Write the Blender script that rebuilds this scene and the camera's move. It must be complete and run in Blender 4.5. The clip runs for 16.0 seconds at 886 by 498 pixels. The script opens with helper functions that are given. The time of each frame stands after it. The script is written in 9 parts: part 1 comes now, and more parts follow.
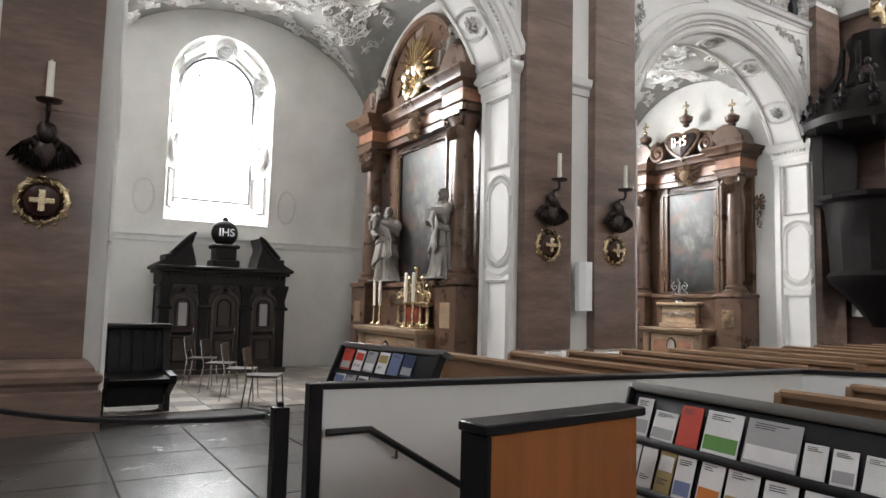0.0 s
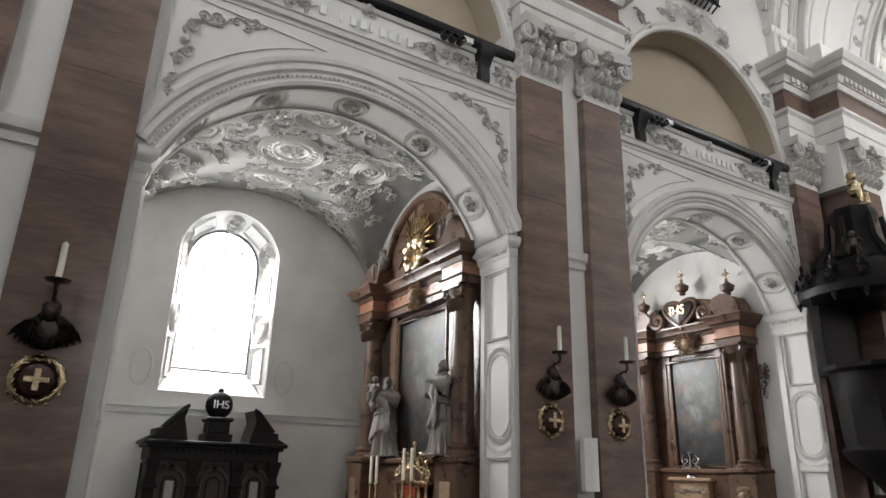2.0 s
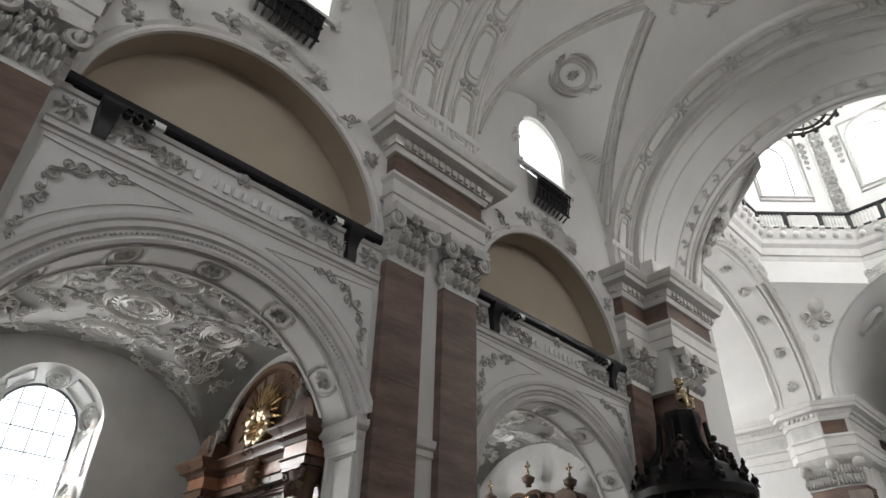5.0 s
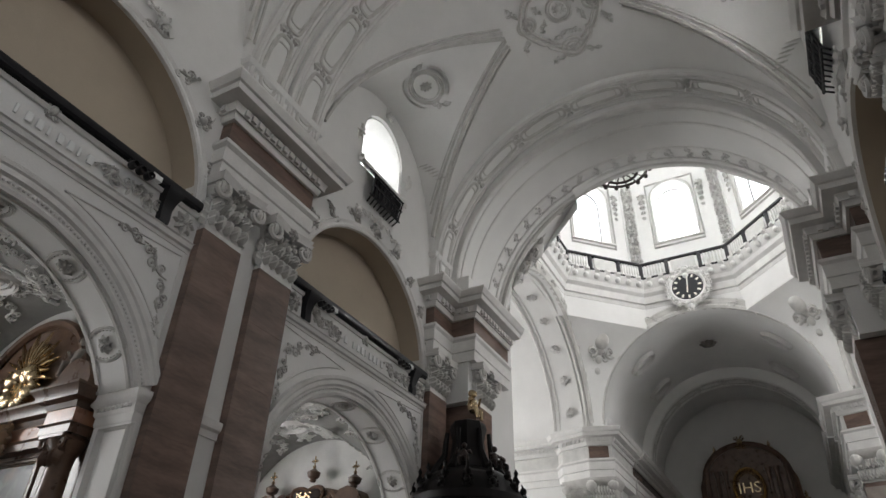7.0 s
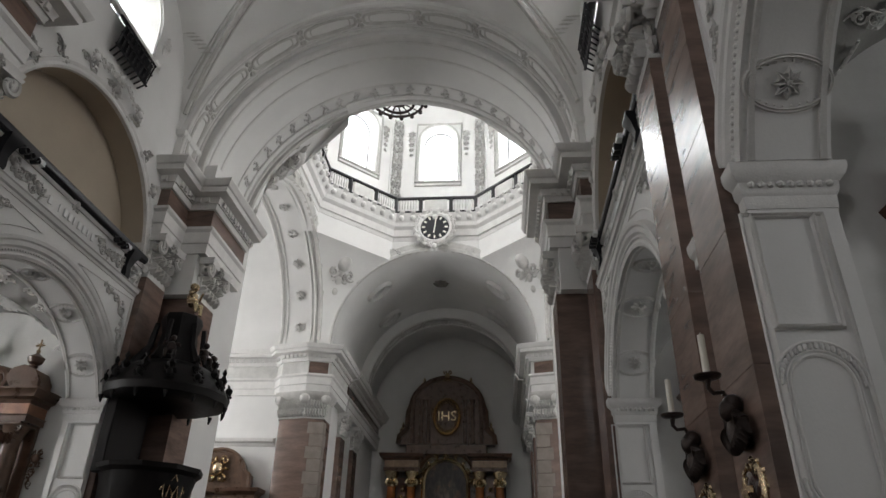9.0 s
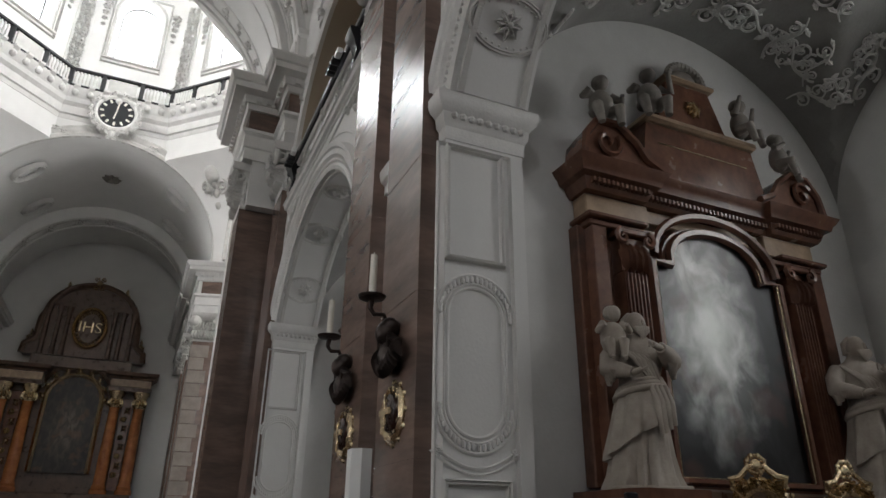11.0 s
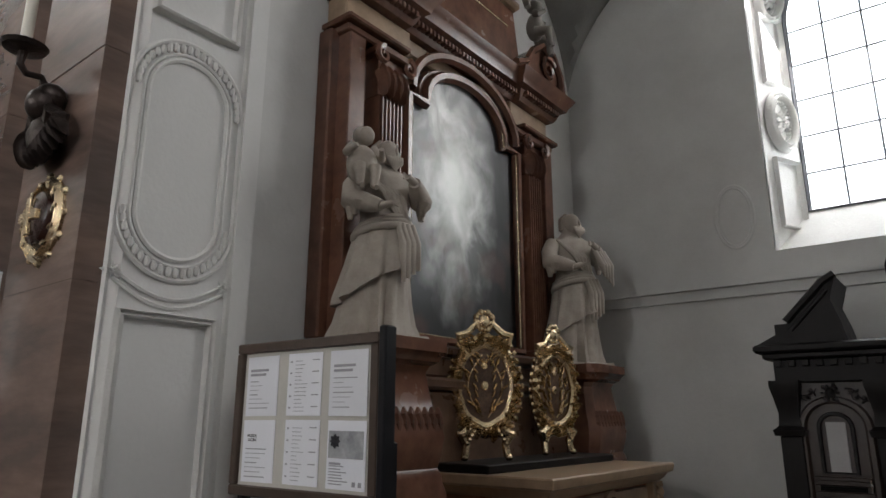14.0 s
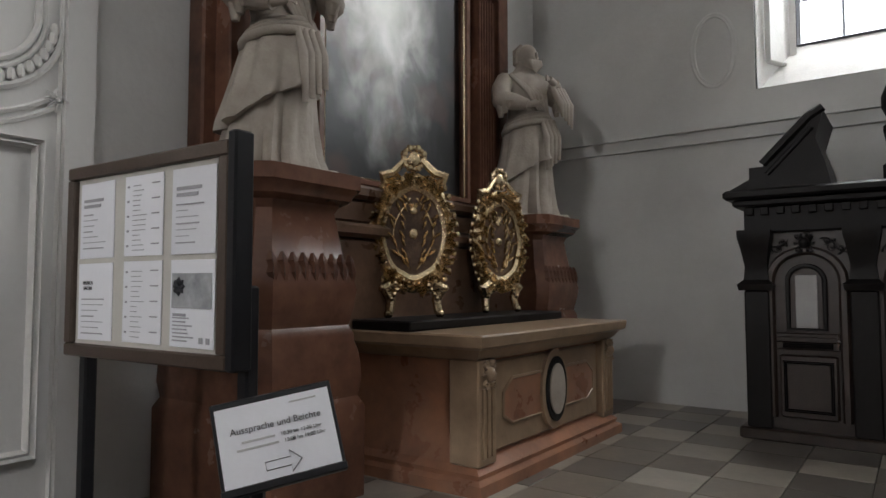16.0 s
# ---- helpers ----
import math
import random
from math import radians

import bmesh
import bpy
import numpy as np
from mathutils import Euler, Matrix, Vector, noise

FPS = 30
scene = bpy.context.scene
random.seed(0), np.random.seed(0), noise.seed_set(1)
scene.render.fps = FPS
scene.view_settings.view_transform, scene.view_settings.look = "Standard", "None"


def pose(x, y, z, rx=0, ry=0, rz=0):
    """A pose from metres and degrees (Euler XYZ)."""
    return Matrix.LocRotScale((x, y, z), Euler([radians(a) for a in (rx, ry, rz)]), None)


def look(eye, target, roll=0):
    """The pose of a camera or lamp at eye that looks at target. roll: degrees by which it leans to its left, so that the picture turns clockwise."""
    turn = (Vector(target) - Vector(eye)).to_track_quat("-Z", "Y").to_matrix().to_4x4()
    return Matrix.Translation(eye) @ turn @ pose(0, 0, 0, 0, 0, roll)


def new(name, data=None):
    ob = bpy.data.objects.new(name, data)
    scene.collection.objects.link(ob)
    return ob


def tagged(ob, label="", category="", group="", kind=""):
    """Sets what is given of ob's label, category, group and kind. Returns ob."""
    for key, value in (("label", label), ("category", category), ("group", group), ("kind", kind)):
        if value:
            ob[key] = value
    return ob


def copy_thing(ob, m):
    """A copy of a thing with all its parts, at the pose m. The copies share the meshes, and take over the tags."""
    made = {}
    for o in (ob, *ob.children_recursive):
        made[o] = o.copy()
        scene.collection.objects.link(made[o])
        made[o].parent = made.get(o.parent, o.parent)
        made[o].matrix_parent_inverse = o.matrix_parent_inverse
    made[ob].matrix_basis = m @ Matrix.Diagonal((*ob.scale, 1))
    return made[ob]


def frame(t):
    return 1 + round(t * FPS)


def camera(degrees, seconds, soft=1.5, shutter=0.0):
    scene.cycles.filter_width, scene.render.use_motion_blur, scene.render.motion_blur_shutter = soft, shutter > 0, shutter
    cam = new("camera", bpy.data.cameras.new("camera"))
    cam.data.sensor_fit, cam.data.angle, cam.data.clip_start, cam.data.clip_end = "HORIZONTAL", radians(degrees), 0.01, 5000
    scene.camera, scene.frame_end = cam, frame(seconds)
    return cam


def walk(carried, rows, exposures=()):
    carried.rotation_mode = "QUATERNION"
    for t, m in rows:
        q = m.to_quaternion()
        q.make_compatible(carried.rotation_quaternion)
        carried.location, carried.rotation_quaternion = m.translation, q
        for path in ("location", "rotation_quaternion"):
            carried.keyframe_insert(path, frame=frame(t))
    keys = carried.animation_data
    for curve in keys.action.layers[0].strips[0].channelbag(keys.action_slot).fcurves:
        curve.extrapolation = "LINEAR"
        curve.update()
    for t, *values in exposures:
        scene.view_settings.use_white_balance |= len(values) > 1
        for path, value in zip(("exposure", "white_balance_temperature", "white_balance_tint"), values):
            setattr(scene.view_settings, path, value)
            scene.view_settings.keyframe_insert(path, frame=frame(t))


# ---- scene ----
cam = camera(67.5, 16.0)
PATH = [
    (0, (1.241, -2.823, 1.471), (2.276, -1.12, 1.637), 1.4),
    (0.5, (1.219, -2.839, 1.515), (2.228, -1.158, 1.91), 1.4),
    (1, (1.237, -2.846, 1.563), (2.232, -1.18, 2.047), 1.4),
    (1.5, (1.227, -2.855, 1.61), (2.216, -1.203, 2.153), 1.4),
    (2, (1.213, -2.871, 1.652), (2.187, -1.245, 2.29), 1.5),
    (2.5, (1.181, -2.879, 1.687), (2.139, -1.295, 2.445), 1.5),
    (3, (1.154, -2.876, 1.721), (2.118, -1.362, 2.603), 1.6),
    (3.5, (1.147, -2.997, 1.814), (2.152, -1.573, 2.794), 2.2),
    (4, (1.17, -3.031, 1.834), (2.215, -1.683, 2.878), 2.0),
    (6.5, (1.255, -3.12, 1.702), (2.623, -2.179, 2.817), 1.9),
    (7, (1.303, -3.117, 1.662), (2.752, -2.313, 2.781), 1.8),
    (7.5, (1.434, -3.222, 1.645), (2.948, -2.547, 2.763), 1.8),
    (8, (1.569, -3.33, 1.622), (3.137, -2.774, 2.731), 1.7),
    (8.5, (1.644, -3.229, 1.492), (3.302, -2.837, 2.54), 1.8),
    (9, (1.907, -3.264, 1.53), (3.663, -3.107, 2.473), 1.4),
    (9.5, (2.142, -3.368, 1.539), (3.948, -3.429, 2.397), 1.2),
    (10, (2.321, -3.456, 1.545), (4.116, -3.693, 2.394), 1.0),
    (10.2, (2.41, -3.473, 1.546), (4.196, -3.807, 2.382), 0.9),
    (12.3, (3.183, -3.666, 1.341), (4.623, -4.862, 2.045), 0.1),
    (12.5, (3.295, -3.715, 1.332), (4.721, -4.942, 2.014), 0.0),
    (13, (3.554, -3.838, 1.325), (4.931, -5.136, 1.973), 0.1),
    (13.5, (3.825, -3.898, 1.313), (5.111, -5.313, 1.898), 0.1),
    (14, (4.039, -4.026, 1.31), (5.241, -5.546, 1.804), 0.1),
    (14.5, (4.137, -4.255, 1.295), (5.338, -5.79, 1.743), -0.1),
    (15, (4.164, -4.45, 1.225), (5.399, -5.994, 1.528), -0.2),
    (15.5, (4.253, -4.685, 1.185), (5.447, -6.284, 1.316), -0.2),
    (16, (4.32, -4.935, 1.195), (5.488, -6.555, 1.309), -0.1),
]
walk(cam, [(t, look(eye, target, roll)) for t, eye, target, roll in PATH],
     exposures=[(0, 1.2), (0.5, 0.98), (1.0, 0.8), (1.5, 0.72), (3.0, 0.28), (4.0, 0.0), (6.5, -0.4), (9.0, -0.46), (10.2, -0.42), (12.4, 0.4), (13.5, 0.52), (14.5, 0.42), (16, 0.66)])

# ---- world and daylight ----
world = bpy.data.worlds.new("overcast")
scene.world = world
world.use_nodes = True
wn = world.node_tree.nodes
sky = wn.new("ShaderNodeTexSky")
sky.sky_type, sky.sun_disc = "NISHITA", False
sky.sun_elevation, sky.sun_rotation = radians(48), radians(200)
world.node_tree.links.new(sky.outputs["Color"], wn["Background"].inputs["Color"])
wn["Background"].inputs["Strength"].default_value = 0.12
sun = new("sun", bpy.data.lights.new("sun", "SUN"))
sun.data.energy, sun.data.angle, sun.data.color = 0.8, radians(12), (1.0, 0.96, 0.9)
sun.matrix_world = look((0, 0, 40), (-6, 17, 20))

C1, C2 = 4.8, 13.42          # middles of the two nave bays
BAYS = (C1, C2)
XC, YC, AP = 26.3, -0.2, 5.4  # crossing: middle and half width


def sky_lamp(x, y, z, w, h, aim, watts):
    """Daylight that falls in through a window's opening."""
    d = bpy.data.lights.new("window_daylight", "AREA")
    d.shape, d.size, d.size_y, d.energy, d.color = "RECTANGLE", w, h, watts, (1.0, 0.98, 0.97)
    ob = new("window_daylight", d)
    ob.matrix_world = look((x, y, z), (x + aim[0], y + aim[1], z + aim[2]))
    return ob


for s, k in ((1, 1.0), (-1, 0.28)):
    for c, kk in ((C1, 1.0), (C2, 1.2)):
        sky_lamp(c - 0.35, s * 12.75, 5.1, 1.9, 4.2, (0, -s, -0.65), 500 * k * kk)
    for c in BAYS:
        sky_lamp(c, s * 7.2, 15.1, 1.6, 2.0, (0, -s, -0.25), 130 if s > 0 else 330)
    sky_lamp(XC, s * 15.9, 9.5, 3.4, 6.5, (0, -s, -0.1), 1050)
    sky_lamp(36.5, s * 6.4, 14.5, 2.0, 2.6, (0.45, -s, -0.6), 760)
for i in range(8):
    a = radians(45 * i)
    sky_lamp(XC + 7.2 * math.cos(a), YC + 7.2 * math.sin(a), 24.2, 2.0, 4.0, (-math.cos(a), -math.sin(a), -0.25), 500)
# Added fill from the west, through an assumed opening behind the camera.
sky_lamp(-4.3, 0, 12.0, 4.0, 5.0, (1, 0, -0.8), 350)

# ---- materials ----
def material(name, base, rough=0.6, metal=0.0, vary=0.12, scale=3.0, fine=60.0, bump=0.08, second=None, mix=0.5, spread=0.08, stretch=(1, 1, 1), emit=0.0, grain=0.25, spec=0.5):
    """Two scales of colour variation over base (or between base and second), with a fine relief."""
    m = bpy.data.materials.new(name)
    m.use_nodes = True
    nt = m.node_tree
    n, l = nt.nodes, nt.links
    b = n["Principled BSDF"]
    co = n.new("ShaderNodeTexCoord")
    mp = n.new("ShaderNodeMapping")
    mp.inputs["Scale"].default_value = stretch
    l.new(co.outputs["Object"], mp.inputs["Vector"])
    big = n.new("ShaderNodeTexNoise")
    big.inputs["Scale"].default_value, big.inputs["Detail"].default_value, big.inputs["Roughness"].default_value = scale, 6, 0.6
    small = n.new("ShaderNodeTexNoise")
    small.inputs["Scale"].default_value, small.inputs["Detail"].default_value = fine, 4
    l.new(mp.outputs[0], big.inputs["Vector"])
    l.new(mp.outputs[0], small.inputs["Vector"])
    ramp = n.new("ShaderNodeValToRGB")
    ramp.color_ramp.elements[0].position, ramp.color_ramp.elements[1].position = max(0, mix - spread * 2), min(1, mix + spread * 2)
    other = second or tuple(c * (1 - vary) for c in base)
    ramp.color_ramp.elements[0].color = (*other, 1)
    ramp.color_ramp.elements[1].color = (*base, 1)
    l.new(big.outputs["Fac"], ramp.inputs["Fac"])
    oi = n.new("ShaderNodeObjectInfo")
    val = n.new("ShaderNodeMapRange")
    val.inputs["To Min"].default_value, val.inputs["To Max"].default_value = 1 - grain, 1 + grain
    l.new(small.outputs["Fac"], val.inputs["Value"])
    rnd = n.new("ShaderNodeMapRange")
    rnd.inputs["To Min"].default_value, rnd.inputs["To Max"].default_value = 0.94, 1.06
    l.new(oi.outputs["Random"], rnd.inputs["Value"])
    mul = n.new("ShaderNodeMath")
    mul.operation = "MULTIPLY"
    l.new(val.outputs[0], mul.inputs[0])
    l.new(rnd.outputs[0], mul.inputs[1])
    vm = n.new("ShaderNodeVectorMath")
    vm.operation = "SCALE"
    l.new(ramp.outputs["Color"], vm.inputs[0])
    l.new(mul.outputs[0], vm.inputs["Scale"])
    l.new(vm.outputs[0], b.inputs["Base Color"])
    rr = n.new("ShaderNodeMapRange")
    rr.inputs["To Min"].default_value, rr.inputs["To Max"].default_value = max(0.03, rough - 0.12), min(1, rough + 0.12)
    l.new(big.outputs["Fac"], rr.inputs["Value"])
    l.new(rr.outputs[0], b.inputs["Roughness"])
    b.inputs["Metallic"].default_value = metal
    b.inputs["Specular IOR Level"].default_value = spec
    bp = n.new("ShaderNodeBump")
    bp.inputs["Strength"].default_value, bp.inputs["Distance"].default_value = bump, 0.02
    l.new(small.outputs["Fac"], bp.inputs["Height"])
    l.new(bp.outputs[0], b.inputs["Normal"])
    if emit:
        b.inputs["Emission Color"].default_value, b.inputs["Emission Strength"].default_value = (*base, 1), emit
    return m


PLASTER = material("white_plaster", (0.74, 0.735, 0.72), 0.75, vary=0.07, scale=0.8, fine=30, bump=0.12, grain=0.03)
GREYWALL = material("chapel_plaster", (0.66, 0.657, 0.64), 0.8, vary=0.17, scale=0.9, fine=25, bump=0.12, grain=0.03)
STUCCO = material("white_stucco", (0.72, 0.71, 0.69), 0.7, vary=0.12, scale=2.5, fine=40, bump=0.25, grain=0.06)
# Greyer than STUCCO: the shade in the relief's crevices is put into its colour.
ORN = material("relief_stucco_shade_grey", (0.60, 0.59, 0.565), 0.7, second=(0.48, 0.47, 0.45), scale=3, fine=40, bump=0.3, grain=0.1)
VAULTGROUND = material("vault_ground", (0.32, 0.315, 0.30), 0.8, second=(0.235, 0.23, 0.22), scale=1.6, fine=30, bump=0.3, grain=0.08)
STUCCOGREY = material("aged_stucco", (0.64, 0.635, 0.61), 0.75, second=(0.44, 0.435, 0.42), mix=0.45, spread=0.13, scale=2.2, fine=30, bump=0.4, grain=0.1)
BEIGE = material("beige_plaster", (0.47, 0.40, 0.315), 0.85, vary=0.1, scale=0.7, fine=30, bump=0.1, grain=0.03)
MARBLE = material("red_marble", (0.205, 0.137, 0.11), 0.2, second=(0.118, 0.085, 0.073), mix=0.5, spread=0.07, scale=1.4, fine=9, bump=0.02, stretch=(0.6, 0.6, 2.6), grain=0.22)
MARBLEPINK = material("pink_marble", (0.40, 0.19, 0.108), 0.3, second=(0.21, 0.11, 0.075), mix=0.5, spread=0.1, scale=3, fine=14, bump=0.04, grain=0.2)
MARBLERED = material("altar_marble", (0.172, 0.079, 0.05), 0.24, second=(0.088, 0.042, 0.029), mix=0.5, spread=0.1, scale=3, fine=14, bump=0.04, grain=0.25)
MARBLECREAM = material("cream_marble", (0.37, 0.263, 0.172), 0.33, second=(0.235, 0.165, 0.11), scale=4, fine=20, bump=0.04, grain=0.12)
BLACKSTONE = material("black_marble", (0.02, 0.02, 0.021), 0.25, vary=0.3, scale=4, fine=30, bump=0.02)
STATUE = material("statue_limestone", (0.40, 0.355, 0.305), 0.65, second=(0.29, 0.25, 0.21), scale=5, fine=50, bump=0.2, grain=0.08)
STATUEDARK = material("statue_weathered", (0.25, 0.23, 0.205), 0.6, second=(0.16, 0.145, 0.13), scale=5, fine=50, bump=0.2, grain=0.1)
WALNUT = material("dark_walnut", (0.036, 0.022, 0.016), 0.4, second=(0.02, 0.012, 0.009), scale=2, fine=28, bump=0.08, stretch=(6, 6, 0.7), grain=0.3)
BLACKWOOD = material("blackened_wood", (0.012, 0.0105, 0.0105), 0.48, spec=0.18, vary=0.4, scale=2, fine=30, bump=0.08, stretch=(5, 5, 0.8), grain=0.3)
PEWWOOD = material("oak_pew", (0.27, 0.165, 0.095), 0.4, second=(0.19, 0.11, 0.06), scale=1.5, fine=24, bump=0.08, stretch=(6, 0.6, 6), grain=0.28)
VENEER = material("orange_veneer", (0.45, 0.155, 0.043), 0.33, second=(0.33, 0.11, 0.03), scale=1.5, fine=18, bump=0.02, stretch=(5, 5, 0.5), grain=0.14)
GOLD = material("gilding", (0.73, 0.575, 0.37), 0.2, 1.0, vary=0.35, scale=14, fine=60, bump=0.35, grain=0.15)
BRONZE = material("dark_bronze", (0.055, 0.042, 0.038), 0.35, 0.7, vary=0.3, scale=8, fine=50, bump=0.2)
WAX = material("candle_wax", (0.80, 0.77, 0.68), 0.45, vary=0.06, scale=6, bump=0.03, grain=0.03)
IRON = material("black_iron", (0.015, 0.015, 0.017), 0.35, 0.3, vary=0.2, scale=6)
CHROME = material("steel", (0.55, 0.55, 0.56), 0.2, 1.0, vary=0.1, scale=6, bump=0.02)
WHITEPAINT = material("white_panel", (0.81, 0.82, 0.81), 0.5, vary=0.04, scale=1.2, fine=30, bump=0.02, grain=0.02)
BLACKPAINT = material("black_lacquer", (0.013, 0.013, 0.016), 0.4, spec=0.25, vary=0.25, scale=3, bump=0.03)
PAPER = material("paper", (0.84, 0.85, 0.90), 0.6, vary=0.04, scale=3, bump=0.02, grain=0.02)
INK = material("ink", (0.06, 0.06, 0.07), 0.7, vary=0.1)
FLOORSTONE = material("floor_stone", (0.075, 0.07, 0.066), 0.24, second=(0.045, 0.043, 0.042), scale=1.6, fine=18, bump=0.025, grain=0.2)
TILELIGHT = material("pale_tile", (0.40, 0.365, 0.315), 0.34, second=(0.30, 0.275, 0.235), scale=3, fine=20, bump=0.03, grain=0.12)
TILEDARK = material("grey_tile", (0.17, 0.148, 0.128), 0.34, second=(0.11, 0.10, 0.09), scale=3, fine=20, bump=0.03, grain=0.15)
TILEMID = material("brown_grey_tile", (0.25, 0.215, 0.18), 0.34, second=(0.17, 0.15, 0.125), scale=3, fine=20, bump=0.03, grain=0.15)
JOINT = material("joint", (0.045, 0.042, 0.04), 0.85, vary=0.2, scale=6)
ALTARWOOD = material("altar_gilt_wood", (0.135, 0.078, 0.05), 0.3, second=(0.07, 0.04, 0.026), scale=3, fine=20, bump=0.1, grain=0.3)
LEADING = material("window_lead", (0.10, 0.10, 0.11), 0.5, 0.3, vary=0.1)
RELICRED = material("relic_field", (0.16, 0.10, 0.06), 0.5, second=(0.07, 0.04, 0.03), scale=18, fine=80, bump=0.3)


def flat_colour(name, col, rough=0.55):
    return material(name, col, rough, vary=0.1, scale=5, bump=0.02, grain=0.05)


def glass_material():
    m = bpy.data.materials.new("window_glass")
    m.use_nodes = True
    n, l = m.node_tree.nodes, m.node_tree.links
    n.clear()
    out, mixer = n.new("ShaderNodeOutputMaterial"), n.new("ShaderNodeMixShader")
    tr, gl = n.new("ShaderNodeBsdfTransparent"), n.new("ShaderNodeBsdfGlossy")
    tr.inputs["Color"].default_value = (0.93, 0.95, 0.96, 1)
    gl.inputs["Roughness"].default_value = 0.08
    mixer.inputs[0].default_value = 0.04; l.new(tr.outputs[0], mixer.inputs[1]); l.new(gl.outputs[0], mixer.inputs[2])
    l.new(mixer.outputs[0], out.inputs["Surface"])
    return m


GLASS = glass_material()


def painting_material(name, glow, cx, cz, rx, rz, light, dark, warm, axis=1):
    """An oil painting: a pale cloud of light amid dark ground, broken by drapery-like marks."""
    m = bpy.data.materials.new(name)
    m.use_nodes = True
    n, l = m.node_tree.nodes, m.node_tree.links
    b = n["Principled BSDF"]
    co = n.new("ShaderNodeTexCoord")
    mp = n.new("ShaderNodeMapping")
    mp.inputs["Location"].default_value = (0, -cx / rx, -cz / rz) if axis else (-cx / rx, 0, -cz / rz)
    mp.inputs["Scale"].default_value = (0, 1 / rx, 1 / rz) if axis else (1 / rx, 0, 1 / rz)
    l.new(co.outputs["Object"], mp.inputs["Vector"])
    ns = n.new("ShaderNodeTexNoise")
    ns.inputs["Scale"].default_value, ns.inputs["Detail"].default_value = 2.6, 5
    l.new(co.outputs["Object"], ns.inputs["Vector"])
    ad = n.new("ShaderNodeMixRGB")
    ad.blend_type, ad.inputs["Fac"].default_value = "ADD", 0.42
    l.new(mp.outputs[0], ad.inputs["Color1"]); l.new(ns.outputs["Color"], ad.inputs["Color2"])
    sub = n.new("ShaderNodeVectorMath"); sub.operation = "SUBTRACT"; sub.inputs[1].default_value = (0.21, 0.21, 0.21)
    l.new(ad.outputs[0], sub.inputs[0])
    ln = n.new("ShaderNodeVectorMath"); ln.operation = "LENGTH"
    l.new(sub.outputs[0], ln.inputs[0])
    ramp = n.new("ShaderNodeValToRGB")
    r = ramp.color_ramp
    r.elements[0].position, r.elements[0].color = 0.1, (*light, 1)
    r.elements[1].position, r.elements[1].color = 1.0, (*dark, 1)
    e = r.elements.new(0.62); e.color = tuple(0.35 * a + 0.65 * c for a, c in zip(light, dark)) + (1,)
    l.new(ln.outputs["Value"], ramp.inputs["Fac"])
    # figures: broken strokes
    st = n.new("ShaderNodeTexNoise")
    st.inputs["Scale"].default_value, st.inputs["Detail"].default_value, st.inputs["Distortion"].default_value = 2.6, 6, 0.5
    smp = n.new("ShaderNodeMapping"); smp.inputs["Scale"].default_value = (1, 1.7, 0.8)
    l.new(co.outputs["Object"], smp.inputs["Vector"]); l.new(smp.outputs[0], st.inputs["Vector"])
    sr = n.new("ShaderNodeValToRGB")
    sr.color_ramp.elements[0].position, sr.color_ramp.elements[1].position = 0.42, 0.66
    l.new(st.outputs["Fac"], sr.inputs["Fac"])
    mx = n.new("ShaderNodeMixRGB"); mx.blend_type = "OVERLAY"; mx.inputs["Fac"].default_value = glow
    l.new(ramp.outputs[0], mx.inputs["Color1"]); l.new(sr.outputs[0], mx.inputs["Color2"])
    wn2 = n.new("ShaderNodeTexNoise"); wn2.inputs["Scale"].default_value = 1.9
    l.new(co.outputs["Object"], wn2.inputs["Vector"])
    wr = n.new("ShaderNodeValToRGB")
    wr.color_ramp.elements[0].position, wr.color_ramp.elements[1].position = 0.56, 0.68
    l.new(wn2.outputs["Fac"], wr.inputs["Fac"])
    mx2 = n.new("ShaderNodeMixRGB"); mx2.blend_type = "MIX"; mx2.inputs["Color2"].default_value = (*warm, 1)
    half = n.new("ShaderNodeMath"); half.operation = "MULTIPLY"; half.inputs[1].default_value = 0.35
    l.new(wr.outputs[0], half.inputs[0]); l.new(half.outputs[0], mx2.inputs["Fac"])
    l.new(mx.outputs[0], mx2.inputs["Color1"])
    l.new(mx2.outputs[0], b.inputs["Base Color"])
    b.inputs["Roughness"].default_value = 0.38
    return m

# ---- building helpers ----
def loft(bm, rings, closed=True, loop=False, cap=True):
    vs = [[bm.verts.new(p) for p in r] for r in rings]
    n = len(vs[0])
    pairs = list(zip(vs, vs[1:])) + ([(vs[-1], vs[0])] if loop else [])
    for a, b in pairs:
        for i in range(n if closed else n - 1):
            j = (i + 1) % n
            bm.faces.new((a[i], a[j], b[j], b[i]))
    if cap and closed and not loop and n > 2:
        bm.faces.new(vs[0][::-1])
        bm.faces.new(vs[-1])
    return vs


def box(bm, x0, x1, y0, y1, z0, z1):
    loft(bm, [[(x0, y0, z), (x1, y0, z), (x1, y1, z), (x0, y1, z)] for z in (z0, z1)])


def bevbox(bm, x0, x1, y0, y1, z0, z1, r=0.01):
    """A box with eased edges."""
    def ring(z, i):
        a, b, c, d = x0 + i, x1 - i, y0 + i, y1 - i
        return [(a + r, c, z), (b - r, c, z), (b, c + r, z), (b, d - r, z), (b - r, d, z), (a + r, d, z), (a, d - r, z), (a, c + r, z)]
    loft(bm, [ring(z0, r), ring(z0 + r, 0), ring(z1 - r, 0), ring(z1, r)])


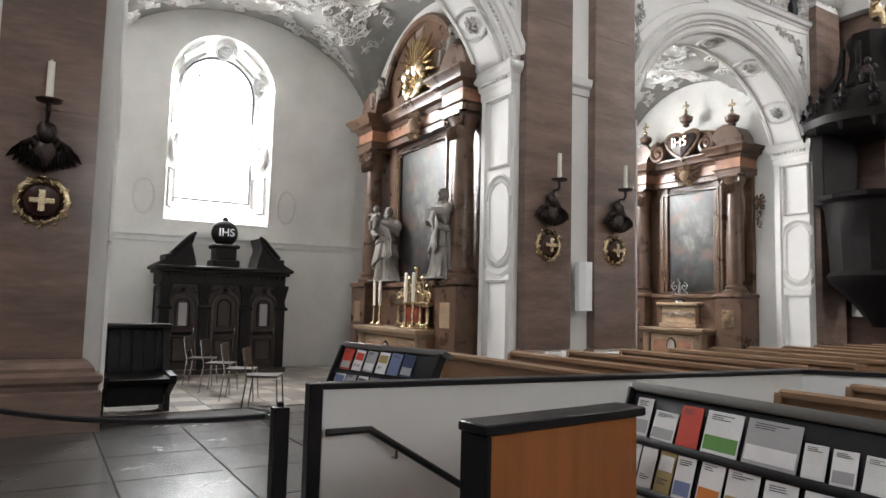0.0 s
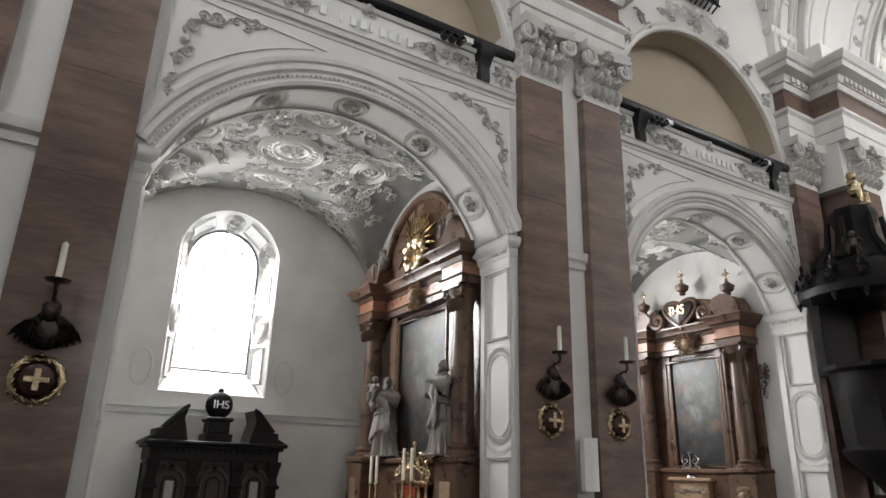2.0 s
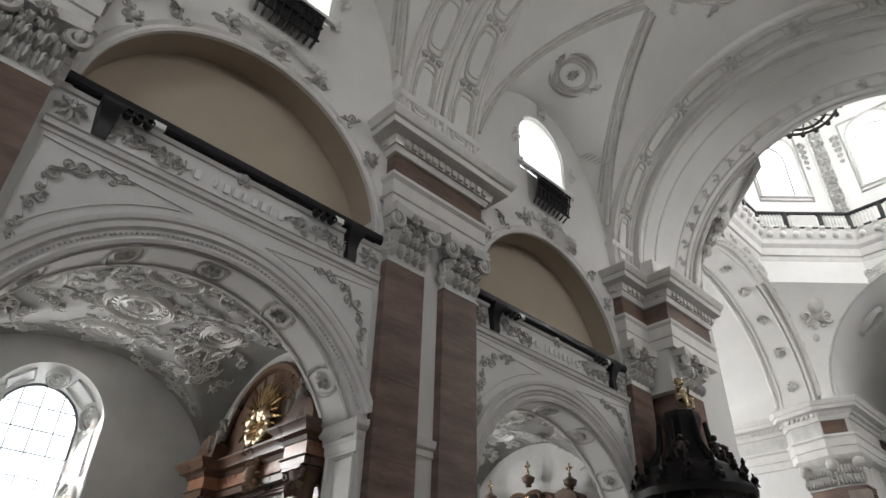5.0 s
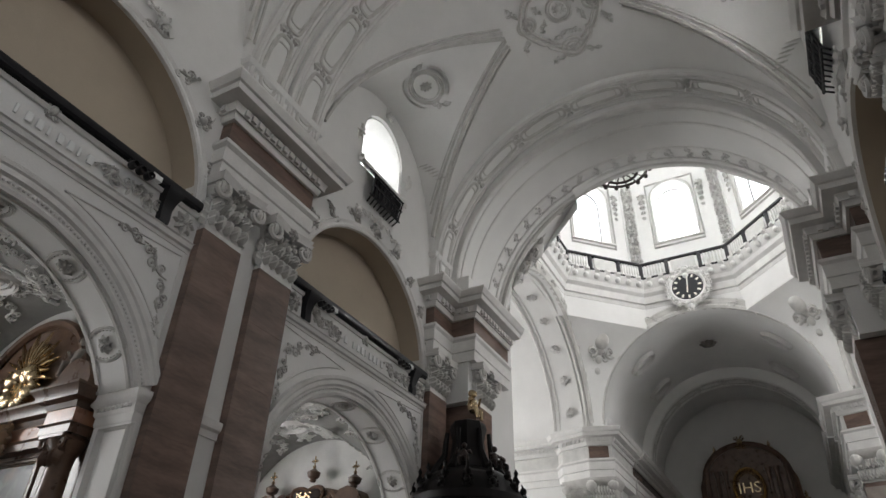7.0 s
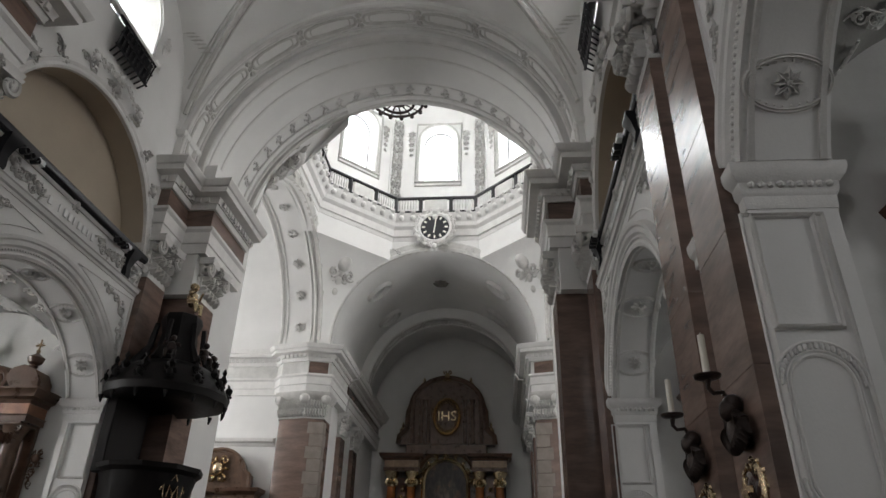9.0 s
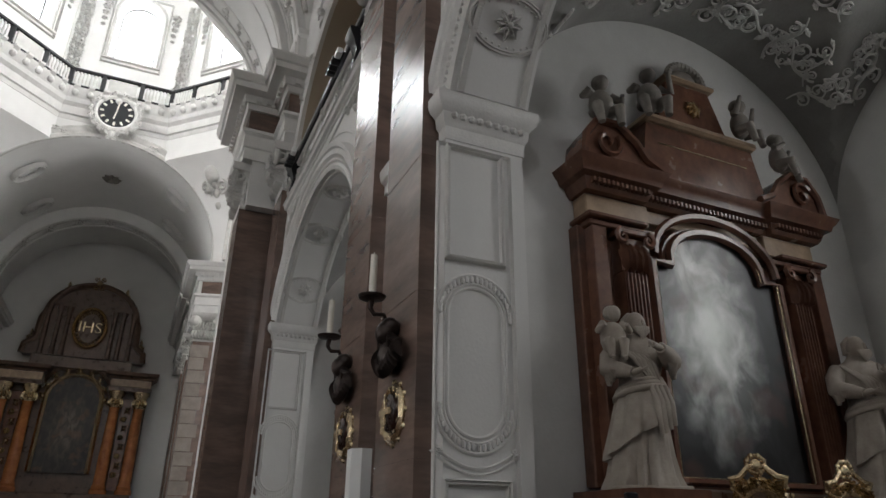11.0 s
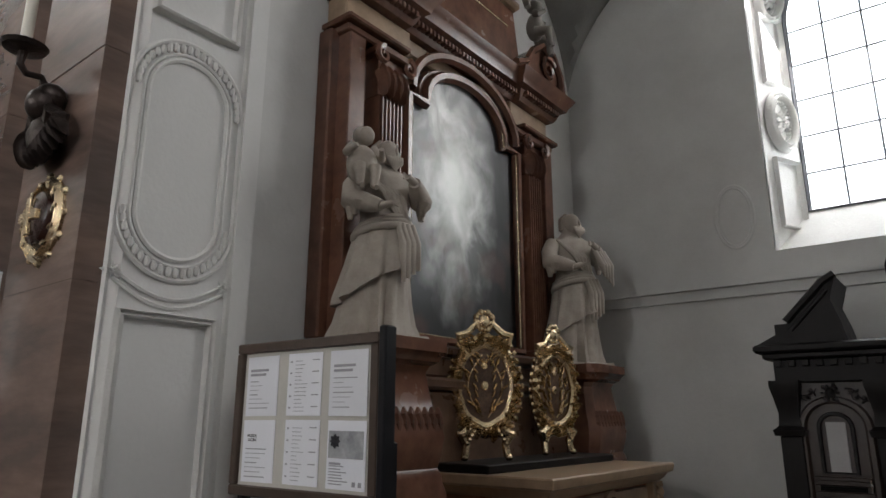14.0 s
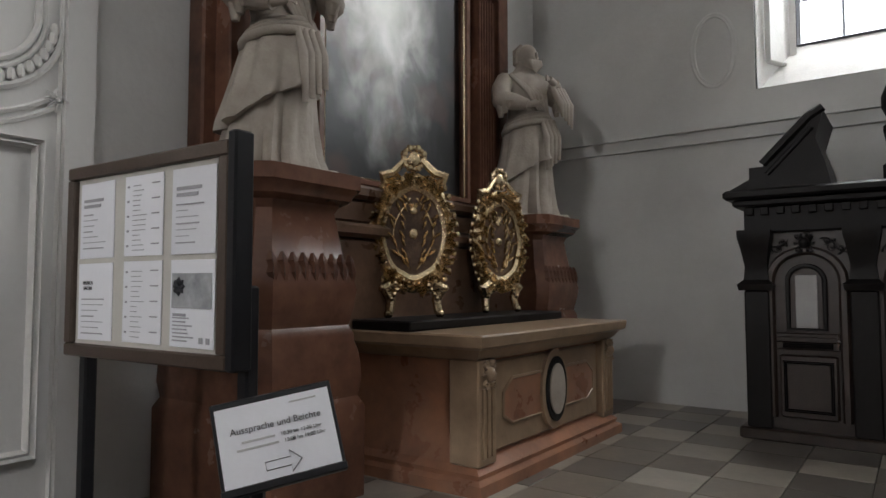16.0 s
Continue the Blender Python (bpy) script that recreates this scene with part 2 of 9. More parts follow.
def lathe(bm, prof, c=(0, 0, 0), n=16, axis="z", loop=False):
    rings = []
    for r, h in prof:
        ring = []
        for i in range(n):
            a = 2 * math.pi * i / n
            u, v = r * math.cos(a), r * math.sin(a)
            p = (u, v, h) if axis == "z" else ((h, u, v) if axis == "x" else (v, h, u))
            ring.append((p[0] + c[0], p[1] + c[1], p[2] + c[2]))
        rings.append(ring)
    loft(bm, rings, loop=loop)


def tube(bm, pts, r, n=6, loop=False):
    """A round bar along pts; r a number or one for each point."""
    pts = [Vector(p) for p in pts]
    rings = []
    prev = None
    for i, p in enumerate(pts):
        a = pts[(i - 1) % len(pts)] if (loop or i) else p
        b = pts[(i + 1) % len(pts)] if (loop or i < len(pts) - 1) else p
        d = (b - a).normalized() if (b - a).length > 1e-9 else Vector((0, 0, 1))
        ref = prev if prev is not None else (Vector((0, 0, 1)) if abs(d.z) < 0.9 else Vector((1, 0, 0)))
        u = (ref - d * ref.dot(d))
        u = u.normalized() if u.length > 1e-6 else d.orthogonal().normalized()
        v = d.cross(u)
        prev = u
        rr = r[i] if isinstance(r, (list, tuple)) else r
        rings.append([tuple(p + rr * (math.cos(2 * math.pi * k / n) * u + math.sin(2 * math.pi * k / n) * v)) for k in range(n)])
    loft(bm, rings, loop=loop)


def ball(bm, c, r, n=10, m=6, sq=(1, 1, 1)):
    prof = [(max(0.002, math.sin(math.pi * i / m)) * r, -math.cos(math.pi * i / m) * r) for i in range(m + 1)]
    rings = [[(c[0] + q * math.cos(2 * math.pi * k / n) * sq[0], c[1] + q * math.sin(2 * math.pi * k / n) * sq[1], c[2] + h * sq[2]) for k in range(n)] for q, h in prof]
    loft(bm, rings)


def sweep(bm, path, prof, loop=False, flip=1):
    """A moulding: prof (out, z) carried along path (x, y) with mitred corners; out is to the path's right times flip."""
    P = [Vector((p[0], p[1])) for p in path]
    n = len(P)
    rings = []
    for i, p in enumerate(P):
        dirs = []
        if loop or i > 0:
            dirs.append((p - P[(i - 1) % n]).normalized())
        if loop or i < n - 1:
            dirs.append((P[(i + 1) % n] - p).normalized())
        ns = [Vector((d.y, -d.x)) * flip for d in dirs]
        m = sum(ns, Vector((0, 0))).normalized()
        k = 1 / max(0.3, m.dot(ns[0]))
        rings.append([(p.x + m.x * o * k, p.y + m.y * o * k, z) for o, z in prof])
    loft(bm, rings, loop=loop)


def band(bm, us, lo, hi, w0, w1, put):
    """A wall sheet of thickness w0..w1 between the heights lo(u) and hi(u); put(u, w, z) gives the place."""
    loft(bm, [[put(u, w0, lo(u)), put(u, w1, lo(u)), put(u, w1, hi(u)), put(u, w0, hi(u))] for u in us])


def arc_sweep(bm, put, c, cz, R, a0, a1, prof, n=32):
    """A moulding round an arch: prof (dr, w); put(u, w, z)."""
    rings = []
    for i in range(n + 1):
        a = radians(a0 + (a1 - a0) * i / n)
        rings.append([put(c + (R + dr) * math.cos(a), w, cz + (R + dr) * math.sin(a)) for dr, w in prof])
    loft(bm, rings)


def add(bm, src, m):
    """Adds a copy of the bmesh src, placed by the matrix m."""
    vmap = [bm.verts.new(m @ v.co) for v in src.verts]
    src.verts.index_update()
    for f in src.faces:
        bm.faces.new([vmap[v.index] for v in f.verts])


def finish(bm, name, mat, smooth=35):
    bmesh.ops.recalc_face_normals(bm, faces=bm.faces)
    me = bpy.data.meshes.new(name)
    bm.to_mesh(me)
    bm.free()
    me.materials.append(mat)
    if smooth:
        me.polygons.foreach_set("use_smooth", [True] * len(me.polygons))
        me.set_sharp_from_angle(angle=radians(smooth))
    return me


def part(name, bm, mat, parent, label="", smooth=35):
    ob = new(name, finish(bm, name, mat, smooth))
    ob.parent = parent
    if label:
        tagged(ob, label)
    return ob


def piece(name, mesh, parent, m=None):
    ob = new(name, mesh)
    ob.parent = parent
    if m is not None:
        ob.matrix_basis = m
    return ob


def structure(name, bm, mat, label="", smooth=35, relief=None, ground=0):
    """relief: a second material for the faces past the number ground."""
    if relief:
        bm.faces.ensure_lookup_table()
        for f in bm.faces[ground:]:
            f.material_index = 1
        ob = tagged(new(name, finish(bm, name, mat, smooth)), label, "", "", "structure")
        ob.data.materials.append(relief)
        return ob
    return tagged(new(name, finish(bm, name, mat, smooth)), label, "", "", "structure")


def thing(name, label, category, at=(0, 0, 0), rz=0, group=""):
    ob = new(name)
    ob.empty_display_size = 0.1
    ob.matrix_basis = pose(*at, 0, 0, rz)
    return tagged(ob, label, category, group)


def B():
    return bmesh.new()


def lin(a, b, n):
    return [a + (b - a) * i / n for i in range(n + 1)]


def cosine(c, r, n):
    return [c - r * math.cos(math.pi * i / n) for i in range(n + 1)]


# ---- ornament patterns, drawn once ----
def spiral(cx, cy, r0, turns, start, hand=1, n=22, z=0.02):
    return [(cx + r0 * (1 - 0.85 * i / n) * math.cos(start + hand * 2 * math.pi * turns * i / n),
             cy + r0 * (1 - 0.85 * i / n) * math.sin(start + hand * 2 * math.pi * turns * i / n), z) for i in range(n + 1)]


def leaf_to(bm, x, y, ang, ln, wd, h):
    """A small lobed leaf lying in the local plane."""
    ca, sa = math.cos(ang), math.sin(ang)
    out = []
    for t, w in ((0, 0.12), (0.25, 0.8), (0.4, 0.55), (0.6, 1.0), (0.78, 0.5), (1, 0.05)):
        out.append((t * ln, w * wd / 2))
    rings = []
    for u, w in out:
        hh = h * (0.4 + 0.8 * math.sin(math.pi * min(1, u / ln * 0.9 + 0.1)))
        rings.append([(x + ca * u - sa * v, y + sa * u + ca * v, q) for v, q in ((-w, 0), (-w * 0.5, hh * 0.8), (0, hh * 0.55), (w * 0.5, hh * 0.8), (w, 0))])
    loft(bm, rings, closed=False)


def scroll_pattern(seed):
    """A leafy scroll about one metre long, in relief on the local xy plane."""
    rnd = random.Random(seed)
    bm = B()
    pts = []
    for i in range(17):
        t = i / 16
        pts.append((-0.5 + t, 0.10 * math.sin(t * 2 * math.pi), 0.012))
    tube(bm, pts, [0.012 + 0.012 * math.sin(math.pi * i / 16) for i in range(17)], 5)
    for cx, cy, h in ((-0.28, -0.02, 1), (0.24, 0.03, -1), (0.0, 0.14 * rnd.choice((-1, 1)), 1)):
        sp = spiral(cx, cy, 0.12 + 0.03 * rnd.random(), 1.4, rnd.uniform(0, 6), h)
        tube(bm, sp, [0.02 - 0.012 * i / 22 for i in range(23)], 5)
        ball(bm, (cx, cy, 0.015), 0.028, 7, 4)
    for i in range(9):
        t = rnd.uniform(-0.48, 0.45)
        leaf_to(bm, t, 0.10 * math.sin((t + 0.5) * 2 * math.pi), rnd.uniform(0, 6.28), rnd.uniform(0.1, 0.2), rnd.uniform(0.06, 0.1), 0.035)
    return bm


def rosette_pattern(r=0.2, petals=8):
    bm = B()
    for i in range(petals):
        leaf_to(bm, 0, 0, 2 * math.pi * i / petals, r, r * 0.55, r * 0.25)
    ball(bm, (0, 0, r * 0.12), r * 0.22, 8, 5)
    return bm


def ring_pattern(rx, ry, w=0.05, h=0.05, n=40, beads=True):
    bm = B()
    rings = []
    for i in range(n):
        a = 2 * math.pi * i / n
        c, s_ = math.cos(a), math.sin(a)
        rings.append([((rx + d) * c, (ry + d) * s_, q) for d, q in ((-w, 0), (-w * 0.6, h), (-w * 0.1, h * 0.5), (w * 0.4, h * 0.9), (w, 0))])
    loft(bm, rings, closed=False, loop=True)
    if beads:
        for i in range(n):
            a = 2 * math.pi * (i + 0.5) / n
            ball(bm, ((rx - 1.7 * w) * math.cos(a), (ry - 1.7 * w) * math.sin(a), 0.005), w * 0.45, 5, 4)
    return bm


def cartouche_pattern(w=0.5, h=0.6):
    """A shield with curled edges."""
    bm = B()
    ball(bm, (0, 0, 0), 0.5, 14, 8, (w * 0.62, h * 0.62, 0.2))
    for sx in (-1, 1):
        for sy in (-1, 1):
            sp = spiral(sx * w * 0.36, sy * h * 0.38, 0.15 * h, 1.3, 0.5 * sx + sy, sx * sy)
            tube(bm, sp, [0.04 * h - 0.02 * h * i / 22 for i in range(23)], 5)
    for i in range(10):
        a = 2 * math.pi * i / 10
        leaf_to(bm, 0.3 * w * math.cos(a), 0.3 * h * math.sin(a), a, 0.28 * h, 0.14 * h, 0.06 * h)
    return bm


def panel_pattern(w, h, t=0.03, d=0.025):
    """A raised frame moulding of outer size w by h."""
    bm = B()
    path = [(-w / 2, -h / 2), (w / 2, -h / 2), (w / 2, h / 2), (-w / 2, h / 2)]
    sweep(bm, path, [(0, 0), (-t * 0.3, d), (-t * 0.6, d * 0.4), (-t, d * 0.8), (-t * 1.3, 0)], loop=True)
    return bm


SCROLLS = [scroll_pattern(i) for i in range(4)]
ROSETTE = rosette_pattern()
CARTOUCHE = cartouche_pattern()
scroll_mesh = []
for i_ in range(4):
    b_ = B()
    add(b_, SCROLLS[i_], Matrix())
    scroll_mesh.append(finish(b_, "stucco_scroll", ORN))
b_ = B(); add(b_, ROSETTE, Matrix()); rosette_mesh = finish(b_, "stucco_rosette", ORN)
b_ = B(); add(b_, CARTOUCHE, Matrix()); cartouche_mesh = finish(b_, "stucco_cartouche", ORN)


def facing(p, normal, up=(0, 0, 1), spin=0, size=1, sy=None):
    """A matrix that lays a pattern on a surface at p with that normal."""
    z = Vector(normal).normalized()
    u = Vector(up)
    y = (u - z * u.dot(z))
    y = y.normalized() if y.length > 1e-4 else z.orthogonal().normalized()
    x = y.cross(z)
    m = Matrix((x, y, z)).transposed().to_4x4()
    m.translation = p
    return m @ pose(0, 0, 0, 0, 0, spin) @ Matrix.Diagonal((size, sy or size, size * 1.7, 1))

# ---- floor ----
bm = B()
box(bm, -3.2, 46, -17, 17, -0.3, -0.012)
floor_bed = structure("floor", bm, JOINT, "dark mortar bed under worn stone floor slabs")

# ---- nave walls: arcade, gallery, clerestory ----
R_IN, CZ_IN = 3.0, 4.3      # arcade arch
GAL_R, GAL_Z = 2.85, 9.0    # gallery arch
YW, YB = 5.75, 6.6          # nave face and chapel face of the arcade wall
SPRING = 5.5
CH = 3.15                   # half width of a chapel
YE = 11.8                   # chapel's window wall


def side(s):
    return lambda u, w, z: (u, s * w, z)


def wall_name(s):
    return "north" if s > 0 else "south"


nave_wall = {}
for s in (1, -1):
    put = side(s)
    bm = B()
    lo_piers = ((-3.2, C1 - 2.9), (C1 + 2.9, C2 - 2.9), (C2 + 2.9, 17.6))
    for a, b in lo_piers:
        band(bm, [a, b], lambda u: 0, lambda u: 9.0, YW, YB, put)
        band(bm, [a, b], lambda u: 9.0, lambda u: 12.0, YW, 6.5, put)
    for c in BAYS:
        xs = cosine(c, 2.75, 30)
        xs = [c - 2.9] + xs + [c + 2.9]
        band(bm, xs, lambda u: max(SPRING, CZ_IN + math.sqrt(max(0, R_IN ** 2 - (u - c) ** 2))), lambda u: 9.0, YW, YB, put)
        band(bm, cosine(c, 2.9, 30), lambda u: GAL_Z + math.sqrt(max(0, GAL_R ** 2 - (u - c) ** 2)), lambda u: 12.0, YW, 6.15, put)
        # clerestory with its window
        win = lambda u: 15.2 + math.sqrt(max(0, 1.0 - ((u - c) / 1.05) ** 2)) * 1.15
        band(bm, [c - 4.4, c - 1.05], lambda u: 12.0, lambda u: 18.4, YW, 6.5, put)
        band(bm, [c + 1.05, c + 4.4], lambda u: 12.0, lambda u: 18.4, YW, 6.5, put)
        band(bm, [c - 1.05, c + 1.05], lambda u: 12.0, lambda u: 13.9, YW, 6.5, put)
        band(bm, cosine(c, 1.05, 16), win, lambda u: 18.4, YW, 6.5, put)
    band(bm, [-3.2, C1 - 4.4], lambda u: 12.0, lambda u: 18.4, YW, 6.5, put)
    nave_wall[s] = structure("wall_" + wall_name(s), bm, PLASTER, "white plastered nave wall with arcade and gallery arches")

# ---- cross walls between the chapels, chapel end walls with windows ----
for s in (1, -1):
    put = side(s)
    bm = B()
    for a, b in ((-3.2, C1 - CH), (C1 + CH, C2 - CH), (C2 + CH, 20.9)):
        band(bm, [a, b], lambda u: 0, lambda u: 8.9, YB, 13.0, put)
    structure("wall_chapels_" + wall_name(s), bm, GREYWALL, "pale grey plastered walls between the side chapels")
    bm = B()
    for c in BAYS:
        w = c - 0.35
        band(bm, [c - CH, c + CH], lambda u: 0, lambda u: 3.09, YE, 12.5, put)
        band(bm, [c - CH, w - 1.1], lambda u: 3.09, lambda u: 8.9, YE, 12.5, put)
        band(bm, [w + 1.1, c + CH], lambda u: 3.09, lambda u: 8.9, YE, 12.5, put)
        band(bm, cosine(w, 1.1, 24), lambda u: 6.12 + math.sqrt(max(0, 1.1 ** 2 - (u - w) ** 2)), lambda u: 8.9, YE, 12.5, put)
        # string course under the window
        band(bm, [c - CH, c + CH], lambda u: 2.62, lambda u: 2.80, YE - 0.05, YE, put)
        band(bm, [c - CH, c + CH], lambda u: 2.74, lambda u: 2.80, YE - 0.10, YE - 0.05, put)
    structure("wall_windows_" + wall_name(s), bm, GREYWALL, "blue-grey plastered chapel wall with an arched window")

# faded stucco ovals on the walls beside the chapel windows
for s in (1, -1):
    for c in BAYS:
        for e in (-1, 1):
            bm = B(); q = ring_pattern(0.2, 0.36, 0.03, 0.006, 36, False); add(bm, q, facing((c - 0.35 + e * 1.48, s * (YE - 0.002), 3.55), (0, -s, 0))); q.free()
            structure("trim", bm, GREYWALL, "faint plaster oval on the chapel wall")

# gallery behind the upper arches
for s in (1, -1):
    put = side(s)
    bm = B()
    for c in BAYS:
        band(bm, [c - 3.6, c + 3.6], lambda u: 9.0, lambda u: 13.0, 6.42, 6.62, put)
        band(bm, [c - 3.6, c + 3.6], lambda u: 8.9, lambda u: 9.0, 6.6, 7.5, put)
        for e in (-1, 1):
            band(bm, [c + e * 3.5, c + e * 3.6], lambda u: 9.0, lambda u: 13.0, 6.63, 7.5, put)
        band(bm, [c - 3.6, c + 3.6], lambda u: 12.6, lambda u: 12.7, 6.62, 6.8, put)
        arc_sweep(bm, put, c, GAL_Z, GAL_R, 0, 180, [(-0.006, YW + 0.06), (-0.006, 6.418), (0.03, 6.418), (0.03, YW + 0.06)], 40)
    structure("gallery_" + wall_name(s), bm, BEIGE, "plain beige plastered gallery behind the upper arches")

# west wall and chapel closings; its window opening is assumed, to let in added light
bm = B()
box(bm, -3.6, -3.2, -13, 13, 0, 8.9)
box(bm, -3.6, -3.2, -6.6, 6.6, 8.9, 9.5)
box(bm, -3.6, -3.2, -6.6, -2.1, 9.5, 18.6)
box(bm, -3.6, -3.2, 2.1, 6.6, 9.5, 18.6)
box(bm, -3.6, -3.2, -2.1, 2.1, 14.6, 18.6)
structure("wall_west", bm, PLASTER, "plain white plastered west wall with an assumed, unseen window opening")


# ---- windows ----
def arched(cx, z0, zs, hw, n=16):
    """Outline of an arched opening in (u, z)."""
    return [(cx - hw, z0)] + [(cx - hw * math.cos(math.pi * i / n), zs + hw * math.sin(math.pi * i / n)) for i in range(n + 1)] + [(cx + hw, z0)]


def window(name, put, cx, z0, zs, hw, w_in, w_out, hw2, nx, nz, label, inset=0.22):
    """A splayed reveal, a sloping sill, leading and glass panes."""
    ob = new(name)
    tagged(ob, label, "", "", "structure")
    a = arched(cx, z0, zs, hw)
    b = arched(cx, z0 + inset, zs, hw2)
    bm = B()
    loft(bm, [[put(u, w_in - 0.012, z) for u, z in a], [put(u, w_in + 0.08, z) for u, z in a],
              [put(u, w_out, z) for u, z in b], [put(u, w_out + 0.1, z) for u, z in b]], cap=False)
    part("window_reveal", bm, STUCCO, ob)
    # reveal ornament: moulded panels, ringed rosettes
    bm = B()
    mid = [((p[0] + q[0]) / 2, (p[1] + q[1]) / 2) for p, q in zip(a, b)]
    wm, lift = (w_in + 0.08 + w_out) / 2, 0.012
    wide = math.hypot(hw - hw2, w_out - w_in - 0.08)
    if zs - z0 > 3:
        for e in (-1, 1):
            A0, B0 = Vector(put(cx + e * hw, w_in + 0.08, 0)), Vector(put(cx + e * hw2, w_out, 0))
            n = (B0 - A0).cross(Vector((0, 0, 1))).normalized()
            mp = (A0 + B0) / 2
            if n.dot(Vector(put(cx, w_in, 0)) - mp) < 0:
                n = -n
            for z, h in ((z0 + 0.72, 0.85), (z0 + 2.55, 0.95)):
                q = panel_pattern(wide * 0.66, h, 0.03, 0.03); add(bm, q, facing(mp + n * lift + Vector((0, 0, z)), n)); q.free()
            for z in (z0 + 1.62,):
                q = ring_pattern(wide * 0.33, 0.34, 0.05, 0.05, 30); add(bm, q, facing(mp + n * lift + Vector((0, 0, z)), n)); q.free()
                add(bm, ROSETTE, facing(mp + n * lift + Vector((0, 0, z)), n, size=0.7))
            for ang in (14, 50, 86):
                c_, s_ = math.cos(radians(ang)), math.sin(radians(ang))
                hm = (hw + hw2) / 2
                p = Vector(put(cx + e * hm * c_, wm, zs + hm * s_))
                nn = Vector(put(cx, wm - 0.45 * hm, zs)) - p
                if ang == 50:
                    q = panel_pattern(wide * 0.6, 0.6, 0.03, 0.03); add(bm, q, facing(p + nn.normalized() * 0.02, nn, Vector(put(cx - e * s_, wm, zs + c_)) - Vector(put(cx, wm, zs)))); q.free()
                elif ang == 14 or e == 1:
                    q = ring_pattern(wide * 0.3, 0.26, 0.045, 0.05, 26); add(bm, q, facing(p + nn.normalized() * 0.02, nn)); q.free()
                    add(bm, ROSETTE, facing(p + nn.normalized() * 0.02, nn, size=0.6))
    else:
        tube(bm, [put(u, w_in + 0.06, z) for u, z in a], 0.035, 5, loop=True)
    part("reveal_ornament", bm, STUCCO, ob)
    bm = B()
    path = b
    tube(bm, [put(u, w_out, z) for u, z in path], 0.04, 4, loop=True)
    for i in range(1, nx):
        u = cx - hw2 + 2 * hw2 * i / nx
        top = zs + math.sqrt(max(0, hw2 ** 2 - (u - cx) ** 2))
        tube(bm, [put(u, w_out + 0.02, z0 + inset), put(u, w_out + 0.02, top)], 0.013, 4)
    for i in range(1, nz):
        z = z0 + inset + (zs + hw2 - z0 - inset) * i / nz
        h = hw2 if z < zs else math.sqrt(max(0.01, hw2 ** 2 - (z - zs) ** 2))
        tube(bm, [put(cx - h, w_out + 0.02, z), put(cx + h, w_out + 0.02, z)], 0.013, 4)
    part("window_frame", bm, LEADING, ob)
    bm = B()
    loft(bm, [[put(u, w_out + 0.03, z) for u, z in b], [put(u, w_out + 0.04, z) for u, z in b]])
    g = part("pane", bm, GLASS, ob)
    g.visible_shadow = False
    return ob


wi = 1
for s in (1, -1):
    put = side(s)
    for c in BAYS:
        window("window_%d" % wi, put, c - 0.35, 3.09, 6.12, 1.1, YE, 12.5, 0.82, 4, 7, "tall arched chapel window with a splayed white stucco reveal", 0.57)
        wi += 1
        window("window_%d" % wi, put, c, 13.9, 15.2, 1.05, YW, 6.9, 0.75, 2, 3, "arched clerestory window with a deep white reveal", 0.5)
        wi += 1

# ---- entablature, pilasters ----
PIERS = ((-0.28, 1.215), (8.37, 9.90), (16.95,))


